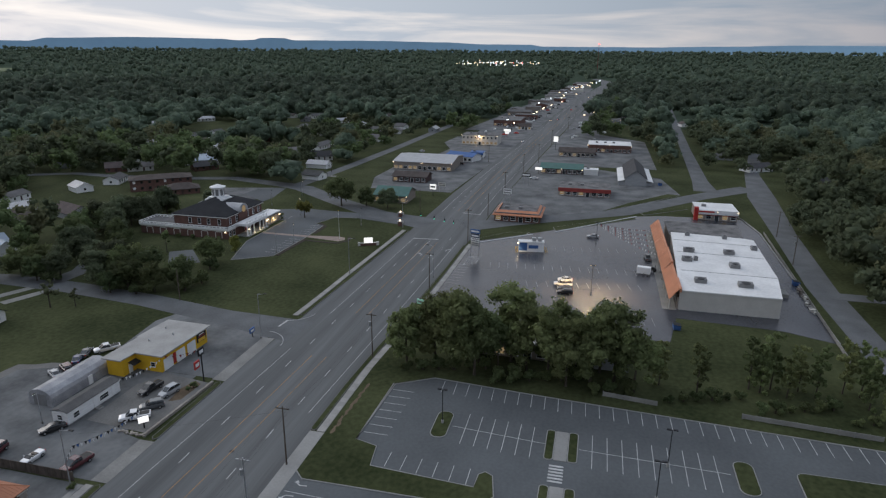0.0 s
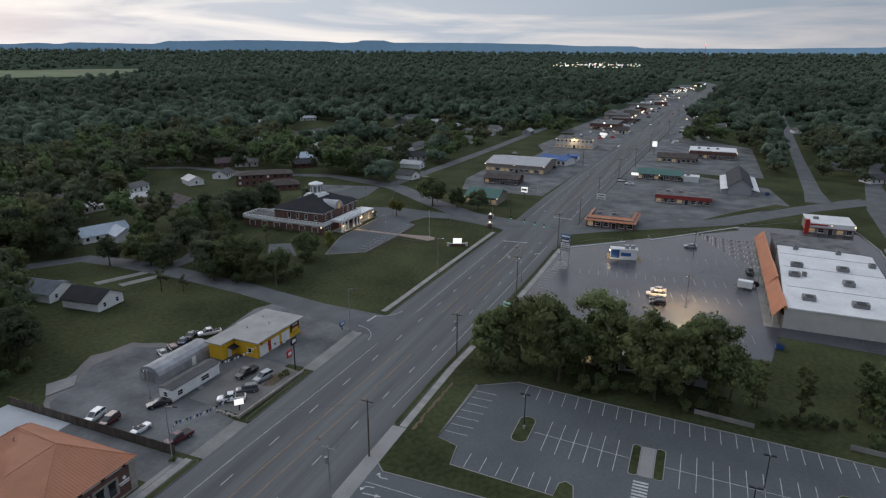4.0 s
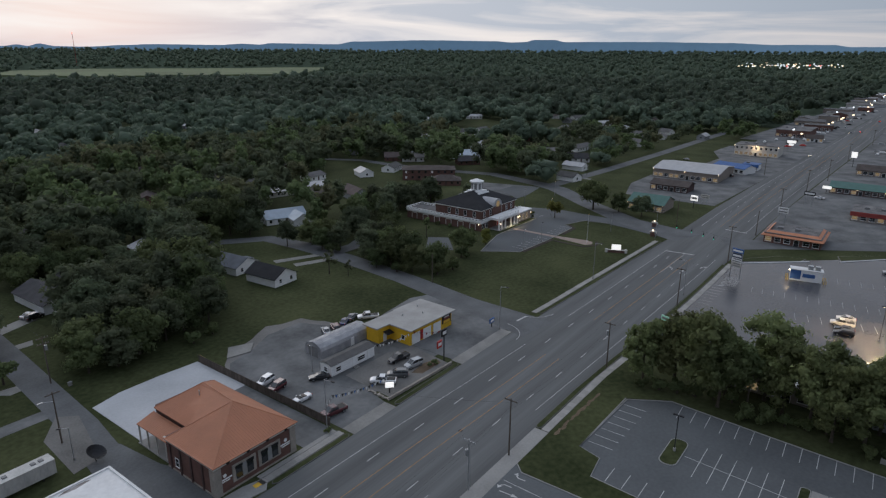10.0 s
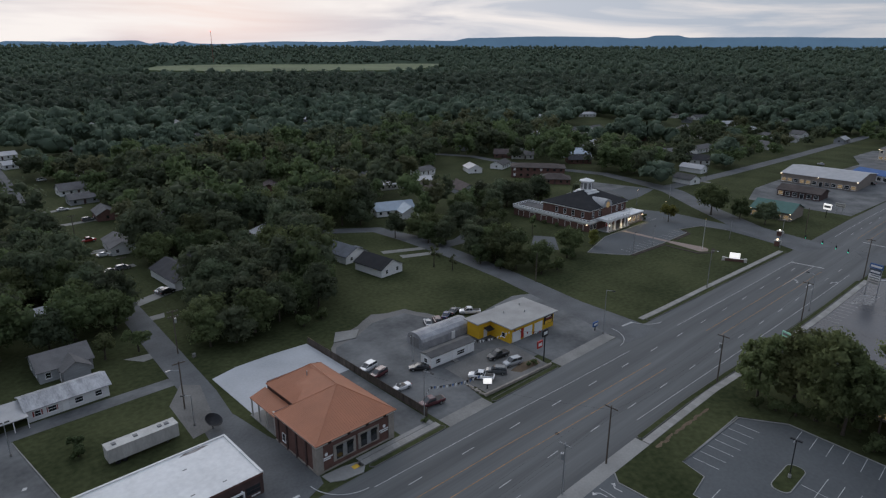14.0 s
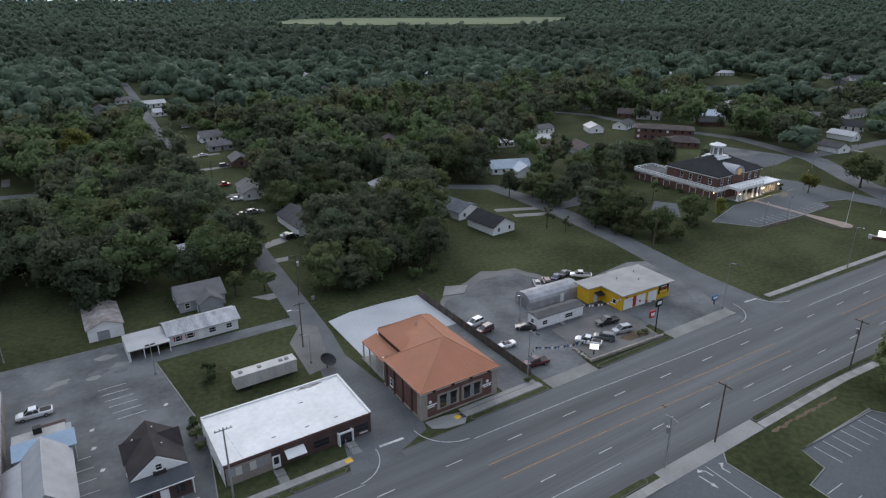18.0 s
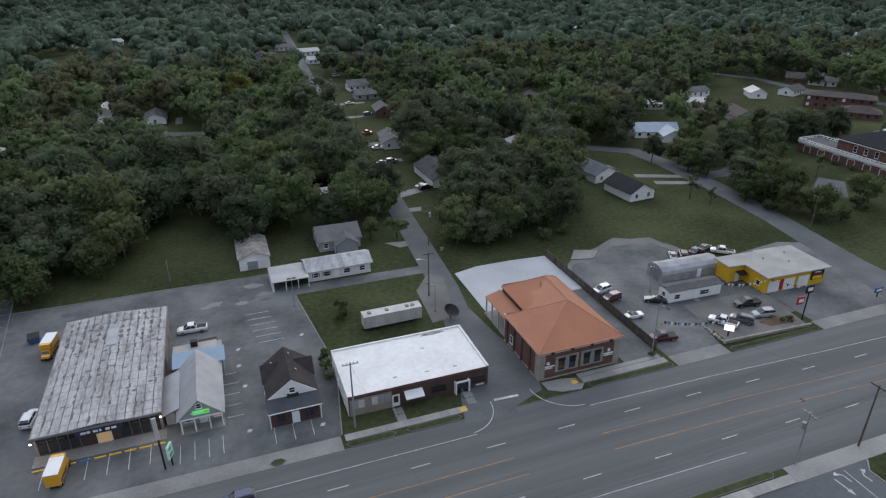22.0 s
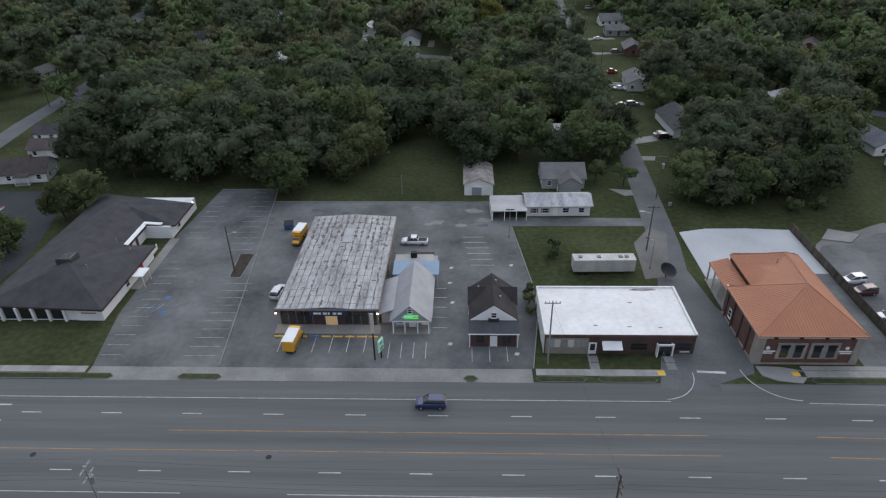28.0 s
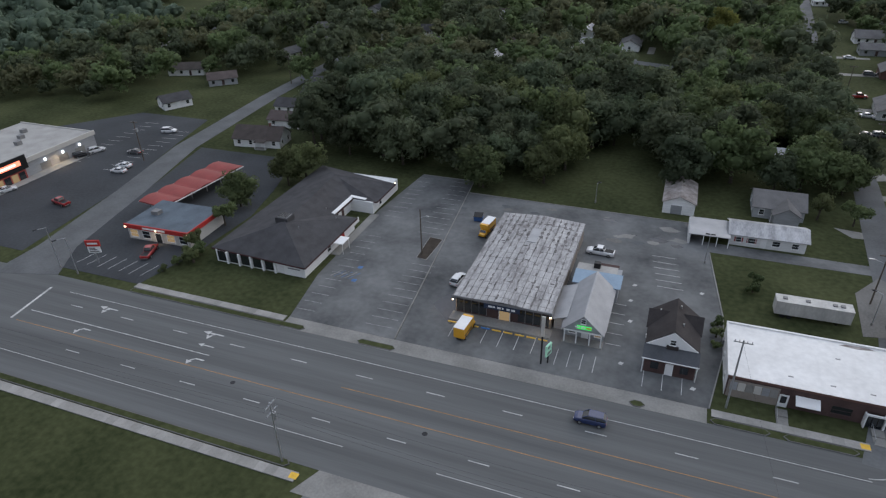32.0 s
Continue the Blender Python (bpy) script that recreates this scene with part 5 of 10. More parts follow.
def insurance_office():
    t = thing("orange_roofed_office", 119.0, 30.4, 0, 0, "brick office with stone trim and an orange standing-seam hip roof", "office")
    h = 5.9
    # front block 16 x 14 m, rear wing to the north
    part("wall", box(-8.0, 8.0, -12.9, 1.0, -0.1, h), M_BRICK, t, "red brick walls")
    part("rear_wall", box(-3.6, 8.0, 1.0, 11.8, -0.1, h), M_BRICK, t)
    part("stone_base", Solid().box(-8.12, 8.12, -13.02, -12.9, -0.1, 0.3).box(-8.12, -8.0, -12.9, 1.0, -0.1, 0.3), M_STONE, t)
    for x in (-8.05, 7.05):
        part("stone_pier", box(x - 0.1, x + 1.1, -13.08, -12.9, -0.1, h - 0.5), M_STONE, t)
    part("stone_return", box(-8.16, -8.0, -12.9, -11.6, -0.1, h - 0.5), M_STONE, t)
    part("cornice", Solid().box(-8.3, 8.3, -13.2, -12.9, h - 0.55, h).box(-8.3, -8.0, -12.9, 1.2, h - 0.55, h), M_CREAM, t, "cream cornice band")
    for i in range(4):
        x = -5.7 + i * 3.9
        part("medallion", rod((x, -13.32, h - 0.3), (x, -13.2, h - 0.3), 0.34, n=12), M_BLACK, t)
    # roof: a hip over the front block, a ridge running back over the rear wing
    e, p, a = h + 0.05, h + 3.0, 8.4
    P = dict(fl=(-a, -13.3, e), fr=(a, -13.3, e), ap=(2.6, -3.4, p + 0.3), ml=(-a, 0.4, e), bl=(-4.3, 11.0, e), br=(a, 11.0, e), bp=(3.4, 6.6, p + 0.3), wl=(-4.3, 0.4, e))
    rf = None
    for k, nm in ((("fl", "fr", "ap"), "roof"), (("ml", "fl", "ap"), "west_hip"), (("fr", "br", "bp", "ap"), "east_slope"), (("br", "bl", "bp"), "north_hip"), (("wl", "ap", "bp", "bl"), "wing_slope"), (("ml", "ap", "wl"), "back_slope")):
        quad = [P[i] for i in k]
        nv = (Vector(quad[1]) - Vector(quad[0])).cross(Vector(quad[2]) - Vector(quad[0]))
        ob = part(nm, Solid().slab(quad if nv.z > 0 else quad[::-1], 0.12), M_ORANGE_ROOF, t if rf is None else rf, "orange standing-seam metal roof" if rf is None else "")
        rf = rf or ob

    def seams(b0, b1, t0, t1, n):
        b0, b1, t0, t1 = map(Vector, (b0, b1, t0, t1))
        for i in range(1, n):
            u = i / n
            foot = b0.lerp(b1, u)
            # run straight up the slope until the hip cuts it
            ax = (b1 - b0).normalized()
            L = (b1 - b0).length
            d0, d1 = (t0 - b0).dot(ax), (t1 - b0).dot(ax)
            x = u * L
            k = x / d0 if x < d0 and d0 > 0 else ((L - x) / (L - d1) if x > d1 and L - d1 > 0 else 1.0)
            up = (t0 - (b0 + ax * d0))
            part("seam", rod(foot + Vector((0, 0, 0.02)), foot + up * k + Vector((0, 0, 0.02)), 0.03, n=4), M_ORANGE_ROOF, rf)

    seams(P["fl"], P["fr"], P["ap"], P["ap"], 34)
    seams(P["ml"], P["fl"], P["ap"], P["ap"], 30)
    seams(P["fr"], P["br"], P["ap"], P["bp"], 44)
    seams(P["bl"], P["wl"], P["bp"], P["ap"], 22)
    for a0, b0 in (("fl", "ap"), ("fr", "ap"), ("ap", "bp"), ("bp", "br"), ("bp", "bl"), ("ml", "ap"), ("wl", "ap")):
        part("ridge_cap", rod(P[a0], P[b0], 0.09, n=5), M_ORANGE_ROOF, rf)
    part("gutter", Solid().box(-8.55, 8.55, -13.45, -13.3, e - 0.14, e + 0.02).box(-8.55, -8.4, -13.3, 1.3, e - 0.14, e + 0.02), M_ORANGE_ROOF, t)
    part("vent_pipe", rod((1.2, 4.6, 7.2), (1.2, 4.6, 9.2), 0.1, n=6), M_STEEL, rf)
    # windows in stone surrounds
    for x in (-2.6, 2.5):
        b = part("window_bay", box(x - 2.3, x + 2.3, -13.06, -12.9, 1.2, 4.3), M_STONE, t, "pale stone window surround")
        for dx in (-1.1, 1.1):
            part("pane", box(x + dx - 0.62, x + dx + 0.62, -13.1, -13.05, 1.5, 3.9), M_GLASS, b)
            part("shutter", box(x + dx - 0.72, x + dx + 0.72, -13.16, -13.1, 3.5, 4.0), M_BLACK, b)
        part("pane", box(x - 0.42, x + 0.42, -13.1, -13.05, 1.5, 3.9), M_STEEL, b)
    for x in (-6.3, 6.0):
        g = part("sign_lettering", rod((x, -13.0, 3.3), (x, -12.88, 3.3), 0.32, n=12), M_WHITE, t, "round white emblem over white lettering")
        part("lettering_bar", box(x - 1.3, x + 1.3, -12.97, -12.9, 2.5, 2.75), M_WHITE, g)
        part("lettering_bar", box(x - 0.9, x + 0.9, -12.97, -12.9, 2.15, 2.33), M_WHITE, g)
    # porch on the west side
    pr = part("porch_roof", Solid().slab([(-7.6, 2.0, 4.0), (-4.2, 2.0, 5.0), (-4.2, 11.5, 5.0), (-7.6, 11.5, 4.0)], 0.12), M_ORANGE_ROOF, t)
    for i in range(18):
        y = 2.3 + i * 0.52
        part("seam", rod((-7.6, y, 4.02), (-4.2, y, 5.02), 0.03, n=4), M_ORANGE_ROOF, pr)
    for y in (2.4, 5.4, 8.4, 11.2):
        part("post", box(-7.5, -7.25, y - 0.12, y + 0.12, 0, 3.95), M_CREAM, pr)
    part("porch_floor", box(-7.7, -3.6, 1.8, 11.6, -0.1, 0.18), M_CONC, t)
    wall_openings(t, [("d", -3.62, 6.5, 0.2, 1.0, 2.1, "-x"), ("w", -3.62, 4.0, 1.0, 1.1, 1.3, "-x"), ("w", -3.62, 9.4, 1.0, 1.1, 1.3, "-x"), ("w", -8.02, -2, 1.2, 1.0, 1.5, "-x")])
    for y in (-9.5, -6.3, -3.2, -0.2):
        part("pilaster", box(-8.2, -8.0, y - 0.2, y + 0.2, -0.1, h - 0.55), M_BRICK_DK, t)


insurance_office()


def funeral_home():
    t = thing("chapel_building", -10.5, 50, 0, 0, "low white-walled hall with a broad dark shingled roof", "hall")
    h = 2.9
    part("wall", Solid().box(-11, 10.4, -21.8, -0.5, -0.1, h).box(-11, 5.0, -0.5, 8, -0.1, h).box(-11, 11.0, 8, 22.5, -0.1, h), M_SIDING, t, "white painted brick walls")
    e, p = h + 0.1, 7.0
    A = dict(fl=(-12, -21.6, e), fr=(11.2, -22.8, e), r1=(11.2, -0.2, e), i1=(5.6, -0.2, e), i2=(5.6, 8.6, e), w1=(11.9, 8.6, e), w2=(11.9, 19.4, e), bk=(-12, 24.6, e), pk=(1.2, -13.4, p), pb=(-1.8, 14, p - 1.0))
    rf = part("roof", Solid().slab([A[i] for i in ("fl", "fr", "pk")], 0.16), M_SHINGLE_DK, t, "dark grey shingled hip roof")
    for k in (("fr", "r1", "pk"), ("r1", "i1", "pb", "pk"), ("i1", "i2", "pb"), ("i2", "w1", "w2", "pb"), ("w2", "bk", "pb"), ("bk", "fl", "pk", "pb")):
        part("roof_slope", Solid().slab([A[i] for i in k], 0.16), M_SHINGLE_DK, rf)
    cup = part("roof_unit", Solid().box(-1.2, 1.8, -13.2, -10.4, 5.6, 7.5), M_SHINGLE_DK, rf)
    part("vent_grille", Solid().box(-0.9, 1.5, -12.9, -10.7, 7.5, 7.62), M_GREY, cup)
    for i in range(6):
        part("slat", box(-0.8 + i * 0.38, -0.6 + i * 0.38, -12.8, -10.8, 7.62, 7.68), M_BLACK, cup)
    for x, y, z in ((4.5, -2, 4.8), (8, -4, 3.9), (5, -14, 6.2)):
        part("vent_pipe", rod((x, y, z), (x, y, z + 0.7), 0.1, n=6), M_STEEL, rf)
    edges = (("fl", "fr"), ("fr", "r1"), ("r1", "i1"), ("i1", "i2"), ("i2", "w1"), ("w1", "w2"))
    for a0, b0 in edges:
        a1, b1 = Vector(A[a0]), Vector(A[b0])
        part("fascia", rod(a1 - Vector((0, 0, 0.2)), b1 - Vector((0, 0, 0.2)), 0.17, n=4), M_FASCIA, t)
    part("white_flashing", Solid().slab([(4.9, -0.6, 3.55), (5.7, -0.6, 3.3), (5.7, 8.7, 3.3), (4.9, 8.7, 3.55)], 0.1).slab([(4.9, 8.2, 3.55), (4.9, 9.2, 3.55), (9.0, 9.2, 3.3), (9.0, 8.2, 3.3)], 0.1), M_WHITE, rf)
    for i in range(5):
        x = -9.4 + i * 2.9
        w = part("window", box(x - 1.15, x + 1.15, -21.9, -21.8, 0.3, 2.6), M_BLACK, t)
        part("pane", box(x - 1.0, x + 1.0, -21.95, -21.9, 0.45, 2.5), M_GLASS, w)
        part("white_pier", box(x + 1.22, x + 1.65, -22.3, -21.8, 0, 2.8), M_WHITE, t)
    part("sign_wall", box(5.6, 10.5, -21.95, -21.8, 0, 2.7), M_WHITE, t)
    part("lettering_bar", box(6.6, 9.4, -22.0, -21.95, 1.5, 1.8), M_SIDING_GR, t)
    door(t, 10.42, -6.2, 0, 1.8, 2.2, "+x", M_RED)
    wall_openings(t, [("w", 10.42, -12, 0.8, 1.2, 1.4, "+x"), ("w", 11.02, 12, 0.8, 1.2, 1.4, "+x"), ("e", 5.02, 4, 0, 1.2, 2.1, "+x"), ("w", 5.02, 1.5, 0.8, 1.0, 1.3, "+x")])
    aw = part("door_canopy", box(10.4, 13.4, -11.4, -8.2, 2.45, 2.6), M_WHITE, t, "flat white metal canopy")
    for y in (-11.2, -8.4):
        part("post", rod((13.2, y, 0), (13.2, y, 2.45), 0.05, n=6), M_WHITE, aw)
    part("ramp_wall", Solid().box(6.5, 9.5, -0.3, -0.1, 0, 1.1).box(9.3, 9.5, -0.3, 3.5, 0, 1.1), M_WHITE, t)
    part("walkway", Solid().box(10.6, 12.6, -12, 7.8, -0.05, 0.1), M_CONC_OLD, t)
    lm = part("wall_lamp", box(11.0, 11.2, 20.6, 20.9, 2.3, 2.55), M_LAMP, t)


M_FASCIA = mat("maroon_fascia", (0.055, 0.022, 0.022), 0.7, 0.2, 1.0, 5.0, 0.05)
funeral_home()


def used_car_office():
    # long mobile office
    t = thing("site_office_trailer", 155.9, 33.0, 0, -2.0, "white mobile office trailer with a grey roof on the car lot", "trailer")
    part("wall", box(-6.6, 6.6, -1.8, 1.8, 0.4, 2.9), M_SIDING, t)
    part("skirt", box(-6.5, 6.5, -1.7, 1.7, -0.1, 0.42), M_GREY, t)
    part("roof", gable_roof(13.2, 3.6, 2.9, 0.55, 0.15, 0.1), M_SHINGLE_GR, t)
    wall_openings(t, [("w", -4.6, -1.82, 1.1, 1.3, 1.0, "-y"), ("d", 0.2, -1.82, 0.45, 0.9, 2.0, "-y"), ("w", 2.3, -1.82, 1.1, 2.2, 1.0, "-y"), ("d", 4.9, -1.82, 0.45, 0.9, 2.0, "-y"), ("w", -6.62, 0, 1.2, 1.0, 1.0, "-x")])
    part("steps", Solid().box(-0.4, 0.9, -2.9, -1.85, 0, 0.22).box(-0.4, 0.9, -2.4, -1.85, 0, 0.42), M_CONC_OLD, t)
    q = thing("metal_workshop", 162.0, 42.5, 0, -2.0, "grey corrugated metal workshop with a bent-over roof", "shed")
    s, n = Solid(), 10
    prof = [(-2.9, 0), (-2.9, 1.9), (-2.6, 2.6), (-1.6, 3.25), (0, 3.6), (1.6, 3.25), (2.6, 2.6), (2.9, 1.9), (2.9, 0)]
    vs = [(x, y, z) for x in (-7.8, 7.8) for y, z in prof]
    k = len(prof)
    s.add(vs, [tuple(range(k))[::-1], tuple(range(k, 2 * k))] + [(i, i + 1, k + i + 1, k + i) for i in range(k - 1)])
    sh = part("shell", s, M_GALV, q, "corrugated galvanised shell")
    for i in range(27):
        x = -7.6 + i * 0.585
        r = Solid()
        for (y0, z0), (y1, z1) in zip(prof, prof[1:]):
            r.tube((x, y0, z0), (x, y1, z1), 0.035, n=4)
        part("rib", r, M_GALV, sh)
    part("roller_door", box(-7.86, -7.8, -1.6, 1.6, 0, 2.5), M_GREY, q)
    wall_openings(q, [("d", 2, -2.92, 0, 0.9, 2.0, "-y")])


M_GALV = mat("galvanised_sheet", (0.30, 0.31, 0.33), 0.5, 0.25, 0.4, 4.0, 0.05, metal=0.3, stain=(0.36, 0.36, 0.37))
used_car_office()


def yellow_garage():
    t = thing("yellow_garage", 180.4, 34.0, 0, -2.0, "yellow painted garage with a pale flat roof and roller doors", "garage")
    h = 4.0
    part("wall", Solid().box(-8.2, 8.0, -6.2, 4.6, -0.1, h).box(-12.2, -8.2, 0.5, 4.6, -0.1, h).box(2, 8, 4.6, 4.8, -0.1, h - 0.5), M_YELLOW_WALL, t, "yellow painted block walls")
    r = part("roof", Solid().prism([(-8.8, -7.0), (8.8, -7.0), (8.8, 5.0), (4, 5.4), (-2, 5.4), (-2, 5.0), (-13, 5.2), (-13, 0.2), (-8.8, 0.0)], h, h + 0.28), M_FLAT_PALE, t, "pale flat roof")
    for x, y in ((-3, 1), (1.5, -2), (4, 2)):
        part("roof_vent", rod((x, y, h + 0.28), (x, y, h + 0.85), 0.14, n=8), M_STEEL, r)
    for i, x in enumerate((-6.0, -1.8, 2.1)):
        d = part("roller_door", box(x - 1.5, x + 1.5, -6.3, -6.2, 0, 2.8), M_WHITE, t)
        for j in range(6):
            part("slat", box(x - 1.48, x + 1.48, -6.33, -6.3, 0.1 + j * 0.45, 0.48 + j * 0.45), M_WHITE, d)
    part("red_sign", box(-4.3, -3.5, -6.34, -6.2, 0.4, 2.9), M_RED, t)
    g = part("black_sign", box(4.2, 7.6, -6.36, -6.2, 1.4, 3.6), M_BLACK, t, "black sign board with yellow panel")
    part("sign_panel", box(4.6, 7.2, -6.4, -6.36, 1.5, 2.3), M_YELLOW_TACT, g)
    part("lettering_bar", box(4.7, 7.1, -6.4, -6.36, 2.6, 2.9), M_REDROOF, g)
    part("lettering_bar", box(4.9, 6.8, -6.4, -6.36, 3.1, 3.3), M_WHITE, g)
    wall_openings(t, [("w", 8.02, -3, 1.0, 1.8, 1.4, "+x"), ("w", -8.22, -4, 1.2, 1.0, 1.0, "-x"), ("d", -10, 0.48, 0, 0.9, 2.0, "-y")])
    part("awning", Solid().slab([(-10.6, -1.1, 2.2), (-8.3, -1.1, 2.2), (-8.3, 0.5, 2.7), (-10.6, 0.5, 2.7)], 0.08), M_DARKMETAL, t)


yellow_garage()


def storage_trailer():
    t = thing("storage_trailer", 92.2, 44.8, 0, 1.0, "long dirty white box trailer parked on the grass", "trailer")
    part("body", box(-6.0, 6.0, -1.25, 1.25, 0.75, 3.3), M_SIDING_DIRTY, t)
    rf = part("roof", box(-6.05, 6.05, -1.3, 1.3, 3.3, 3.38), M_SIDING_DIRTY, t)
    for x in (-4.6, -1.0, 3.2, 4.4):
        part("roof_vent", box(x - 0.35, x + 0.35, -0.35, 0.35, 3.38, 3.6), M_GREY, rf)
    for i in range(12):
        part("side_rib", box(-5.8 + i * 1.05, -5.74 + i * 1.05, -1.28, -1.25, 0.8, 3.25), M_SIDING_DIRTY, t)
    for x in (-4.6, -3.5):
        for y in (-1.05, 1.05):
            part("wheel", rod((x, y - 0.14, 0.45), (x, y + 0.14, 0.45), 0.45, n=14), M_RUBBER, t)
    part("landing_leg", Solid().box(3.9, 4.1, -0.9, -0.7, 0, 0.8).box(3.9, 4.1, 0.7, 0.9, 0, 0.8), M_DARKMETAL, t)


M_SIDING_DIRTY = mat("dirty_white_panel", (0.50, 0.49, 0.46), 0.7, 0.25, 0.5, 3.0, 0.1, stretch=(1, 1, 0.4))
storage_trailer()


def west_cottages():
    # shed with a rusty roof
    t = thing("storage_shed", 68.4, 85.4, 0, 0, "tall white shed with a rusty metal roof", "shed")
    part("wall", gable_wall(12.0, 7.0, 3.0, 1.5), M_SIDING, t, at=pose(0, 0, 0, 0, 0, 90))
    part("roof", gable_roof(12.2, 7.0, 3.0, 1.5, 0.3), M_RUSTY, t, "rusty sheet metal roof", at=pose(0, 0, 0, 0, 0, 90))
    door(t, -0.5, -6.02, 0, 2.4, 2.2, "-y", M_SIDING_GR)
    # long cottage with a carport
    c = thing("cottage", 82.5, 71.8, 0, 1.0, "long white cottage with patched grey metal roof and a carport", "house")
    part("wall", gable_wall(14.4, 6.8, 2.6, 1.3), M_SIDING, c, at=pose(4.0, 0, 0))
    part("roof", gable_roof(14.8, 6.8, 2.6, 1.3, 0.4), M_TIN, c, "patched grey metal roof", at=pose(4.0, 0, 0))
    cp = part("carport_roof", box(-11.6, -3.4, -5.6, 2.6, 2.35, 2.5), M_METAL_ROOF, c, "pale metal carport roof")
    for x in (-11.3, -8.6, -5.9, -3.6):
        part("post", box(x - 0.08, x + 0.08, -5.5, -5.34, 0, 2.35), M_WHITE, cp)
    part("carport_wall", box(-11.6, -11.4, -5.4, 2.4, 0, 2.3), M_SIDING, c)
    wall_openings(c, [("w", -1.6, -3.42, 0.9, 1.0, 1.1, "-y"), ("w", 0.9, -3.42, 0.9, 1.4, 1.1, "-y"), ("d", 3.2, -3.42, 0.1, 0.95, 2.0, "-y"), ("w", 5.6, -3.42, 0.9, 1.4, 1.1, "-y"), ("w", 9.2, -3.42, 0.9, 1.2, 1.1, "-y"), ("w", 11.22, 0, 0.9, 1.0, 1.1, "+x")])
    for dx in (-2.3, -0.9, 0.1, 1.7):
        part("shutter", box(dx - 0.16, dx + 0.16, -3.47, -3.41, 0.9, 2.0), M_REDROOF, c)
    # bungalow with two low gables behind it
    b = house(89.6, 88.0, 0, 10.5, 9.5, 2.8, 2.2, M_SIDING_GR, M_SHINGLE_GR, "grey bungalow with a weathered shingle roof and porch", True)
    part("front_wall", gable_wall(5.0, 5.2, 2.6, 1.6), M_SIDING_GR, b, at=pose(1.4, -5.0, 0, 0, 0, 90))
    part("front_roof", gable_roof(5.2, 5.2, 2.6, 1.6, 0.4), M_SHINGLE_GR, b, at=pose(1.4, -5.0, 0, 0, 0, 90))


M_TIN = mat("patched_tin_roof", (0.30, 0.31, 0.32), 0.55, 0.4, 0.5, 3.0, 0.1, metal=0.2, stain=(0.40, 0.40, 0.41), stretch=(1.5, 0.4, 1))
west_cottages()
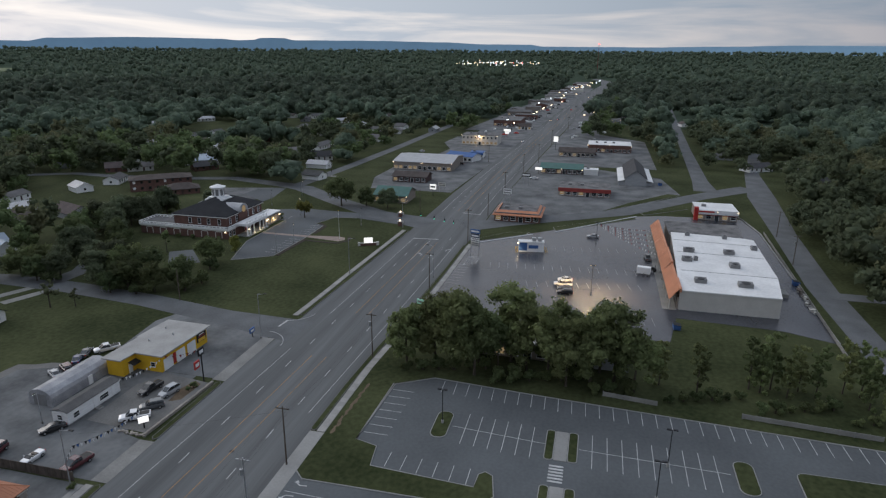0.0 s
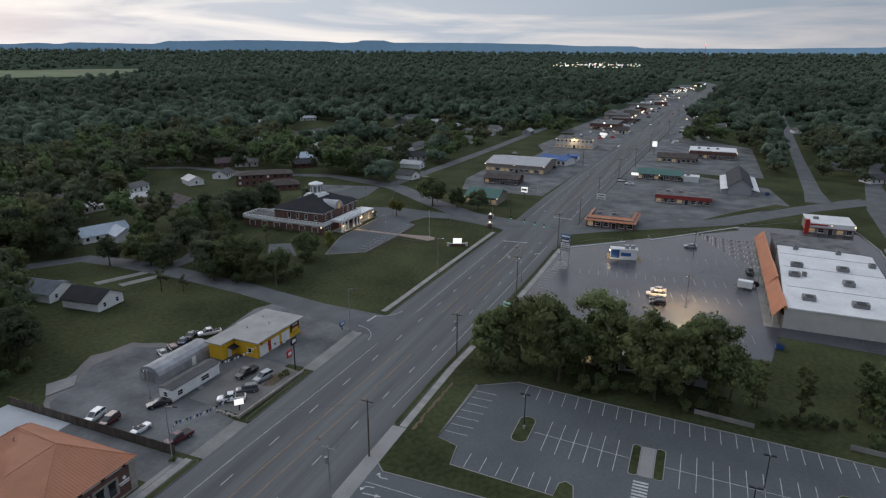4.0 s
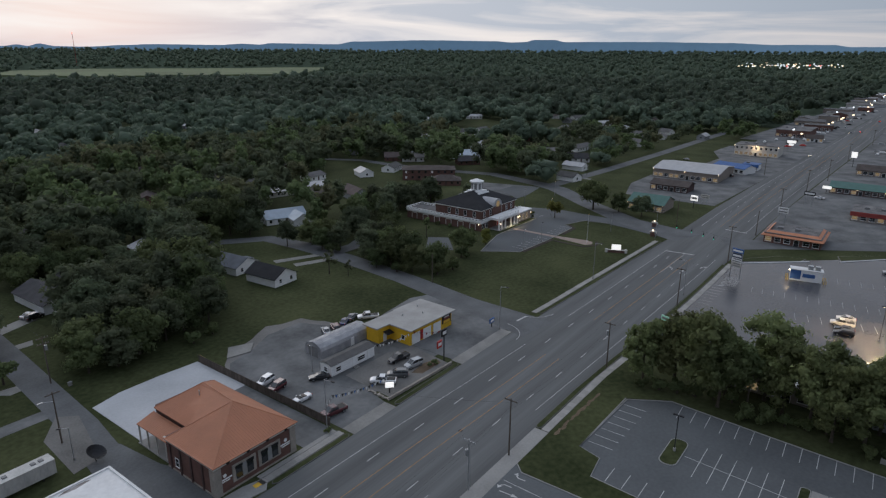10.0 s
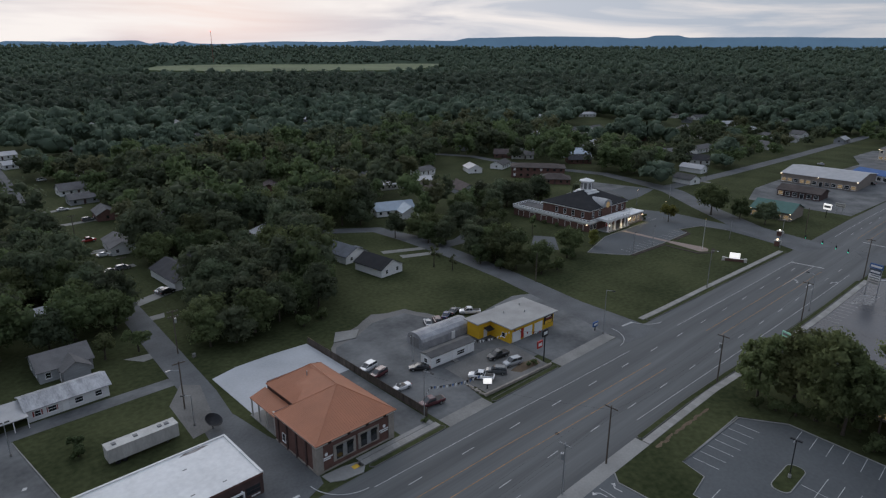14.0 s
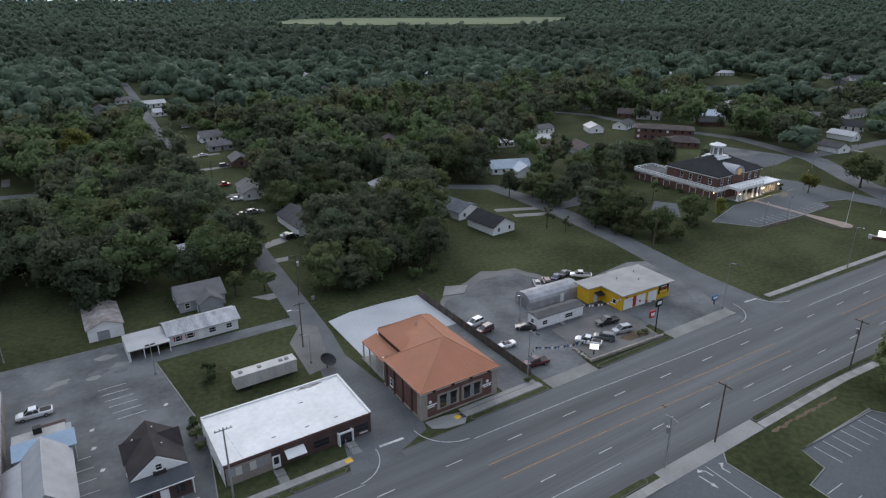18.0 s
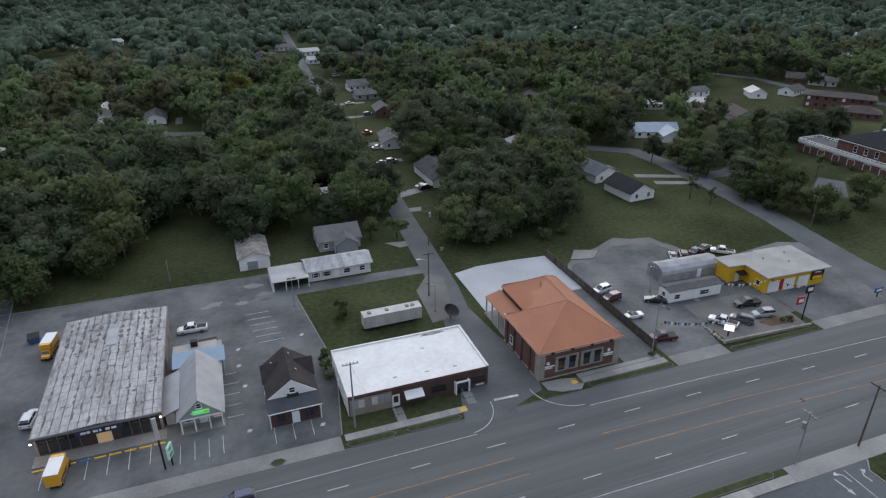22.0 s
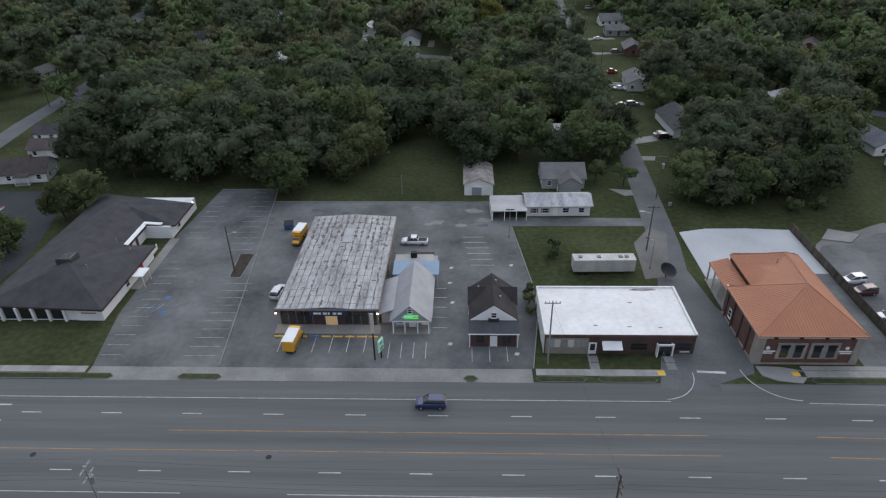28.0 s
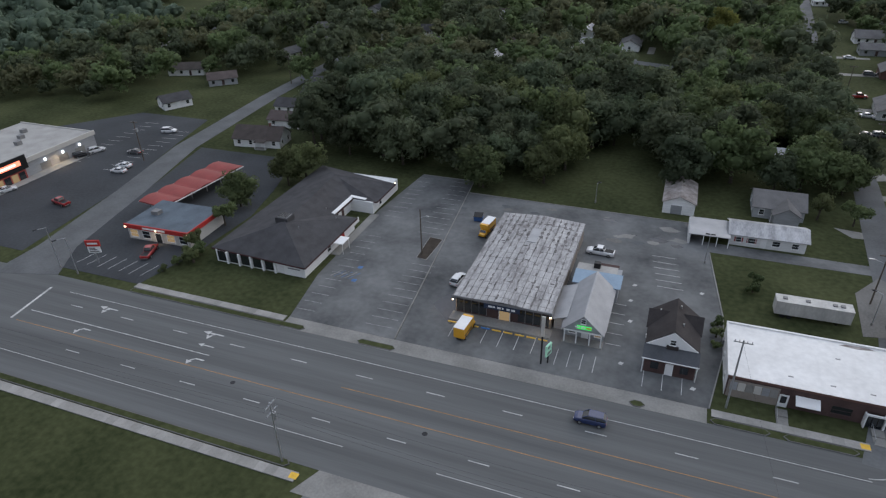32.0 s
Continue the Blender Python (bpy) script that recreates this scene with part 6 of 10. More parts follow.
# ---------------------------------------------------------------- the hall with the cupola
def colonial_hall():
    t = thing("colonial_hall", 268, 71, 0, 0, "two-storey brick hall with white balustrades, portico and cupola", "hall")
    foot = [(0, 0), (30, 0), (30, 25), (10, 25), (10, 38), (0, 38)]
    rim = [(-0.4, -0.4), (30.4, -0.4), (30.4, 25.4), (10.4, 25.4), (10.4, 38.4), (-0.4, 38.4)]
    part("wall", Solid().prism(foot, -0.1, 3.7), M_BRICK, t, "red brick ground floor")
    part("terrace", Solid().prism(rim, 3.4, 4.2), M_WHITE, t)
    part("terrace_floor", Solid().prism([(0.1, 0.1), (29.9, 0.1), (29.9, 24.9), (9.9, 24.9), (9.9, 37.9), (0.1, 37.9)], 4.2, 4.24), M_SHINGLE_GR, t, "grey gravelled terrace roof")
    rails = [((-0.3, -0.3), (5.2, -0.3)), ((-0.3, -0.3), (-0.3, 38.3)), ((-0.3, 38.3), (10.3, 38.3)), ((10.3, 25.3), (10.3, 38.3)), ((21, -0.3), (30.3, -0.3))]
    for (x0, y0), (x1, y1) in rails:
        r = part("balustrade", Solid().box(min(x0, x1) - 0.12, max(x0, x1) + 0.12, min(y0, y1) - 0.12, max(y0, y1) + 0.12, 4.62, 4.9), M_WHITE, t)
        n = int(max(abs(x1 - x0), abs(y1 - y0)) / 1.6)
        for i in range(n + 1):
            x, y = x0 + (x1 - x0) * i / n, y0 + (y1 - y0) * i / n
            part("baluster", box(x - 0.14, x + 0.14, y - 0.14, y + 0.14, 4.22, 4.62), M_WHITE, r)
    part("upper_wall", box(1.8, 28.2, 1.5, 24.0, 4.2, 8.2), M_BRICK, t)
    part("cornice", Solid().box(1.2, 28.8, 0.9, 24.6, 7.75, 8.3), M_WHITE, t)
    part("roof", hip_roof(27.0, 23.4, 8.3, 4.7, 0.35, 9), M_SHINGLE_BLACK, t, "near-black shingled hip roof", at=pose(15, 12.7, 0))
    c = part("cupola", Solid().box(11.9, 19.5, 9.1, 16.7, 10.4, 12.0).box(12.6, 18.8, 9.8, 16.0, 12.0, 12.7), M_WHITE, t, "white stepped square cupola")
    part("lantern", rod((15.7, 12.9, 12.7), (15.7, 12.9, 16.2), 2.5, 2.3, 8), M_WHITE, c)
    for i in range(8):
        a = i * math.pi / 4 + math.pi / 8
        part("louvre", box(-0.55, 0.55, -0.05, 0.05, 13.2, 15.7), M_GREY, c, at=pose(15.7 + 2.3 * math.cos(a), 12.9 + 2.3 * math.sin(a), 0, 0, 0, math.degrees(a) + 90))
    part("lantern_cornice", rod((15.7, 12.9, 16.2), (15.7, 12.9, 16.6), 3.1, 3.1, 8), M_WHITE, c)
    part("lantern_roof", rod((15.7, 12.9, 16.6), (15.7, 12.9, 17.5), 2.7, 0.4, 8), M_WHITE, c)
    part("finial", rod((15.7, 12.9, 17.4), (15.7, 12.9, 18.4), 0.08, n=6), M_DARKMETAL, c)
    # arched dormer over the portico
    prof = [(-3.2, 0)] + [(3.2 * math.cos(math.pi - math.pi * i / 10), 2.9 * math.sin(math.pi * i / 10)) for i in range(11)]
    s = Solid()
    k = 11
    ring = prof[1:]
    s.add([(13 + x, y, 8.2 + z) for y in (0.5, 9.0) for x, z in ring], [tuple(range(k)), tuple(range(k, 2 * k))[::-1]] + [(i, k + i, k + (i + 1) % k, (i + 1) % k) for i in range(k)])
    part("dormer", s, M_METAL_ROOF, t)
    part("fanlight", rod((13, 0.4, 9.0), (13, 0.52, 9.0), 1.3, n=14), M_GLASS_LIT, t)
    part("arch_wall", box(9.8, 16.2, 0.9, 1.5, 4.2, 8.2), M_BRICK, t)
    # portico
    p = part("portico", box(5.4, 20.6, -5.2, 0.0, 4.0, 4.9), M_WHITE, t, "white columned portico")
    for x in (5.9, 8.0, 10.8, 15.2, 18.0, 20.1):
        col = part("column", rod((x, -4.7, 0.15), (x, -4.7, 4.0), 0.36, 0.30, 10), M_WHITE, p)
        part("capital", box(x - 0.45, x + 0.45, -5.15, -4.25, 3.75, 4.0), M_WHITE, col)
        part("plinth", box(x - 0.45, x + 0.45, -5.15, -4.25, 0.0, 0.3), M_WHITE, col)
    for i in range(8):
        x = 5.6 + i * 2.1
        part("baluster", box(x - 0.14, x + 0.14, -5.1, -4.85, 4.9, 5.7), M_WHITE, p)
    part("balcony_rail", Solid().box(5.4, 20.6, -5.2, -4.8, 5.7, 5.9), M_WHITE, p)
    part("portico_floor", box(5.2, 20.8, -5.6, 0, -0.1, 0.16), M_CONC, t)
    part("annex_wall", box(21, 31.5, -4.6, 0.0, -0.1, 3.9), M_TAN, t)
    part("annex_roof", box(20.6, 32, -5.0, 0.2, 3.9, 4.3), M_WHITE, t)
    for x in (1.5, 4.0, 22.5, 25.2, 28.4):
        window(t, x, -0.02 if x < 20 else -4.62, 0.9, 1.4, 2.2, "-y", glass=M_GLASS_LIT if x > 20 else None)
    for x in (4.5, 9.0, 17.0, 21.5, 25.5):
        window(t, x, 1.48, 5.0, 1.2, 2.0, "-y")
    door(t, 13, -0.02, 0.1, 2.4, 2.8, "-y", M_RED)
    for y in (4.5, 9, 13, 17):
        window(t, 1.78, y, 5.0, 1.2, 2.0, "-x")
    for y in (4, 10, 16, 22, 28, 34):
        a = part("blind_arch", Solid().box(-0.08, 0.0, y - 1.5, y - 1.2, 0.3, 2.6).box(-0.08, 0.0, y + 1.2, y + 1.5, 0.3, 2.6).box(-0.08, 0, y - 1.2, y + 1.2, 2.6, 2.9), M_CREAM, t)
    part("plinth_band", Solid().box(-0.12, 0, 0, 38, 2.95, 3.35).box(0, 5.3, -0.12, 0, 2.95, 3.35), M_CREAM, t)
    for x, y in ((6.2, -5.3), (19.9, -5.3), (21.5, -5.0), (31, -5.0), (-0.2, 1)):
        part("wall_lamp", box(x - 0.15, x + 0.15, y - 0.15, y + 0.15, 2.6, 2.95), M_LAMP, t)


colonial_hall()


def lawn_sign():
    t = thing("lawn_sign", 274.8, 17.6, 0, -65, "lit white sign board on a low brick wall", "sign")
    part("base_wall", Solid().box(-3.6, 3.6, -0.3, 0.3, 0, 0.9), M_BRICK, t)
    part("coping", box(-3.7, 3.7, -0.36, 0.36, 0.9, 1.05), M_CREAM, t)
    part("panel", box(-1.6, 1.6, -0.2, 0.2, 1.05, 2.9), M_SIGN_LIT, t, "glowing white sign panel")
    for x in (-3.4, 3.4):
        part("pier", box(x - 0.45, x + 0.45, -0.45, 0.45, 0, 1.25), M_CREAM, t)


lawn_sign()


# ---------------------------------------------------------------- the store with the orange mansard
def big_store():
    t = thing("discount_store", 239.4, -87, 0, 0, "long white-roofed store with an orange mansard front", "store")
    h = 5.6
    poly = [(0, 0), (0, -26), (17, -28.8), (58, -30.4), (59.5, -27.5), (62, -3.3)]
    part("wall", Solid().prism(poly, -0.1, h), M_CREAM, t, "off-white block walls")
    big = [(x * 1.003 - 0.2, y * 1.004 + 0.15) for x, y in poly]
    rf = part("roof", Solid().prism(big, h, h + 0.35), M_WHITE_ROOF, t, "bright white membrane roof")
    for a, b in (((17, -28.6), (18, -2)), ((36, -29.6), (37.5, -3)), ((50, -30), (52, -3))):
        part("roof_seam", ribbon([a, b], 0.12, h + 0.3, h + 0.40), M_GREY, rf)
    for x, y, w, d in ((38.6, -6.6, 2.0, 3.4), (28.2, -4.9, 2.2, 3.0), (38.8, -19, 2.4, 3.2), (24.9, -18.3, 3.0, 2.8), (8.2, -6.3, 2.4, 3.2), (7.4, -18.1, 2.4, 3.8), (57.5, -20.7, 1.8, 1.4), (46, -28, 2.0, 1.8), (58.6, -8.4, 1.5, 1.5), (29.2, -7.6, 1.4, 1.2)):
        u = part("roof_unit", box(x - w / 2, x + w / 2, y - d / 2, y + d / 2, h + 0.35, h + 1.55), M_GREY, rf, "grey rooftop air unit")
        part("fan_grille", rod((x - w / 5, y, h + 1.55), (x - w / 5, y, h + 1.64), d * 0.32, n=12), M_DARKMETAL, u)
    part("side_wing", Solid().prism([(62, -3), (82, -3), (82, -29), (59.6, -28)], -0.1, h - 1.0), M_TAN, t)
    part("wing_roof", Solid().prism([(61.8, -2.8), (82.4, -2.6), (82.4, -29.4), (59.8, -28.2)], h - 1.0, h - 0.7), M_OLD_ROOF, t, "dirty dark gravel roof")
    # mansard canopy in stepped bays
    f = part("shop_front", box(0.4, 80, 0.0, 0.5, 0, 3.6), M_TAN, t)
    for i in range(20):
        x = 2.5 + i * 3.9
        part("pane", box(x - 1.6, x + 1.6, 0.5, 0.58, 0.4, 2.8), M_GLASS_LIT if i % 7 == 3 else M_GLASS, f)
    for x0, x1, up in ((-0.5, 9, 0.9), (9, 24, 0.3), (24, 40, 0.9), (40, 56, 0.3), (56, 80, 0.2)):
        m = part("mansard", Solid().slab([(x0, 2.7, 3.2), (x0, 0.2, h + up), (x1, 0.2, h + up), (x1, 2.7, 3.2)], 0.2).box(x0, x1, -0.4, 0.2, h - 0.2, h + up), M_ORANGE_TILE, t, "orange tiled mansard canopy")
        for i in range(int((x1 - x0) / 1.5)):
            part("batten", rod((x0 + 0.7 + i * 1.5, 2.72, 3.24), (x0 + 0.7 + i * 1.5, 0.22, h + up + 0.04), 0.06, n=4), M_ORANGE_TILE, m)
    for i in range(11):
        part("post", box(0.2 + i * 7.9, 0.5 + i * 7.9, 2.3, 2.55, 0, 3.3), M_CREAM, t)
    part("walkway", box(-0.5, 80, 0.4, 4.2, -0.05, 0.15), M_CONC_OLD, t)
    part("loading_dock", box(17.2, 22, -32.5, -29, 0, 1.2), M_CONC_OLD, t)


M_OLD_ROOF = mat("dirty_gravel_roof", (0.10, 0.10, 0.105), 0.95, 0.5, 0.25, 2.0, 0.3, stain=(0.16, 0.155, 0.15))
big_store()


def simple_shop(name, x, y, rz, w, d, h, walls, roofm, label, flat=True, rise=1.6, band=None, lit=0.12, category="shop", panes=True, lamps=False):
    """A shop: front to -y, with its windows, door, fascia and roof."""
    t = thing(name, x, y, 0, rz, label, category)
    part("wall", box(-w / 2, w / 2, -d / 2, d / 2, -0.1, h) if flat else gable_wall(w, d, h, rise), walls, t)
    if flat:
        r = part("roof", box(-w / 2 - 0.15, w / 2 + 0.15, -d / 2 - 0.15, d / 2 + 0.15, h, h + 0.3), roofm, t)
        for i in range(max(1, int(w / 9))):
            part("roof_unit", box(-w / 3 + i * 6, -w / 3 + i * 6 + 1.8, -1, 0.6, h + 0.3, h + 1.2), M_GREY, r)
    else:
        part("roof", gable_roof(w, d, h, rise, 0.6), roofm, t)
    if band:
        part("fascia", box(-w / 2 - 0.3, w / 2 + 0.3, -d / 2 - 0.5, -d / 2 - 0.15, h - 1.5, h + 0.35), band, t)
    if panes:
        n = max(2, int(w / 3))
        for i in range(n):
            px = -w / 2 + (i + 0.5) * w / n
            if i == n // 2:
                door(t, px, -d / 2 - 0.01, 0, 1.6, 2.3, "-y", M_GLASS, False)
            else:
                window(t, px, -d / 2 - 0.01, 0.7, min(2.0, w / n - 0.6), 1.7, "-y", glass=M_GLASS_LIT if (i * 0.37) % 1 < lit else None)
    if lamps:
        for px in (-w / 2, 0, w / 2):
            part("wall_lamp", box(px - 0.16, px + 0.16, -d / 2 - 0.6, -d / 2 - 0.35, h - 0.42, h - 0.12), M_LAMP, t)
    return t


# south of the highway
simple_shop("restaurant", 331, -31, 270, 19, 17, 3.6, M_BRICK, M_OLD_ROOF, "low brick restaurant with an orange mansard roof edge")
t = bpy.data.objects["restaurant"]
part("mansard", Solid().slab([(-10.4, -9.6, 3.0), (10.4, -9.6, 3.0), (8.2, -6.6, 4.6), (-8.2, -6.6, 4.6)], 0.2).slab([(10.4, -9.6, 3.0), (10.4, 9.6, 3.0), (8.2, 6.6, 4.6), (8.2, -6.6, 4.6)], 0.2).slab([(-10.4, 9.6, 3.0), (-10.4, -9.6, 3.0), (-8.2, -6.6, 4.6), (-8.2, 6.6, 4.6)], 0.2), M_ORANGE_TILE, t, "orange mansard roof edge")
simple_shop("red_roofed_shop", 389, -57, 270, 25, 17, 3.8, M_TAN, M_OLD_ROOF, "brown shop with a red mansard fascia and flat roof", band=M_REDROOF)
simple_shop("green_roofed_shop", 447, -42, 270, 24, 14, 3.2, M_BRICK_DK, M_TEAL, "low brick shop with a green roof and white gable", False, 2.0, lamps=True)
simple_shop("pale_annex", 444, -59, 270, 8, 7, 3.0, M_SIDING, M_WHITE_ROOF, "small white annex with a pale flat roof", panes=False)
simple_shop("tan_roadside_shop", 514, -48, 270, 24, 13, 3.4, M_TAN, M_SHINGLE_BR, "tan roadside shop with a dark hipped roof", False, 2.2)
simple_shop("white_topped_shop", 545, -70, 270, 30, 22, 5.2, M_BRICK, M_WHITE_ROOF, "brown brick shop with a white roof parapet", lamps=True)
w_ = simple_shop("grey_gabled_hall", 437, -83, 0, 44, 11, 4.2, M_SIDING_GR, M_SHINGLE_DK, "grey meeting hall with a steep dark roof", False, 4.2, panes=False)
for sy in (-1, 1):
    part("side_aisle", Solid().slab([(-21, sy * 9.2, 2.2), (21, sy * 9.2, 2.2), (21, sy * 5.6, 3.0), (-21, sy * 5.6, 3.0)][::sy * -1], 0.2), M_WHITE_ROOF, w_)
    part("aisle_wall", box(-20.6, 20.6, min(sy * 5.51, sy * 9), max(sy * 5.51, sy * 9), -0.1, 2.0), M_SIDING_GR, w_)
ff = simple_shop("fast_food_shop", 355, -113.5, 270, 16.5, 15, 4.2, M_TAN, M_WHITE_ROOF, "tan fast food shop with a red and white sign band", band=M_WHITE, lamps=True)
part("sign_band", box(-8.4, 0, -8.15, -8.0, 3.4, 4.4), M_WHITE, ff)
part("red_sign", box(-7.4, -1.2, -8.25, -8.15, 3.6, 4.2), M_RED, ff)
part("red_stripe", box(-8.3, 8.3, -7.66, -7.55, 2.2, 2.45), M_REDROOF, ff)
part("tower", box(-9.2, -7.6, -8.4, -6.4, 0, 5.6), M_RED, ff)
simple_shop("strip_shop", 204, -48, 270, 32, 10, 3.8, M_TAN, M_WHITE_ROOF, "white-roofed shop half hidden behind the tree belt")
simple_shop("metal_storeroom", 202, -68.5, 270, 7.5, 8, 3.9, M_SIDING_GR, M_WHITE_ROOF, "small grey metal storeroom behind the trees", panes=False, lamps=False)
# north of the highway
simple_shop("long_market", 446, 40, 270, 36, 34, 4.8, M_TAN, M_METAL_ROOF, "long tan market with a pale metal roof and lit corner", False, 2.2, lamps=True, lit=0.5)
simple_shop("brown_bank", 398, 37, 270, 19, 12, 3.2, M_BRICK_DK, M_SHINGLE_BR, "small brown shop with a shallow hip roof", False, 1.8)
tb = simple_shop("green_roofed_bank", 350, 31.5, 270, 16, 15, 3.6, M_TAN, M_TEAL, "small bank with a green metal roof and lit porch", False, 2.8, lamps=True, lit=0.5)
simple_shop("blue_roofed_shop", 474, 24, 250, 20, 12, 3.4, M_SIDING, M_BLUE_ROOF, "white shop with a blue metal roof", False, 1.8)
simple_shop("blue_kiosk", 489, 17.5, 270, 9, 9, 3.4, M_SIDING, M_BLUE_ROOF, "white kiosk with a blue flat roof", band=M_BLUE_ROOF)
ts = simple_shop("two_storey_motel", 556, 27, 270, 28, 18, 7.2, M_CREAM, M_OLD_ROOF, "two-storey cream motel with lit ground floor", lamps=True, lit=1.0)
for i in range(9):
    window(ts, -12.4 + i * 3.1, -9.02, 4.6, 1.4, 1.5, "-y")
simple_shop("brick_hall", 700, 25, 270, 26, 40, 5.6, M_BRICK, M_OLD_ROOF, "red brick hall with flat dark roof")
simple_shop("white_cottage_shop", 660, 6, 280, 12, 9, 3.0, M_SIDING, M_SHINGLE_BR, "white cottage shop with a brown roof", False, 2.4)
rs = random.Random(21)
for i in range(46):
    x = 740 + i * 17.5 + rs.uniform(-5, 5)
    side = 1 if i % 2 else -1
    yy = road_y(x) + side * rs.uniform(30, 62)
    flat = rs.random() < 0.65
    simple_shop("roadside_shop", x, yy, 270 if rs.random() < 0.7 else 0, rs.uniform(14, 30), rs.uniform(12, 20), rs.uniform(3.4, 5), rs.choice((M_TAN, M_BRICK, M_SIDING, M_CREAM, M_SIDING_GR)), rs.choice((M_WHITE_ROOF, M_OLD_ROOF, M_METAL_ROOF, M_SHINGLE_GR)),
                "roadside shop on the far highway strip", flat, 1.8, panes=i < 10, lamps=i % 2 == 0)


# ---------------------------------------------------------------- drive-in and strip to the west
def drive_in():
    t = thing("drive_in_canopy", -48, 54, 0, -6, "long wavy red canopy over drive-in parking bays", "canopy")
    s, n = Solid(), 48
    L, W = 27.0, 8.6
    zz = [3.3 + 0.45 * abs(math.sin(math.pi * 5 * i / n)) for i in range(n + 1)]
    for i in range(n):
        y0, y1 = -L / 2 + L * i / n, -L / 2 + L * (i + 1) / n
        s.slab([(-W / 2, y0, zz[i]), (W / 2, y0, zz[i]), (W / 2, y1, zz[i + 1]), (-W / 2, y1, zz[i + 1])], 0.25)
    c = part("roof", s, M_REDROOF, t, "wavy faded red metal roof")
    part("edge_trim", Solid().box(-W / 2 - 0.06, -W / 2, -L / 2, L / 2, 3.05, 3.35).box(W / 2, W / 2 + 0.06, -L / 2, L / 2, 3.05, 3.35), M_WHITE, c)
    for i in range(6):
        y = -L / 2 + 0.8 + i * (L - 1.6) / 5
        for x in (-1.2, 1.2):
            part("post", box(x - 0.12, x + 0.12, y - 0.12, y + 0.12, 0, 3.1), M_STEEL, t)
    for i in range(5):
        y = -L / 2 + 3.2 + i * (L - 6.4) / 4
        part("menu_board", box(-0.2, 0.2, y - 0.5, y + 0.5, 0.9, 2.2), M_WHITE, t)
    k = simple_shop("drive_in_kitchen", -39, 36.5, 2, 16.5, 12, 3.5, M_CREAM, M_SLATE, "drive-in kitchen with blue-grey roof and red fascia", lit=0.2, lamps=True)
    part("fascia", Solid().box(-8.6, 8.6, -6.5, -6.2, 2.9, 3.9).box(8.3, 8.6, -6.2, 6.2, 2.9, 3.9), M_RED, k, "red fascia band")
    part("lettering_bar", box(-3.5, 2.5, -6.56, -6.5, 3.2, 3.6), M_WHITE, k)
    p = thing("roadside_sign", -45.4, 19.5, 0, 20, "red and white drive-in sign on a post", "sign")
    part("post", rod((0, 0, 0), (0, 0, 4.0), 0.14, n=8), M_STEEL, p)
    part("panel", box(-1.5, 1.5, -0.15, 0.15, 4.0, 5.4), M_RED, p, "red sign panel")
    part("message_board", box(-1.3, 1.3, -0.12, 0.12, 2.5, 3.9), M_WHITE, p)
    for i in range(3):
        part("lettering_bar", box(-1.0, 1.0 - 0.3 * i, -0.15, -0.12, 2.75 + 0.38 * i, 2.92 + 0.38 * i), M_BLACK, p)
    part("lettering_bar", box(-1.1, 1.1, -0.19, -0.15, 4.5, 4.9), M_WHITE, p)


M_SLATE = mat("blue_grey_roof", (0.10, 0.125, 0.15), 0.8, 0.3, 0.3, 3.0, 0.1)
drive_in()
sm = thing("strip_mall", -116, 52, 0, 90, "low grey shopping strip with a lit red sign front", "shop")
part("wall", box(-28, 21, -15, 15, -0.1, 4.4), M_SIDING_GR, sm)
smr = part("roof", box(-28.2, 21.2, -15.2, 15.2, 4.4, 4.7), M_FLAT_PALE, sm)
part("parapet", Solid().box(-28.3, 21.3, -15.35, -15.0, 4.0, 5.3).box(21.0, 21.3, -15.0, 15.2, 4.4, 5.0), M_CREAM, sm)
for i in range(9):
    part("roof_unit", box(-20 + i * 4.2, -18.4 + i * 4.2, -3 + (i % 3) * 4, -1.6 + (i % 3) * 4, 4.7, 5.8), M_GREY, smr)
part("sign_front", box(-16, -2.5, -15.7, -15.35, 2.8, 6.6), M_BLACK, sm)
part("lit_sign", box(-13.5, -4.5, -15.8, -15.7, 4.2, 5.5), M_SIGN_RED, sm, "glowing red sign")
part("sign_stripe", box(-12.0, -6.0, -15.86, -15.8, 4.6, 5.1), M_SIGN_LIT, sm)
ent = part("entrance", box(-15, -3.5, -15.5, -15.0, 0, 2.6), M_REDROOF, sm)
for i in range(5):
    part("pane", box(-14.6 + i * 2.2, -12.8 + i * 2.2, -15.56, -15.5, 0.2, 2.3), M_GLASS_LIT if i % 2 else M_GLASS, ent)
for x in (3, 9, 15):
    part("wall_lamp", box(x - 0.3, x + 0.3, -15.45, -15.35, 2.6, 3.3), M_LAMP_COOL, sm)
    part("wall_panel", box(x - 1.6, x + 1.6, -15.12, -15.0, 0.3, 2.2), M_CONC_OLD, sm)
part("walkway", box(-28, 21, -18.5, -15.2, -0.05, 0.16), M_CONC, sm)
# ---------------------------------------------------------------- houses of the neighbourhood
HOUSE_SPOTS = []
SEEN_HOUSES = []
_rh = random.Random(11)
_WALLS = (M_SIDING, M_SIDING, M_SIDING, M_SIDING_GR, M_CREAM, M_BRICK)
_ROOFS = (M_SHINGLE_GR, M_SHINGLE_GR, M_SHINGLE_BR, M_SHINGLE_DK, M_METAL_ROOF)
_WORD = {"white_siding": "white-sided", "grey_siding": "grey-sided", "cream_wall_panel": "cream", "red_brick": "red brick", "tan_wall": "tan"}
M_SHINGLE_SLATE = mat("slate_shingles", (0.115, 0.125, 0.14), 0.95, 0.25, 0.4, 5.0, 0.4)
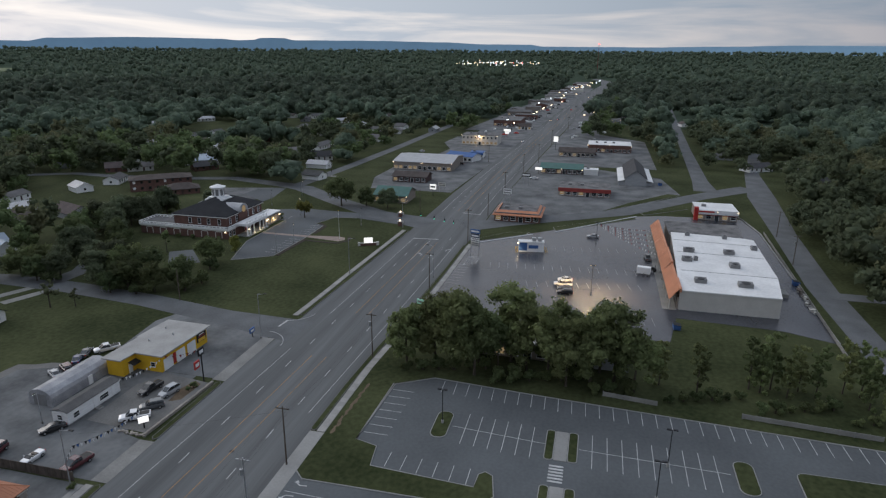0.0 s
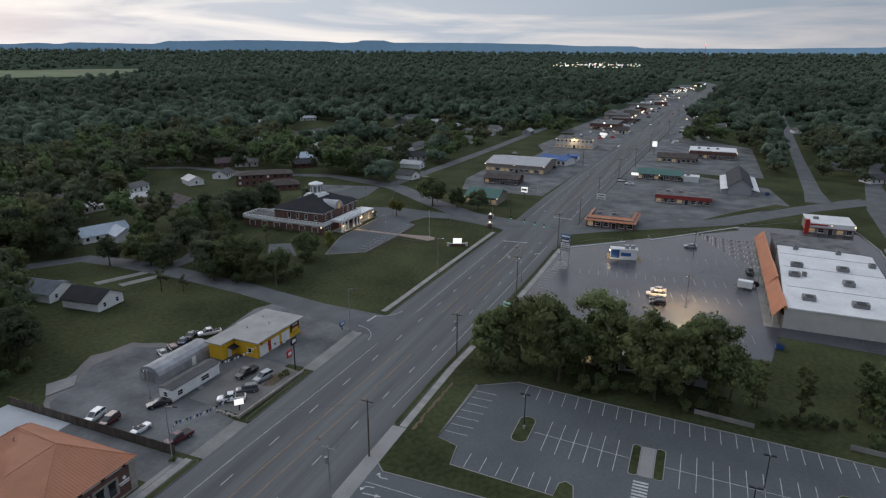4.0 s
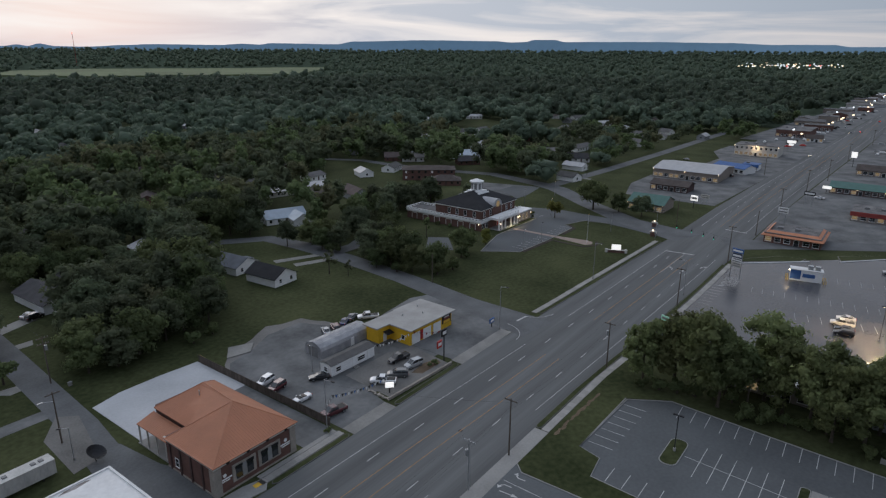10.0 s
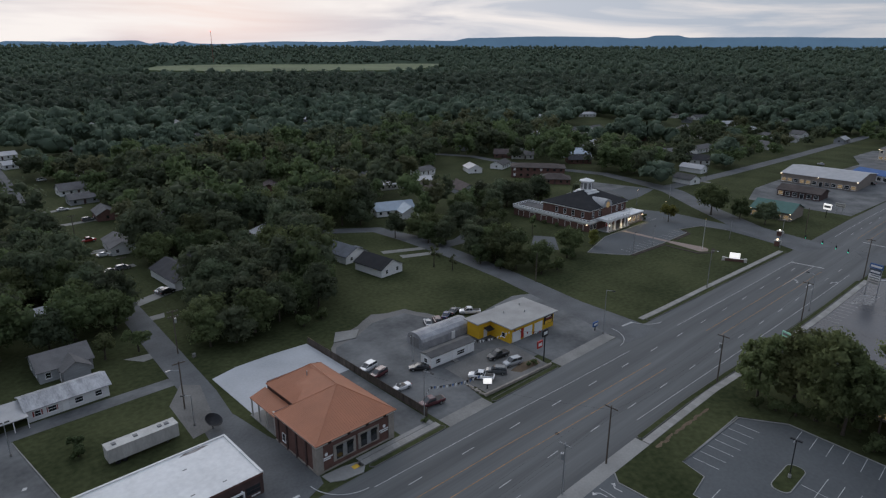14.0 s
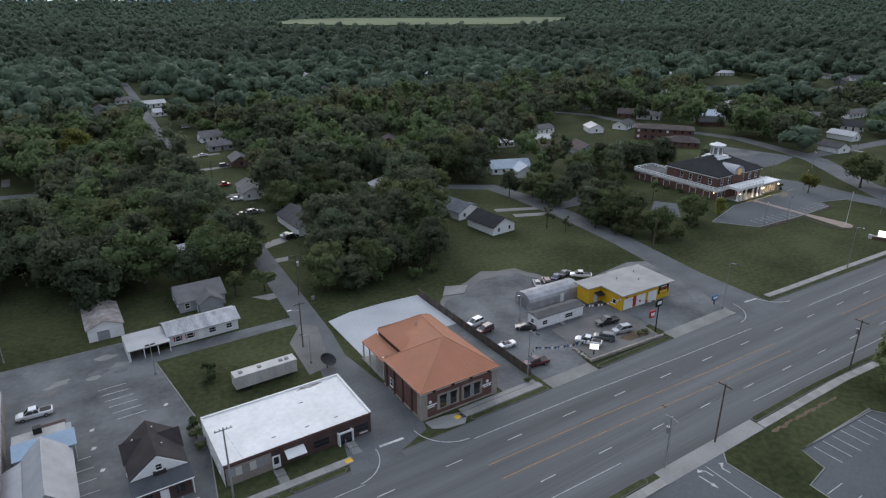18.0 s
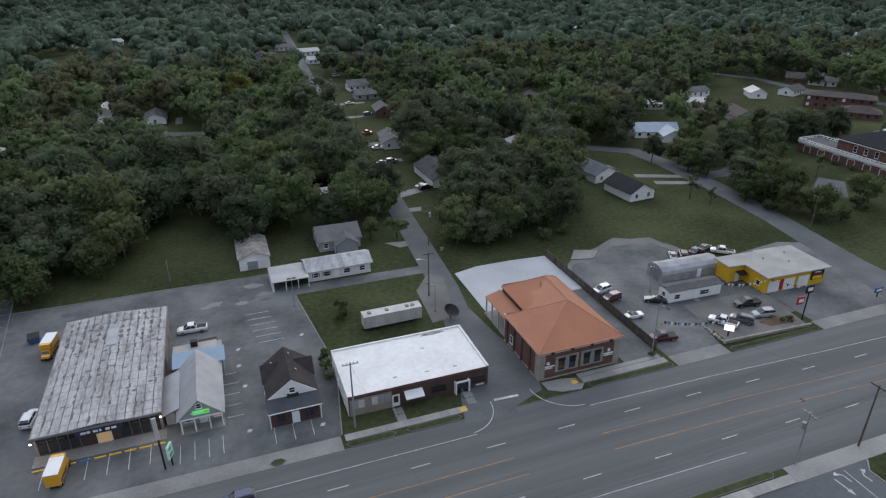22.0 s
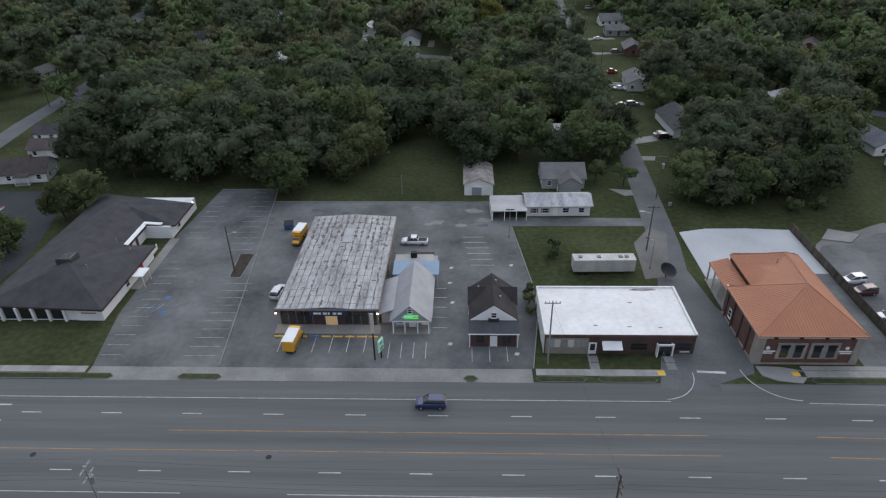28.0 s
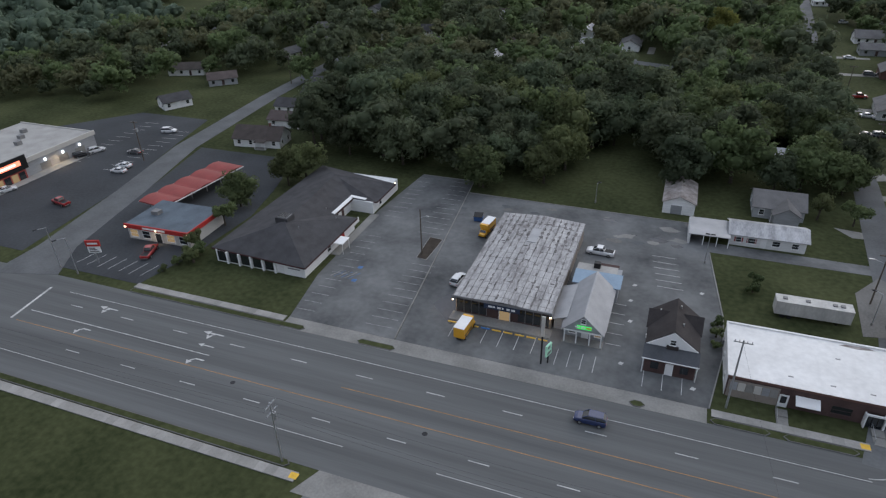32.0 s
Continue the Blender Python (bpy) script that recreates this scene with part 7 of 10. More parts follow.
M_ROOF_PALEBLUE = mat("pale_blue_metal_roof", (0.36, 0.42, 0.48), 0.5, 0.15, 0.4, 4.0, 0.05, metal=0.1)
_RWORD = {"black_shingles": "black shingle", "slate_shingles": "slate shingle", "pale_blue_metal_roof": "pale blue metal", "grey_shingles": "grey shingle", "brown_shingles": "brown shingle", "dark_shingles": "dark shingle", "pale_metal_roof": "pale metal"}


def home(x, y, rz, w=11.0, d=7.5, walls=None, roof=None, porch=False, chimney=False, hip=False, rise=1.9, seen=True):
    walls, roof = walls or _rh.choice(_WALLS), roof or _rh.choice(_ROOFS)
    label = f"{_WORD[walls.name]} one-storey house with a {_RWORD[roof.name]} roof" + (" and porch" if porch else "")
    house(x, y, rz, w, d, 2.7, rise, walls, roof, label, porch, chimney, hip)
    HOUSE_SPOTS.append((x, y, max(w, d) * 0.62 + 3))
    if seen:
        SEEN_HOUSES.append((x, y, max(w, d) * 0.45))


def brick_block(x, y, rz, w, d, h):
    """A long two-storey brick block under a shallow hipped roof."""
    t = thing("apartment_block", x, y, 0, rz, "long two-storey red brick block with a shallow brown roof", "apartments", "houses of the neighbourhood")
    part("wall", box(-w / 2, w / 2, -d / 2, d / 2, -0.2, h), M_BRICK, t)
    part("roof", hip_roof(w, d, h, 1.6, 0.6), M_SHINGLE_BR, t)
    for z in (1.0, 4.0):
        for i in range(8):
            part("window", box(-w / 2 + 1.3 + i * 3.6, -w / 2 + 2.5 + i * 3.6, -d / 2 - 0.05, -d / 2, z, z + 1.3), M_GLASS if i % 4 else M_WHITE, t)
    HOUSE_SPOTS.append((x, y, w * 0.5))
    SEEN_HOUSES.append((x, y, w * 0.4))


home(131.5, 127, 92, 18, 10.5, M_SIDING, M_SHINGLE_DK, False, False, False, 2.4)
home(141, 136, 92, 8, 7, M_SIDING, M_SHINGLE_DK)
home(92.5, 118, 5, 12, 9, M_SIDING, M_METAL_ROOF, True)
home(181, 110, 95, 12.5, 9.5, M_SIDING, M_SHINGLE_SLATE, True, False, False, 2.2)
home(181.5, 92, 95, 12.5, 9, M_SIDING, M_SHINGLE_BLACK, False, False, False, 2.4)
home(141, 282, 0, 13, 9, M_SIDING, M_SHINGLE_GR, True, False, False, 2.6)
home(139, 258, 0, 12, 8, M_SIDING_GR, M_SHINGLE_GR, True)
home(231, 146, -20, 17, 9, M_SIDING, M_ROOF_PALEBLUE, True, rise=2.6)
home(233, 138, 70, 9, 8, M_SIDING, M_ROOF_PALEBLUE, rise=2.2)
home(272, 186, -12, 34, 10, M_CREAM, M_METAL_ROOF, rise=1.4)
home(270, 165, 70, 15, 10, M_SIDING, M_SHINGLE_BR, rise=2.6)
home(283, 155, 70, 16, 10, M_SIDING_GR, M_SHINGLE_BR, rise=2.6)
home(8, 309, 10, 12, 8, M_SIDING, M_SHINGLE_GR)
home(-33, 303, -10, 11, 8, M_SIDING, M_SHINGLE_BR)
home(17, 268, 80, 10, 8, M_SIDING, M_METAL_ROOF)
home(135, 380, 4, 13, 8, M_SIDING, M_METAL_ROOF)
home(217, 268, 20, 11, 8, M_SIDING, M_SHINGLE_GR)
home(223, 279, 10, 11, 8, M_CREAM, M_SHINGLE_BR)
home(246, 291, 0, 12, 8, M_BRICK, M_SHINGLE_BR)
home(265, 428, 0, 12, 8, M_SIDING, M_SHINGLE_GR)
home(-53, 91, 8, 15, 8, M_SIDING, M_SHINGLE_BR, True, True, False, 2.8)
home(-54, 108, 4, 12, 7, M_SIDING, M_SHINGLE_BR)
home(-59, 121, 4, 14, 7, M_SIDING, M_SHINGLE_DK)
home(-56, 136, 4, 17, 7, M_SIDING, M_SHINGLE_DK)
home(-60, 149, 4, 16, 7, M_SIDING, M_SHINGLE_DK)
home(-106, 114, 60, 10, 7, M_SIDING, M_SHINGLE_DK)
home(-132, 153, 20, 15, 8, M_SIDING, M_SHINGLE_BR)
home(-108, 144, 40, 11, 7, M_SIDING_GR, M_SHINGLE_BR)
home(-33.5, 114, 5, 8.5, 2.8, M_SIDING, M_METAL_ROOF, rise=0.6)
brick_block(343, 156, -51, 29, 12, 5.8)
home(336, 139, -51, 16, 10, M_BRICK, M_SHINGLE_BR, hip=True, rise=2.4)
home(348, 188, 20, 13, 8, M_SIDING, M_SHINGLE_GR)
home(326, 190, 62, 11, 8, M_SIDING, M_METAL_ROOF)
home(377, 212, -50, 11, 8, M_BRICK, M_SHINGLE_BR, rise=2.6)
home(384, 201, -50, 14, 9, M_SIDING, M_SHINGLE_GR)
home(128, 172, 84, 15, 8, M_SIDING, M_SHINGLE_GR)
home(133, 420, 5, 20, 9, M_SIDING, M_METAL_ROOF)
home(214, 222, 60, 12, 8, M_BRICK, M_SHINGLE_BR)
home(417, 180, -50, 26, 13, M_SIDING, M_ROOF_PALEBLUE, rise=2.8)
home(396, 166, -40, 14, 9, M_BRICK, M_SHINGLE_DK, rise=2.4)
home(460, 200, 15, 13, 9, M_SIDING, M_METAL_ROOF)
home(443, 151, -52, 28, 9, M_CREAM, M_SHINGLE_BR)
home(468, 141, -40, 18, 9, M_SIDING, M_SHINGLE_GR)
home(496, 136, -5, 22, 10, M_SIDING, M_SHINGLE_GR)
home(584, 340, -45, 20, 9, M_SIDING, M_METAL_ROOF)
home(634, 327, -45, 24, 10, M_SIDING, M_METAL_ROOF)
home(616, 163, -30, 18, 9, M_SIDING, M_SHINGLE_GR)
home(520, 255, -45, 18, 9, M_SIDING, M_SHINGLE_GR)
home(470, 262, -45, 16, 9, M_CREAM, M_METAL_ROOF)
home(560, 215, -40, 18, 9, M_SIDING, M_METAL_ROOF)
home(660, 190, -35, 20, 9, M_SIDING, M_METAL_ROOF)
home(700, 230, -35, 20, 9, M_SIDING, M_SHINGLE_GR)
home(450, 115, -60, 14, 9, M_SIDING, M_SHINGLE_DK, True, rise=2.8)
home(504, 113, -8, 13, 8, M_SIDING_GR, M_SHINGLE_GR)
home(545, 110, 70, 11, 9, M_SIDING, M_SHINGLE_GR, rise=2.6)
home(598, 110, 10, 12, 8, M_SIDING, M_SHINGLE_GR)
home(630, 116, 70, 11, 8, M_SIDING, M_SHINGLE_GR, rise=2.4)
home(484, -157, -60, 17, 9, M_SIDING, M_SHINGLE_DK, rise=2.2)
home(498, -181, -60, 13, 8, M_SIDING, M_SHINGLE_DK, rise=2.2)
home(540, -226, 20, 14, 9, M_SIDING, M_SHINGLE_GR)
home(446, -182, -50, 12, 8, M_SIDING, M_SHINGLE_DK)
home(-33, 298, 10, 14, 8, M_SIDING, M_METAL_ROOF)
home(18, 240, 0, 10, 7, M_SIDING, M_METAL_ROOF)
home(6, 296, 70, 14, 8, M_BRICK, M_SHINGLE_BR)
home(632, 156, 5, 13, 8)
home(664, 228, 15, 13, 8)
for (x, y, rz) in ((170, 150, 30), (152, 196, 80), (138, 222, 84), (196, 166, 20), (210, 190, 10), (192, 224, 40), (244, 214, 10), (262, 238, -6), (300, 204, 5),
                   (310, 246, 40), (334, 280, 12), (380, 250, 8), (414, 222, 20), (404, 290, 0), (446, 260, 30), (490, 230, 5), (520, 190, 10), (560, 170, 60), (540, 250, 0), (600, 200, 5), (160, 330, 10), (200, 340, 60), (180, 420, 0), (240, 370, 10),
                   (300, 360, 70), (350, 350, 5), (420, 350, 0), (480, 320, 30), (92, 256, 80), (60, 260, 0), (-10, 230, 20), (-60, 250, 0), (-100, 220, 30), (-40, 200, 10),
                   (690, 150, 5), (720, 110, 10), (760, 140, 40), (810, 120, 0), (860, 100, 10), (700, -210, 0), (780, -190, 20)):
    if not any(math.hypot(x - a, y - b) < 14 for a, b, _r in HOUSE_SPOTS):
        home(x, y, rz, _rh.uniform(10, 14), _rh.uniform(7, 8.5), porch=_rh.random() < 0.4, rise=_rh.uniform(1.6, 2.4), seen=False)

# more roofs among the trees farther out
for i in range(700):
    if len(HOUSE_SPOTS) > 185:
        break
    dd, aa = _rh.uniform(270, 720), radians(_rh.uniform(-50, 118))
    x, y = EYE_XY[0] + dd * math.sin(aa), EYE_XY[1] + dd * math.cos(aa)
    if abs(y - road_y(x)) < 95 or (y < 0 and x < 420) or any(math.hypot(x - a, y - b) < 20 for a, b, _r in HOUSE_SPOTS):
        continue
    home(x, y, _rh.choice((0, 6, 12, 80, 86, 90)), _rh.uniform(10, 15), _rh.uniform(7, 9), rise=_rh.uniform(1.6, 2.4), walls=_rh.choice((M_SIDING, M_SIDING, M_CREAM, M_SIDING_GR)), roof=_rh.choice((M_SHINGLE_GR, M_METAL_ROOF, M_SHINGLE_GR, M_SHINGLE_BR)), seen=i % 3 == 0)
    if i % 2:
        sheet("driveway", [(x + 8, y - 9), (x + 11, y - 9), (x + 11, y + 4), (x + 8, y + 4)], 0.03, M_CONC_OLD, "short pale concrete driveway", "driveway")
# ---------------------------------------------------------------- trees
def leaf_mat(name, col, var=0.45, rough=0.7, sheen=0.15):
    m = bpy.data.materials.new(name)
    m.use_nodes = True
    n, l = m.node_tree.nodes, m.node_tree.links
    b = n["Principled BSDF"]
    b.inputs["Roughness"].default_value = rough
    b.inputs["Specular IOR Level"].default_value = sheen
    geo, info = n.new("ShaderNodeNewGeometry"), n.new("ShaderNodeObjectInfo")
    no = n.new("ShaderNodeTexNoise")
    no.inputs["Scale"].default_value, no.inputs["Detail"].default_value = 0.075, 3.0
    l.new(geo.outputs["Position"], no.inputs["Vector"])
    add = n.new("ShaderNodeMath")
    add.operation = "MULTIPLY_ADD"
    add.inputs[1].default_value = 0.35
    l.new(geo.outputs["Random Per Island"], add.inputs[0])
    l.new(no.outputs["Fac"], add.inputs[2])
    rng_ = n.new("ShaderNodeMapRange")
    rng_.inputs["From Min"].default_value, rng_.inputs["From Max"].default_value = 0.32, 1.0
    rng_.inputs["To Min"].default_value, rng_.inputs["To Max"].default_value = 1 - var, 1 + var
    l.new(add.outputs[0], rng_.inputs["Value"])
    hs = n.new("ShaderNodeHueSaturation")
    hs.inputs["Color"].default_value = (*col, 1)
    vary = n.new("ShaderNodeMapRange")
    vary.inputs["To Min"].default_value, vary.inputs["To Max"].default_value = 0.72, 1.35
    shade = n.new("ShaderNodeMath")
    shade.operation = "MULTIPLY"
    wob = n.new("ShaderNodeMath")
    wob.operation = "FRACT"
    wk = n.new("ShaderNodeMath")
    wk.operation = "MULTIPLY"
    wk.inputs[1].default_value = 7.31
    l.new(info.outputs["Random"], wk.inputs[0])
    l.new(wk.outputs[0], wob.inputs[0])
    l.new(wob.outputs[0], vary.inputs["Value"])
    l.new(rng_.outputs["Result"], shade.inputs[0])
    l.new(vary.outputs["Result"], shade.inputs[1])
    l.new(shade.outputs[0], hs.inputs["Value"])
    r3 = n.new("ShaderNodeMapRange")
    r3.inputs["To Min"].default_value, r3.inputs["To Max"].default_value = 0.488, 0.528
    l.new(info.outputs["Random"], r3.inputs["Value"])
    l.new(r3.outputs["Result"], hs.inputs["Hue"])
    l.new(hs.outputs["Color"], b.inputs["Base Color"])
    tr, mx = n.new("ShaderNodeBsdfTranslucent"), n.new("ShaderNodeMixShader")
    mx.inputs[0].default_value = 0.5
    l.new(hs.outputs["Color"], tr.inputs["Color"])
    l.new(b.outputs[0], mx.inputs[1])
    l.new(tr.outputs[0], mx.inputs[2])
    l.new(mx.outputs[0], n["Material Output"].inputs["Surface"])
    return m


# green, dark and bronze leaf colours carry some added blue for haze
M_LEAF = leaf_mat("green_leaves", (0.120, 0.143, 0.064), 0.38)
M_LEAF_DK = leaf_mat("dark_leaves", (0.100, 0.119, 0.069), 0.38)
M_LEAF_YL = leaf_mat("yellowing_leaves", (0.210, 0.205, 0.058))
M_LEAF_BR = leaf_mat("bronze_leaves", (0.118, 0.122, 0.066), 0.38)
M_LEAF_OL = leaf_mat("olive_leaves", (0.180, 0.200, 0.088), 0.40)
# distant haze is put into this leaf colour: lighter and bluer than near leaves
M_LEAF_HAZE = leaf_mat("hazed_far_leaves", (0.118, 0.150, 0.104), 0.32)

_t = (1 + 5 ** 0.5) / 2
ICO_V = np.array([(-1, _t, 0), (1, _t, 0), (-1, -_t, 0), (1, -_t, 0), (0, -1, _t), (0, 1, _t), (0, -1, -_t), (0, 1, -_t), (_t, 0, -1), (_t, 0, 1), (-_t, 0, -1), (-_t, 0, 1)], float)
ICO_V /= np.linalg.norm(ICO_V[0])
ICO_F = np.array([(0, 11, 5), (0, 5, 1), (0, 1, 7), (0, 7, 10), (0, 10, 11), (1, 5, 9), (5, 11, 4), (11, 10, 2), (10, 7, 6), (7, 1, 8), (3, 9, 4), (3, 4, 2), (3, 2, 6), (3, 6, 8), (3, 8, 9), (4, 9, 5), (2, 4, 11), (6, 2, 10), (8, 6, 7), (9, 8, 1)])




def raw_mesh(name, verts, tris, material):
    me = bpy.data.meshes.new(name)
    me.vertices.add(len(verts))
    me.vertices.foreach_set("co", np.asarray(verts, np.float32).ravel())
    k = tris.shape[1]
    me.loops.add(tris.size)
    me.loops.foreach_set("vertex_index", tris.astype(np.int32).ravel())
    me.polygons.add(len(tris))
    me.polygons.foreach_set("loop_start", np.arange(0, tris.size, k, dtype=np.int32))
    me.polygons.foreach_set("use_smooth", np.ones(len(tris), bool))
    me.update(calc_edges=True)
    me.materials.append(material)
    return me


def lump_crown(r, rad, h0, h1, clumps, leaves, size):
    """A full crown for trees farther off: a body of rounded lumps with leaf sprays lying on it."""
    V, F, C, o = [], [], [], 0
    mid, hh = (h0 + h1) / 2, (h1 - h0) / 2
    for i in range(clumps):
        u = r.normal(size=3)
        u /= np.linalg.norm(u)
        u[2] = abs(u[2]) - 0.35
        k = r.uniform(0.45, 0.85) if i else 0.0
        c = np.array([0, 0, mid]) + u * np.array([rad, rad, hh]) * k
        cr = rad * (r.uniform(0.22, 0.42) if i else 0.6)
        tall = 0.92 if i else hh / rad * 1.05
        V.append(ICO_V * (1 + 0.26 * r.normal(size=(12, 1))) * cr * np.array([1, 1, tall]) + c)
        F.append(ICO_F + o)
        o += 12
        C.append((c, cr, tall))
    for c, cr, tall in C:
        n = leaves // clumps
        d = r.normal(size=(n, 3))
        d[:, 2] = np.abs(d[:, 2]) - 0.3
        d /= np.linalg.norm(d, axis=1, keepdims=True)
        q = c + d * cr * np.array([1, 1, tall]) * r.uniform(0.8, 1.3, (n, 1))
        nn = d + np.array([0, 0, 0.3]) + 0.55 * r.normal(size=(n, 3))
        t1 = np.cross(nn, r.normal(size=(n, 3)))
        t1 /= np.linalg.norm(t1, axis=1, keepdims=True) + 1e-9
        t2 = np.cross(nn, t1)
        t2 /= np.linalg.norm(t2, axis=1, keepdims=True) + 1e-9
        e = size * r.uniform(0.6, 1.4, (n, 1))
        V.append(np.stack([q - t1 * e, q + t1 * e * 0.5 + t2 * e * 0.9, q + t1 * e * 0.6 - t2 * e * 0.8], 1).reshape(-1, 3))
        F.append(np.arange(o, o + 3 * n).reshape(-1, 3))
        o += 3 * n
    return np.concatenate(V), np.concatenate(F)


def crown_shape(r, rad, h0, h1, clumps, leaves, size, form="round", open_=1.0):
    """Clumps of leaves: each a rough core with leaf sprays standing off it."""
    V, F, o = [], [], 0
    mid, hh = (h0 + h1) / 2, (h1 - h0) / 2
    for i in range(clumps):
        while True:
            u = r.normal(size=3)
            u /= np.linalg.norm(u)
            if u[2] > -0.75:
                break
        k = r.uniform(0.3, 0.9) if i else 0.0
        cr = r.uniform(0.2, 0.44) * rad * open_
        wide = 1.0
        if form == "cone":
            wide = 1.05 - 0.8 * (u[2] * k + 0.5)
        c = np.array([u[0] * rad * k * wide, u[1] * rad * k * wide, mid + u[2] * hh * k])
        q = ICO_V * (1 + 0.26 * r.normal(size=(12, 1))) * cr * 0.62 * np.array([1, 1, 0.85])
        V.append(q + c)
        F.append(ICO_F + o)
        o += 12
        n = leaves // clumps
        d = r.normal(size=(n, 3))
        d /= np.linalg.norm(d, axis=1, keepdims=True)
        p = c + d * cr * r.uniform(0.5, 1.3, (n, 1)) ** 0.8 * np.array([1, 1, 0.88])
        t1 = np.cross(d, r.normal(size=(n, 3)))
        t1 /= np.linalg.norm(t1, axis=1, keepdims=True) + 1e-9
        nn = d * 0.75 + np.array([0, 0, 0.3]) + r.normal(size=(n, 3)) * 0.5
        t2 = np.cross(nn, t1)
        t2 /= np.linalg.norm(t2, axis=1, keepdims=True) + 1e-9
        s = size * r.uniform(0.6, 1.5, (n, 1))
        a, b, cc = p - t1 * s, p + t1 * s * 0.4 + t2 * s * 0.9, p + t1 * s * 0.7 - t2 * s * 0.8
        V.append(np.stack([a, b, cc], 1).reshape(-1, 3))
        F.append(np.arange(o, o + 3 * n).reshape(-1, 3))
        o += 3 * n
    return np.concatenate(V), np.concatenate(F)


def trunk_shape(rr, h, r0, rad, h0, limbs=5):
    s = Solid()
    lean = (rr.uniform(-0.3, 0.3), rr.uniform(-0.3, 0.3))
    top = (lean[0], lean[1], h)
    s.tube((0, 0, -0.3), (0, 0, 0.5), r0 * 1.5, r0, 7)
    s.tube((0, 0, 0.5), top, r0, r0 * 0.45, 7)
    for i in range(limbs):
        a = rr.uniform(0, 6.28)
        z = h * rr.uniform(0.45, 0.95)
        b = (math.cos(a) * rad * 0.55, math.sin(a) * rad * 0.55, z + rad * rr.uniform(0.3, 0.7))
        s.tube((lean[0] * z / h, lean[1] * z / h, z), b, r0 * 0.4, r0 * 0.12, 5)
    return s


TREE_KINDS = {}


def tree_kind(key, seed, rad, h0, h1, clumps, leaves, size, material, label, form="round", open_=1.0):
    r, rr = np.random.default_rng(seed), random.Random(seed)
    v, f = crown_shape(r, rad, h0, h1, clumps, leaves, size, form, open_)
    TREE_KINDS[key] = (raw_mesh("crown", v, f, material), trunk_shape(rr, (h0 + h1) / 2, 0.045 * rad + 0.06, rad, h0).mesh("trunk", M_BARK), label)


for i in range(4):
    tree_kind(f"oak{i}", 10 + i, 5.4 + 0.3 * i, 0.5, 11.8 + 0.6 * i, 34, 3400, 0.36, M_LEAF, "broad green deciduous tree in full leaf")
for i in range(3):
    tree_kind(f"dark{i}", 20 + i, 6.0, 0.4, 13.2 + 0.8 * i, 34, 3400, 0.37, M_LEAF_DK, "tall dark green deciduous tree in full leaf")
for i in range(2):
    tree_kind(f"gold{i}", 30 + i, 4.2, 1.4, 9.4 + i, 16, 1700, 0.34, M_LEAF_YL, "yellow-green tree turning in early autumn")
tree_kind("bronze", 40, 4.8, 1.2, 9.5, 17, 1700, 0.36, M_LEAF_BR, "bronze-leaved ornamental tree in a garden")
for i in range(2):
    tree_kind(f"tall{i}", 50 + i, 2.6, 2.5, 12.5 + i, 11, 1500, 0.26, M_LEAF, "slender tall young tree with a thin crown")
tree_kind("cone", 60, 1.5, 0.4, 6.5, 9, 1000, 0.20, M_LEAF_DK, "dark conical evergreen tree by the hall", "cone")
tree_kind("small", 70, 2.3, 1.4, 5.2, 10, 1300, 0.22, M_LEAF, "small round green tree on a lawn")
tree_kind("bush", 80, 1.5, 0.1, 2.2, 9, 900, 0.16, M_LEAF, "dense dark green leafy shrub")
tree_kind("bare", 81, 2.6, 2.0, 7.0, 9, 160, 0.2, M_LEAF_BR, "half-bare tree with thin branches")

for i in range(3):
    tree_kind(f"belt{i}", 90 + i, 4.8 + 0.3 * i, 0.6, 15.0 + 1.0 * i, 46, 4300, 0.29, M_LEAF_OL, "tall thin-crowned tree with bare lower stems", open_=0.78)
for i in range(2):
    tree_kind(f"thin{i}", 95 + i, 2.2, -2.4, 13.0 + 1.5 * i, 40, 1700, 0.25, M_LEAF_OL, "slender olive tree with a thin see-through crown", open_=0.7)
LOW = {}
for _k, _seed, _rad, _h1, _m in (("a", 1, 6.4, 13.5, 0), ("b", 2, 7.4, 15.4, 0), ("c", 3, 5.6, 11.0, 0), ("d", 4, 5.4, 15.5, 0), ("e", 5, 4.6, 9.0, 0)):
    LOW[_k] = crown_shape(np.random.default_rng(100 + _seed), _rad, 0.8, _h1, 20, 560, 0.60)
JOINED = {0: [], 1: [], 2: []}
TREES = []
_rt = random.Random(77)


def tree(key, x, y, s=1.0, rz=None, group="trees of the neighbourhood"):
    crown, trunk, label = TREE_KINDS[key]
    t = thing("shrub" if key == "bush" else "tree", x, y, 0, 0, label, "shrub" if key == "bush" else "tree", group)
    t.matrix_basis = pose(x, y, 0, 0, 0, _rt.uniform(0, 360) if rz is None else rz) @ Matrix.Diagonal((s * _rt.uniform(0.92, 1.1), s * _rt.uniform(0.92, 1.1), s, 1))
    part("trunk", trunk, None, t)
    part("crown", crown, None, t)
    TREES.append((x, y, 4.2 * s))


# -- where trees may not stand
def inside(x, y, poly):
    c = False
    for (x0, y0), (x1, y1) in zip(poly, poly[1:] + poly[:1]):
        if (y0 > y) != (y1 > y) and x < (x1 - x0) * (y - y0) / (y1 - y0) + x0:
            c = not c
    return c


def near_line(x, y, line, d):
    for (x0, y0), (x1, y1) in zip(line, line[1:]):
        ux, uy = x1 - x0, y1 - y0
        k = max(0.0, min(1.0, ((x - x0) * ux + (y - y0) * uy) / (ux * ux + uy * uy)))
        if math.hypot(x - x0 - k * ux, y - y0 - k * uy) < d:
            return True
    return False


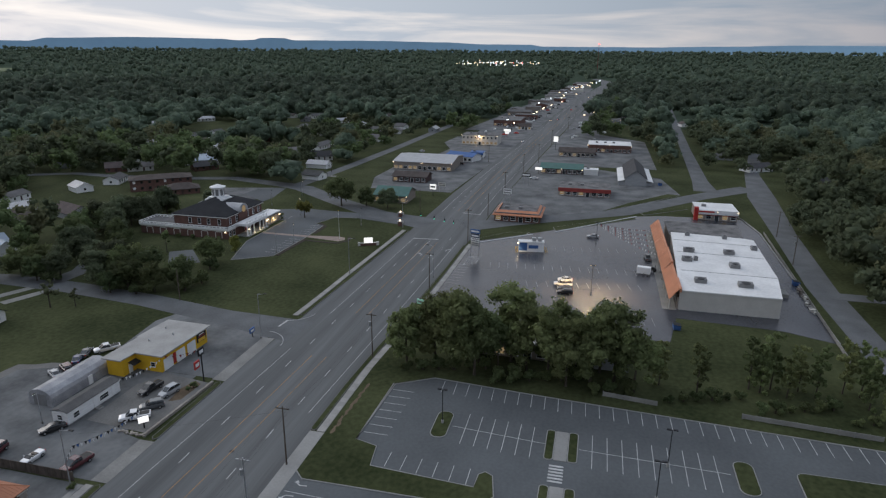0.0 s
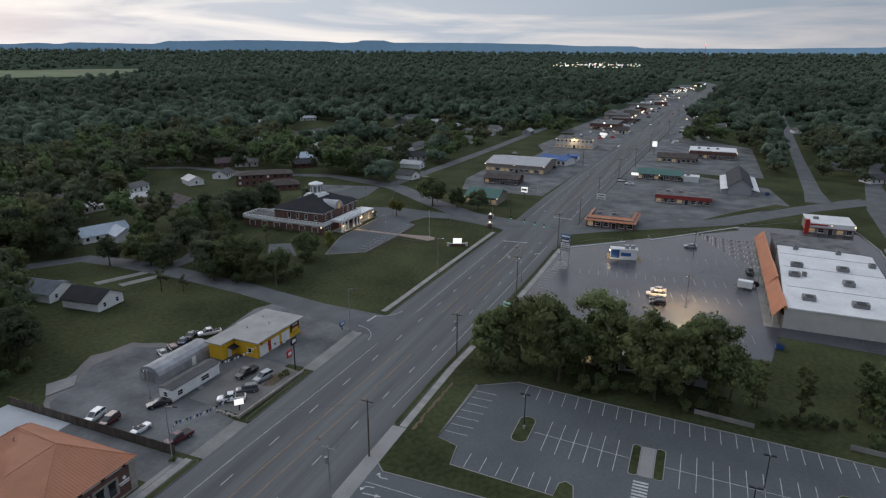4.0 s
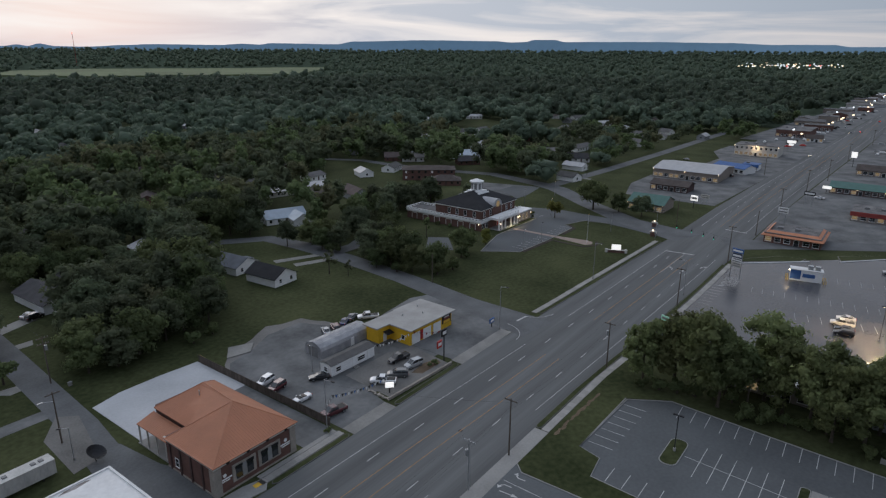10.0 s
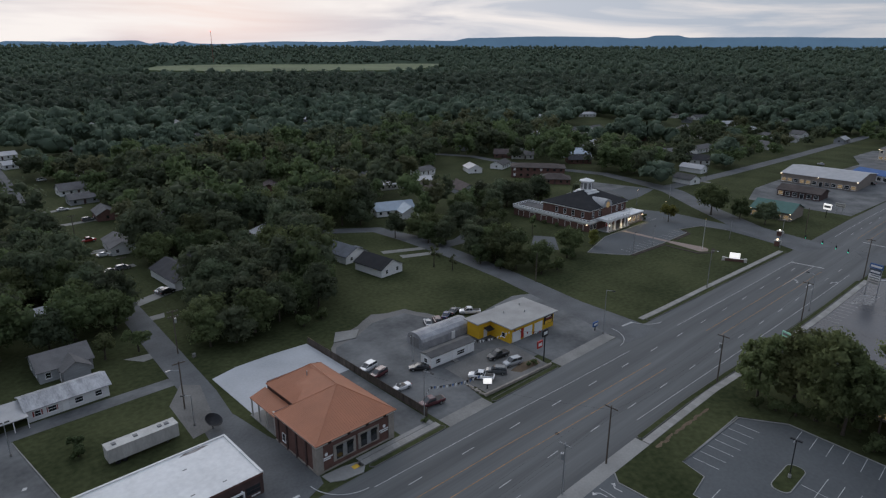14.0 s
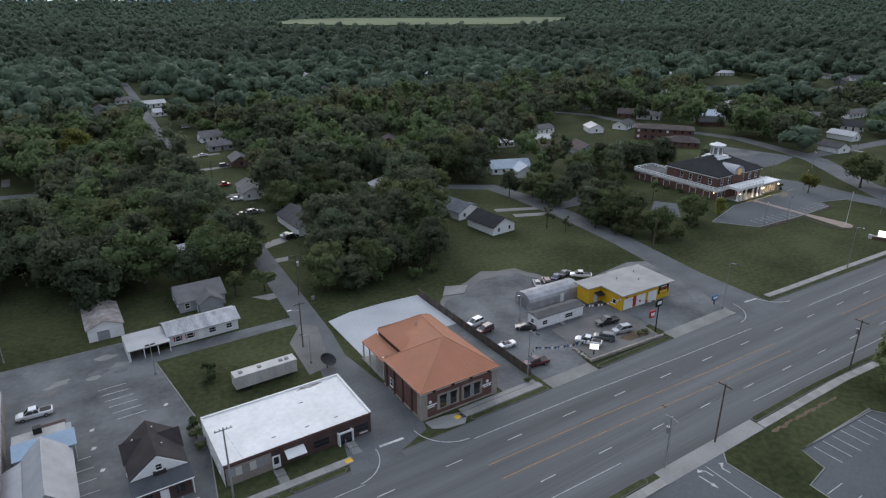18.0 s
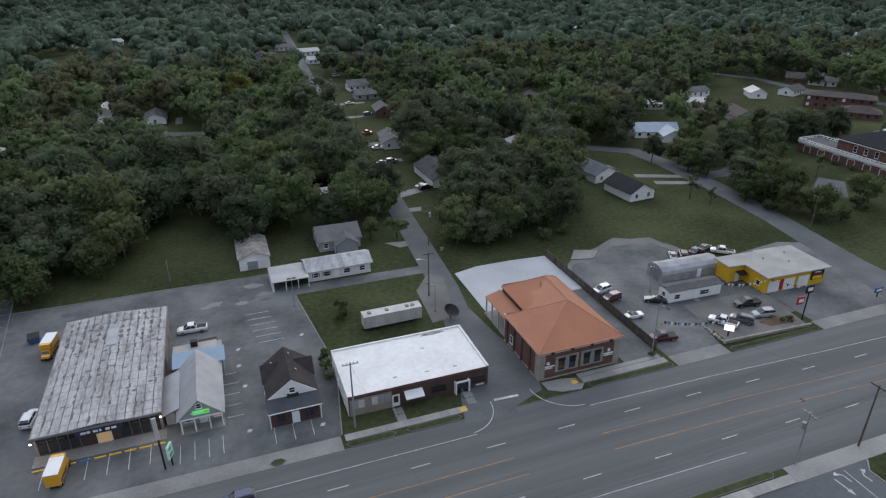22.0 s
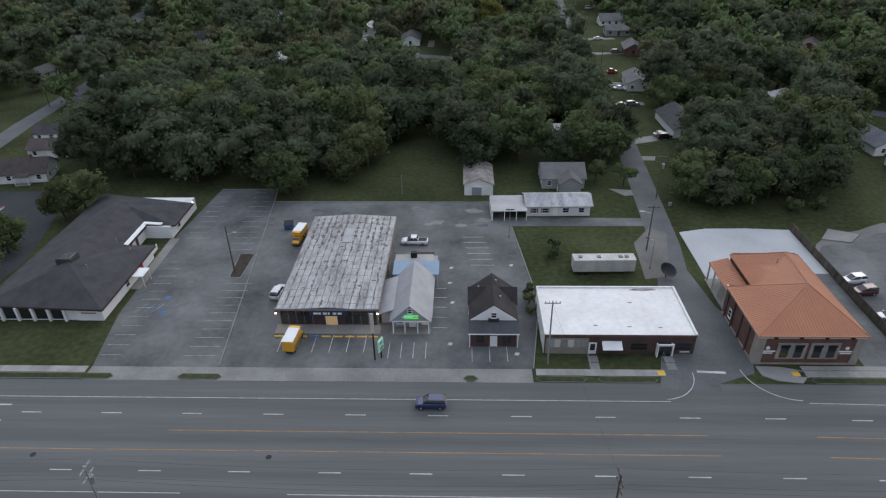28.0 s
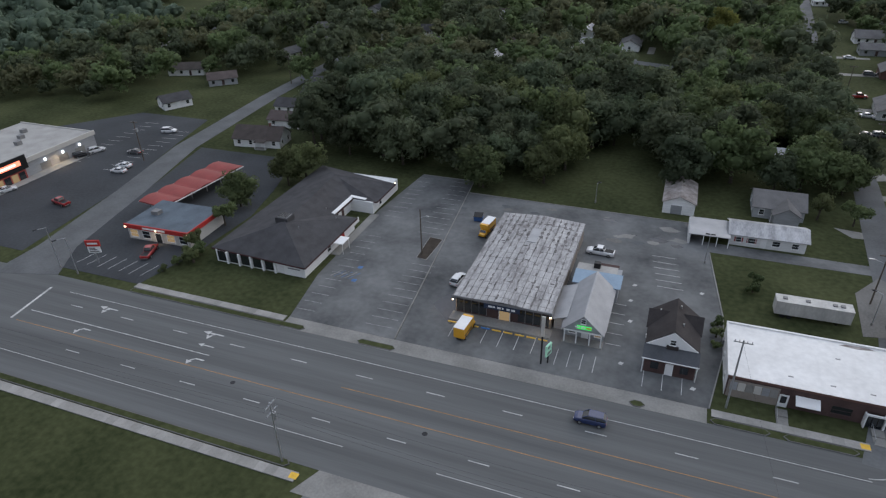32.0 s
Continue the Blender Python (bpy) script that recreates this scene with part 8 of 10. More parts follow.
OPEN = [
    [(-200, -40), (1700, -40), (1700, 15), (-200, 15)],
    [(-36, 14), (137, 14), (137, 66), (108, 66), (108, 84), (64, 84), (20, 86), (-2, 86), (-36, 74)],
    [(36, 76), (65, 76), (63, 112), (42, 112)],
    [(137, 14), (205, 14), (208, 88), (165, 90), (146, 74), (137, 66)],
    [(205, 14), (330, 14), (330, 26), (290, 70), (262, 70), (252, 46), (232, 40), (214, 46), (206, 44)],
    [(262, 66), (300, 60), (300, 112), (262, 112)],
    [(300, 14), (640, 5), (640, 80), (430, 86), (366, 92), (340, 66)],
    [(640, 5), (1100, -40), (1100, 30), (640, 74)],
    [(100, -12), (190, -12), (196, -40), (186, -120), (100, -150)],
    [(186, -20), (350, -12), (480, -20), (480, -100), (425, -132), (340, -130), (212, -122), (206, -82), (186, -76)],
    [(205, -78), (230, -82), (230, -122), (196, -119)],
    [(480, -20), (800, -40), (800, -66), (620, -100), (480, -104)],
    [(-170, 14), (-40, 14), (-36, 84), (-66, 84), (-80, 108), (-170, 108)],
    [(310, 90), (362, 92), (354, 130), (315, 122)],
    [(112, 112), (126, 112), (128, 170), (131, 230), (134, 320), (120, 320), (114, 200)],
    [(196, 86), (222, 86), (224, 112), (200, 150), (188, 132), (190, 104)],
    [(40, 76), (66, 76), (66, 110), (44, 112)],
]


# gardens, lawns and street ends kept in the camera's sight, so no crown covers them
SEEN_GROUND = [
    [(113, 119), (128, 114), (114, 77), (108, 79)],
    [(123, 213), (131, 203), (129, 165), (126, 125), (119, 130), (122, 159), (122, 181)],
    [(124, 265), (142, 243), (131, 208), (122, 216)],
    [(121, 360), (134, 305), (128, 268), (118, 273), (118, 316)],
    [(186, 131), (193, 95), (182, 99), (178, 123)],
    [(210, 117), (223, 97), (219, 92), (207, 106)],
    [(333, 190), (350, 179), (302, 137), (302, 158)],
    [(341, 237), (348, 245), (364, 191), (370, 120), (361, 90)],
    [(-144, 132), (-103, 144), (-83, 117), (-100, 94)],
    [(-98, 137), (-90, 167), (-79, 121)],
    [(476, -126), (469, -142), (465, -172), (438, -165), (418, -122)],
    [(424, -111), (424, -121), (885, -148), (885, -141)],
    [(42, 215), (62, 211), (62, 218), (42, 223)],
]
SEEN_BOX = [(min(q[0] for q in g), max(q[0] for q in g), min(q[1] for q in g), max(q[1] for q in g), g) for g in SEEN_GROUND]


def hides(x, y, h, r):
    """Whether a tree of that height would hide a garden or house from the camera."""
    d = math.hypot(x - EYE_XY[0], y - EYE_XY[1])
    ux, uy = (x - EYE_XY[0]) / d, (y - EYE_XY[1]) / d
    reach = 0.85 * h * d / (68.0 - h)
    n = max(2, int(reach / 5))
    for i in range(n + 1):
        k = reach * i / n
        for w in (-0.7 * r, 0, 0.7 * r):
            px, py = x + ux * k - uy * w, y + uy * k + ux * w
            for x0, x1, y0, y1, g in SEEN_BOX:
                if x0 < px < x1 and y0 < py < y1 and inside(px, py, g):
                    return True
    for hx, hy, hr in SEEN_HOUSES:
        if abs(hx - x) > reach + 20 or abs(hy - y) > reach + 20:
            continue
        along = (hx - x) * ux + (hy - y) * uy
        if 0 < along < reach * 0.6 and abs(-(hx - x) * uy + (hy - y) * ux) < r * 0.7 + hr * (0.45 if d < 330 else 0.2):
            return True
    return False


def free(x, y, d=4.0):
    if near_line(x, y, ROAD_LINE, 24):
        return False
    for _, line, half in STREETS:
        if near_line(x, y, line, d + 3.4):
            return False
    if any(inside(x, y, p) for p in OPEN):
        return False
    for hx, hy, hr in HOUSE_SPOTS:
        if math.hypot(x - hx, y - hy) < hr:
            return False
    return True


# -- trees that stand by themselves
for key, x, y, s in (
        ("oak1", 21, 80, 0.95), ("oak0", -28, 66, 0.85), ("oak3", -32.5, 51.5, 0.72), ("oak2", -25, 70, 0.9), ("small", -30, 42, 1.2), ("bush", -26, 26, 1.8), ("bush", -27, 29, 1.5), ("bush", -28.5, 24, 1.0), ("bush", -29.5, 21, 0.8), ("small", -29, 31, 0.9),
        ("small", 98.0, 86.0, 1.25), ("small", 105.0, 85.0, 1.2), ("bush", 83.2, 50.5, 1.1), ("small", 83.5, 53, 0.6), ("bush", 76.8, 34, 0.9), ("bush", 77, 37.5, 0.9), ("bush", 76.8, 31, 0.7),
        ("oak0", 118.5, 76, 0.8), ("dark0", 124, 74, 0.8), ("oak3", 130, 76, 0.9), ("dark1", 138, 78, 0.85), ("oak2", 144, 80, 0.9), ("dark2", 150, 78, 0.9), ("oak1", 121, 84, 0.9), ("dark0", 134, 86, 1.0), ("bronze", 143, 88, 1.1), ("oak0", 152, 86, 0.9), ("bush", 141, 71, 1.6), ("bush", 147, 72, 1.5), ("dark1", 126, 92, 0.9),
        ("bare", 196.5, 82, 1.2), ("bare", 199, 76, 0.8),
        ("oak0", 214, 62, 0.76), ("oak1", 221, 58, 0.81), ("oak2", 215, 72, 0.85), ("dark0", 215.5, 82, 0.95), ("oak3", 219, 77, 0.88), ("oak1", 222, 70, 0.92), ("dark1", 224, 84, 0.92), ("oak0", 226, 77, 0.85), ("bush", 217, 54, 2.2), ("bush", 224, 53, 2.0), ("bush", 211, 66, 1.6), ("oak2", 240.5, 60, 0.81), ("bush", 236, 58, 1.8), ("tall0", 248.2, 83, 0.8), ("oak0", 213, 103, 0.67), ("oak3", 216, 112, 0.73), ("dark2", 217, 98, 0.73), ("bush", 212, 97, 1.8), ("oak1", 210, 74, 0.6), ("dark2", 208, 116, 0.7), ("oak2", 222, 108, 0.75), ("dark0", 232, 104, 0.75), ("oak0", 240, 96, 0.7), ("dark1", 238, 110, 0.85), ("oak3", 250, 104, 0.8), ("dark2", 258, 112, 0.85), ("oak0", 246, 120, 0.9), ("tall1", 229, 118, 0.8), ("oak1", 231, 95, 0.6), ("bush", 266, 74, 0.8), ("bush", 266, 79, 0.8), ("bush", 266, 85, 0.8), ("bush", 266, 91, 0.8), ("bush", 266, 97, 0.8), ("dark2", 226, 92, 0.7),
        ("gold1", 254.5, 60, 0.62), ("dark0", 286, 118, 0.8), ("dark1", 276, 120, 0.85), ("dark2", 266, 122, 0.8), ("oak0", 296, 116, 0.8), ("cone", 300, 84, 1.0), ("cone", 302.5, 81.5, 1.0), ("cone", 299, 80.5, 0.9), ("gold0", 306, 94, 0.6), ("dark0", 308, 104, 0.75),
        ("gold0", 306, 58, 0.85), ("oak2", 330, 51, 1.15), ("oak3", 333, 40, 0.7), ("dark1", 331, 29, 0.75), ("bush", 304, 68, 1.0), ("bush", 301, 66, 0.6), ("dark1", 284, 130, 0.8), ("dark0", 301, 124, 0.75), ("oak3", 154, 89, 1.25), ("dark0", 158, 95, 1.15), ("dark0", 106.5, 128, 0.95), ("oak1", 107.5, 140, 0.9), ("dark1", 108.5, 154, 0.95), ("oak2", 108, 168, 0.9), ("dark2", 109.5, 184, 0.9), ("oak0", 110, 200, 0.9), ("oak3", 131, 146, 0.85),
        ("gold1", 78, 268, 1.5), ("dark0", 268, 128, 1.0), ("oak1", 262, 118, 0.95), ("dark1", 280, 116, 0.95), ("dark2", 292, 115, 0.95), ("oak0", 288, 123, 0.9), ("dark0", 274, 124, 1.0), ("oak1", 20, 80.5, 1.0),
        ("bush", 168, 17.6, 0.6), ("bush", 166.6, 17.8, 0.5), ("bush", 134.5, 17, 0.55)):
    tree(key, x, y, s)
# the belt between the two parking lots, tall and leafy over bare stems
for i, (x, y) in enumerate(((190, -23), (192.5, -29), (190, -34), (194, -39), (190.5, -44), (193, -50), (190, -55), (194, -59), (190, -64), (192, -69), (189.5, -73), (196, -27), (197, -46), (196.5, -66), (188.5, -39), (188.5, -59))):
    tree(("belt0", "belt1", "belt2", "belt0", "tall1", "belt2", "belt1")[i % 7], x, y, 1.05 + 0.22 * ((i * 7) % 5) / 5, group="belt of trees beside the parking lot")
for i in range(15):
    tree("bush", 186.8 + (i * 37 % 6), -24 - i * 3.4, 1.15 + 0.22 * (i % 4), group="undergrowth of the tree belt")
for i, (x, y) in enumerate(((194, -78.5), (192.5, -86), (197, -97), (198, -101.5), (198.5, -107), (197, -110), (200, -116), (194, -119), (188, -120), (195, -104), (199, -119), (196, -99))):
    tree(("thin0", "thin1", "thin1", "thin0")[i % 4], x, y, 0.9 + 0.3 * ((i * 5) % 4) / 4, group="thin trees on the lot's edge")
for i in range(14):
    tree("bush", 187 + (i * 13 % 6), -80 - i * 2.9, 0.8 + 0.2 * (i % 4), group="undergrowth of the tree belt")

# -- thick woods behind the shops
def scatter(n, x0, x1, y0, y1, gap, keys, lo, hi, seed, cond=None, group="trees of the neighbourhood", d=4.0, solo=False):
    r, made = random.Random(seed), 0
    for _ in range(n * 14):
        if made >= n:
            break
        x, y = r.uniform(x0, x1), r.uniform(y0, y1)
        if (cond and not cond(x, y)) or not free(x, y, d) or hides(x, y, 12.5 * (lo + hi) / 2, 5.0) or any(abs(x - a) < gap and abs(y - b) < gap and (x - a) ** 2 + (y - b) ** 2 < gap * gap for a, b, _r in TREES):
            continue
        if solo:
            tree(r.choice(keys), x, y, r.uniform(lo, hi), group=group)
        else:
            # below y -90 darker leaves stand in for dimmer light on that side
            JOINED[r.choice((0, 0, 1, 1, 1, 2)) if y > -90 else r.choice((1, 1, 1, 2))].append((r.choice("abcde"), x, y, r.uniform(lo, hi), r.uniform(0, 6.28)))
            TREES.append((x, y, 4.2))
        made += 1


def join_trees(name, rows, material, label):
    V, F, o = [], [], 0
    for k, x, y, s, a in rows:
        v, f = LOW[k]
        c, d = math.cos(a) * s, math.sin(a) * s
        V.append(np.stack([v[:, 0] * c - v[:, 1] * d + x, v[:, 0] * d + v[:, 1] * c + y, v[:, 2] * s], 1))
        F.append(f + o)
        o += len(v)
    tagged(new(name, raw_mesh(name, np.concatenate(V), np.concatenate(F), material)), label, "woods", "", "stuff")


GREENS = ["oak0", "oak1", "oak2", "oak3", "dark0", "dark1", "dark2", "dark0", "dark1"]
SUBURB = GREENS + ["dark0", "dark1", "dark2", "bronze", "small", "oak1", "oak3", "tall0"]
scatter(100, -60, 104, 86, 150, 6.0, GREENS, 0.9, 1.4, 3, lambda x, y: y > 84 + max(0, (x - 62)) * 0.9, "woods behind the shops", 1.5, True)
scatter(85, 112, 215, 92, 165, 7.0, SUBURB, 0.85, 1.3, 5, solo=True, d=1.5)
scatter(22, 84, 110, 98, 190, 6.0, SUBURB, 0.8, 1.1, 4, solo=True, d=0.5)
scatter(90, -60, 108, 140, 205, 6.5, GREENS, 0.85, 1.2, 13, None, "", 1.5)
scatter(380, 112, 460, 110, 330, 9.0, SUBURB, 0.8, 1.5, 15, d=2.0)
scatter(260, -190, 108, 150, 330, 9.4, SUBURB, 0.85, 1.5, 6, d=2.0)
scatter(60, -200, -62, 100, 200, 8.0, SUBURB, 0.8, 1.2, 7)
scatter(330, 190, 560, -310, -137, 7.5, SUBURB, 0.9, 1.5, 8, lambda x, y: y < -142 or x > 330, d=2.0)
scatter(70, 430, 660, -230, -100, 8.0, SUBURB, 0.8, 1.3, 9, d=2.0)
scatter(60, 440, 660, 92, 190, 8.5, SUBURB, 0.6, 1.1, 16, d=2.0)
# clumps along the highway farther out
for i, (x, y) in enumerate(((610, -52), (622, -60), (634, -50), (648, -58), (660, -66), (640, -70), (625, -74), (672, -56), (684, -64), (700, -58), (716, -66), (590, -92), (602, -98), (576, -100), (636, 58), (646, 64), (656, 56), (668, 62), (622, 66), (760, 48), (775, 56), (790, 50), (820, 46), (850, 52), (740, -74), (770, -70), (800, -76), (840, -72), (880, -80), (920, -78))):
    JOINED[i % 2].append(("abcde"[i % 5], x, y, 1.0 + 0.08 * (i % 5), i * 1.3))
    TREES.append((x, y, 4.2))
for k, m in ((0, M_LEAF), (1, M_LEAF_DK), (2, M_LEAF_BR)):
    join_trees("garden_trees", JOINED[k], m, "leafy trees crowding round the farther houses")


# -- woods beyond, one mesh a belt
WOOD_CROWNS = [[lump_crown(np.random.default_rng(200 + 10 * k + i), 5.6 + 0.5 * i, 0.5, (12.0, 13.0, 14.5, 11.0, 16.0, 13.5)[i], n, lv, sz) for i in range(6)]
               for k, (n, lv, sz) in enumerate(((1, 14, 1.9), (4, 52, 1.35), (10, 130, 0.95)))]


def woods(name, count, area, seed, lo, hi, grade, label, gap_noise=0.0, cond=None, seen=False):
    r = np.random.default_rng(seed)
    V, F, o, made = [], [], 0, 0
    while made < count:
        x, y = area(r)
        s = r.uniform(lo, hi)
        if not free(x, y, 1.0) or (cond and not cond(x, y)):
            continue
        if gap_noise and noise.noise((x * 0.006, y * 0.006, seed)) > gap_noise:
            continue
        made += 1
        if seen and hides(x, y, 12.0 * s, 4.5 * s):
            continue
        v, f = WOOD_CROWNS[grade][r.integers(6)]
        a, z = r.uniform(0, 6.28), land(math.hypot(x - 100, y - 100))
        c, d = math.cos(a) * s, math.sin(a) * s
        V.append(np.stack([v[:, 0] * c - v[:, 1] * d + x, v[:, 0] * d + v[:, 1] * c + y, v[:, 2] * s * r.uniform(0.85, 1.15) + z], 1))
        F.append(f + o)
        o += len(v)
    tagged(new(name, raw_mesh(name, np.concatenate(V), np.concatenate(F), M_LEAF_HAZE)), label, "woods", "", "stuff")


def sector(r0, r1, a0, a1):
    def pick(r):
        d = math.sqrt(r.uniform(r0 * r0, r1 * r1))
        a = radians(r.uniform(a0, a1))
        return EYE_XY[0] + d * math.sin(a), EYE_XY[1] + d * math.cos(a)
    return pick


FIELD = [(720, 1900), (860, 1640), (1060, 1560), (1330, 1420), (1700, 1700), (2050, 2050), (1600, 2050), (1150, 2330), (900, 2250)]
GRID = {}
for _x, _y, _r in TREES:
    GRID.setdefault((int(_x // 12), int(_y // 12)), []).append((_x, _y))


def clear_of_trees(x, y):
    i, j = int(x // 12), int(y // 12)
    return not any((x - a) ** 2 + (y - b) ** 2 < 55 for di in (-1, 0, 1) for dj in (-1, 0, 1) for a, b in GRID.get((i + di, j + dj), ()))


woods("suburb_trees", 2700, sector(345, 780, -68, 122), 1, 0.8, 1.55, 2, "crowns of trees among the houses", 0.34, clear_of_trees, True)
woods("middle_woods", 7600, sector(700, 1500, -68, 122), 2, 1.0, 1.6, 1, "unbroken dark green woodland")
# far trees that would hide the field from the camera are left out
woods("far_woods", 15000, sector(1400, 4600, -68, 122), 3, 1.2, 2.0, 0, "far dark woodland to the horizon", cond=lambda x, y: not any(inside(x + (x - EYE_XY[0]) * k, y + (y - EYE_XY[1]) * k, FIELD) for k in (0, 0.06, 0.12, 0.18)))
# ---------------------------------------------------------------- poles, lamps, wires
def utility_pole(x, y, h, arms=1, rz=0, transformer=False, pale=False, lamp=None, label=""):
    t = thing("utility_pole", x, y, 0, rz, label or ("pale grey utility pole with a crossarm" if pale else "dark wooden utility pole with crossarms"), "pole", "utility poles")
    part("shaft", rod((0, 0, -0.3), (0, 0, h), 0.17, 0.11, 8), M_STEEL if pale else M_WOODPOLE, t)
    for i in range(arms):
        z = h - 0.4 - i * 1.3
        a = part("crossarm", box(-1.25, 1.25, -0.07, 0.07, z - 0.08, z + 0.08), M_WOODPOLE if not pale else M_STEEL, t)
        for k in (-1.1, -0.5, 0.5, 1.1):
            part("insulator", rod((k, 0, z + 0.08), (k, 0, z + 0.3), 0.06, n=6), M_GREY, a)
    if transformer:
        c = part("transformer", rod((0.4, 0, h - 3.2), (0.4, 0, h - 2.1), 0.3, n=12), M_STEEL, t)
        part("bushing", rod((0.4, 0, h - 2.1), (0.4, 0, h - 1.85), 0.07, n=6), M_GREY, c)
    if lamp:
        l = part("lamp_arm", Solid().tube((0, 0, h * 0.82), (lamp * 0.8, 0, h * 0.87), 0.05, n=6), M_STEEL, t)
        part("lamp_head", box(min(lamp * 0.8, lamp * 1.2), max(lamp * 0.8, lamp * 1.2), -0.15, 0.15, h * 0.87 - 0.05, h * 0.87 + 0.1), M_STEEL, l)
    return t


def street_lamp(x, y, h, rz, lit=None, reach=2.0, label="slim steel street lamp on an arm", heads=1):
    t = thing("street_lamp", x, y, 0, rz, label, "street lamp", "street lamps")
    part("base", rod((0, 0, -0.1), (0, 0, 0.5), 0.2, n=8), M_CONC_OLD, t)
    part("pole", rod((0, 0, 0.3), (0, 0, h), 0.10, 0.06, 8), M_STEEL, t)
    for k in range(heads):
        s = -1 if k else 1
        a = part("arm", rod((0, 0, h - 0.1), (s * reach, 0, h + 0.25), 0.045, n=6), M_STEEL, t)
        hd = part("lamp_head", box(s * reach - 0.4, s * reach + 0.4, -0.16, 0.16, h + 0.16, h + 0.32), M_DARKMETAL, a)
        part("lens", box(s * reach - 0.3, s * reach + 0.3, -0.12, 0.12, h + 0.12, h + 0.16), lit or M_STEEL, a)
    return t


def lot_lamp(x, y, h, lit=None, label="dark parking lot lamp with twin heads"):
    t = thing("parking_lot_lamp", x, y, 0, 90, label, "lamp post", "parking lot lamps")
    part("base", rod((0, 0, -0.05), (0, 0, 0.75), 0.26, n=10), M_CONC, t)
    part("pole", box(-0.07, 0.07, -0.07, 0.07, 0.7, h), M_DARKMETAL, t)
    for s in (-1, 1):
        hd = part("lamp_head", box(s * 0.15 if s > 0 else -0.95, 0.95 if s > 0 else -0.15, -0.2, 0.2, h - 0.1, h + 0.08), M_DARKMETAL, t)
        part("lens", box(0.25 if s > 0 else -0.85, 0.85 if s > 0 else -0.25, -0.15, 0.15, h - 0.14, h - 0.1), lit or M_GREY, hd)


NEAR_POLES = [(-80, -13.6, 11.3), (21.4, -13.6, 11.0), (82.2, -13.6, 10.6), (149.0, -13.7, 11.4), (190.6, -14.4, 11.2), (238, -15.5, 11.2), (287.4, -17.2, 13), (372.6, -18.5, 12), (432.3, -20.6, 12), (476.4, -25.1, 12), (560, -27, 12), (664, -34, 12)]
for i, (x, y, h) in enumerate(NEAR_POLES):
    utility_pole(x, y, h, 2 if i in (1, 2) else 1, 90, i in (1, 4), pale=i == 1)
utility_pole(137.0, -13.2, 9.6, 1, 90, True, True)
utility_pole(78.2, 16.9, 12.6, 1, 0, pale=True)
utility_pole(102.9, 53.0, 10.5, 1, 0, lamp=-2.2)
utility_pole(111.3, 77.7, 11, 2, 0, True)
utility_pole(116.0, 128.0, 10.5, 1, 0)
utility_pole(118.6, 190.0, 10.5, 1, 0)
utility_pole(120.6, 250.0, 10.5, 1, 0)
utility_pole(210.2, 50.8, 9.5, 0, 0, label="bare leaning wooden pole on the lawn")
utility_pole(18.8, 43.8, 10.8, 0, 0, label="dark wooden lamp pole in a kerbed bed", lamp=1.6)
utility_pole(268.0, 122.0, 11, 1)
utility_pole(409, 90, 11, 1)
utility_pole(470, 6.5, 11, 1, 90)
utility_pole(291, -129.3, 10.5, 1, 90, True)
utility_pole(327, -132.5, 10.5, 1, 90)
utility_pole(-78.2, 68.1, 12.0, 1, 0, True)
utility_pole(-80, 150, 11, 1, 0)
utility_pole(201, -71.5, 9.5, 0, 0, label="thin wooden service pole by the storeroom")
street_lamp(135.2, 18.0, 10.5, 270, reach=2.2)
street_lamp(193.4, 15.9, 11.8, 270)
street_lamp(243.8, 12.6, 11.8, 270, M_LAMP_COOL)
street_lamp(302.0, 12.8, 11.0, 270, M_LAMP)
street_lamp(247.4, -14.4, 10.5, 90)
street_lamp(-51.7, 15.4, 9.5, 250)
street_lamp(-46.0, 14.6, 8.5, 250)
street_lamp(74.6, 58.6, 6.5, 0, reach=0.5, heads=2, label="short grey twin lamp beside the lot")
street_lamp(148.9, 37.2, 6.5, 180, M_LAMP_COOL, 0.7, "short yard lamp with a lit head")
street_lamp(49.5, 79.8, 5.2, 0, reach=0.5, label="thin lamp post on the grass")
street_lamp(101.9, 46.0, 6.5, 160, reach=1.4)
for x, y, l in ((271, 45.6, M_LAMP), (258.1, 45.8, M_LAMP_COOL), (310, 62, M_LAMP), (322, 82, M_LAMP), (345, 78, M_LAMP), (300, 30, M_STEEL)):
    street_lamp(x, y, 7.0, 0, l, 0.6, "slim black lamp post in the lot")
lot_lamp(168.0, -36.8, 7.4)
lot_lamp(164.7, -77.8, 7.4)
lot_lamp(155.1, -75.2, 7.4)
lot_lamp(244.2, -63.1, 9.5, M_LAMP, "tall lot lamp glowing warm over wet asphalt")
lot_lamp(300.6, -63.9, 8.0)
fp = thing("flagpole", 279.6, 31, 0, 0, "bare white flagpole in a paved circle", "flagpole")
part("pole", rod((0, 0, 0), (0, 0, 11), 0.08, 0.04, 8), M_WHITE, fp)
part("ball", rod((0, 0, 11), (0, 0, 11.25), 0.12, n=8), M_YELLOW_TACT, fp)


def cable(a, b, sag, name="overhead_cable", r=0.009, n=10):
    s, last = Solid(), None
    for i in range(n + 1):
        u = i / n
        p = Vector(a).lerp(Vector(b), u) - Vector((0, 0, 4 * sag * u * (1 - u)))
        if last is not None:
            s.tube(last, p, r, n=4)
        last = p
    return tagged(part(name, s, M_WIRE), "sagging black overhead cable between two poles", "cable", "overhead cables", "structure")


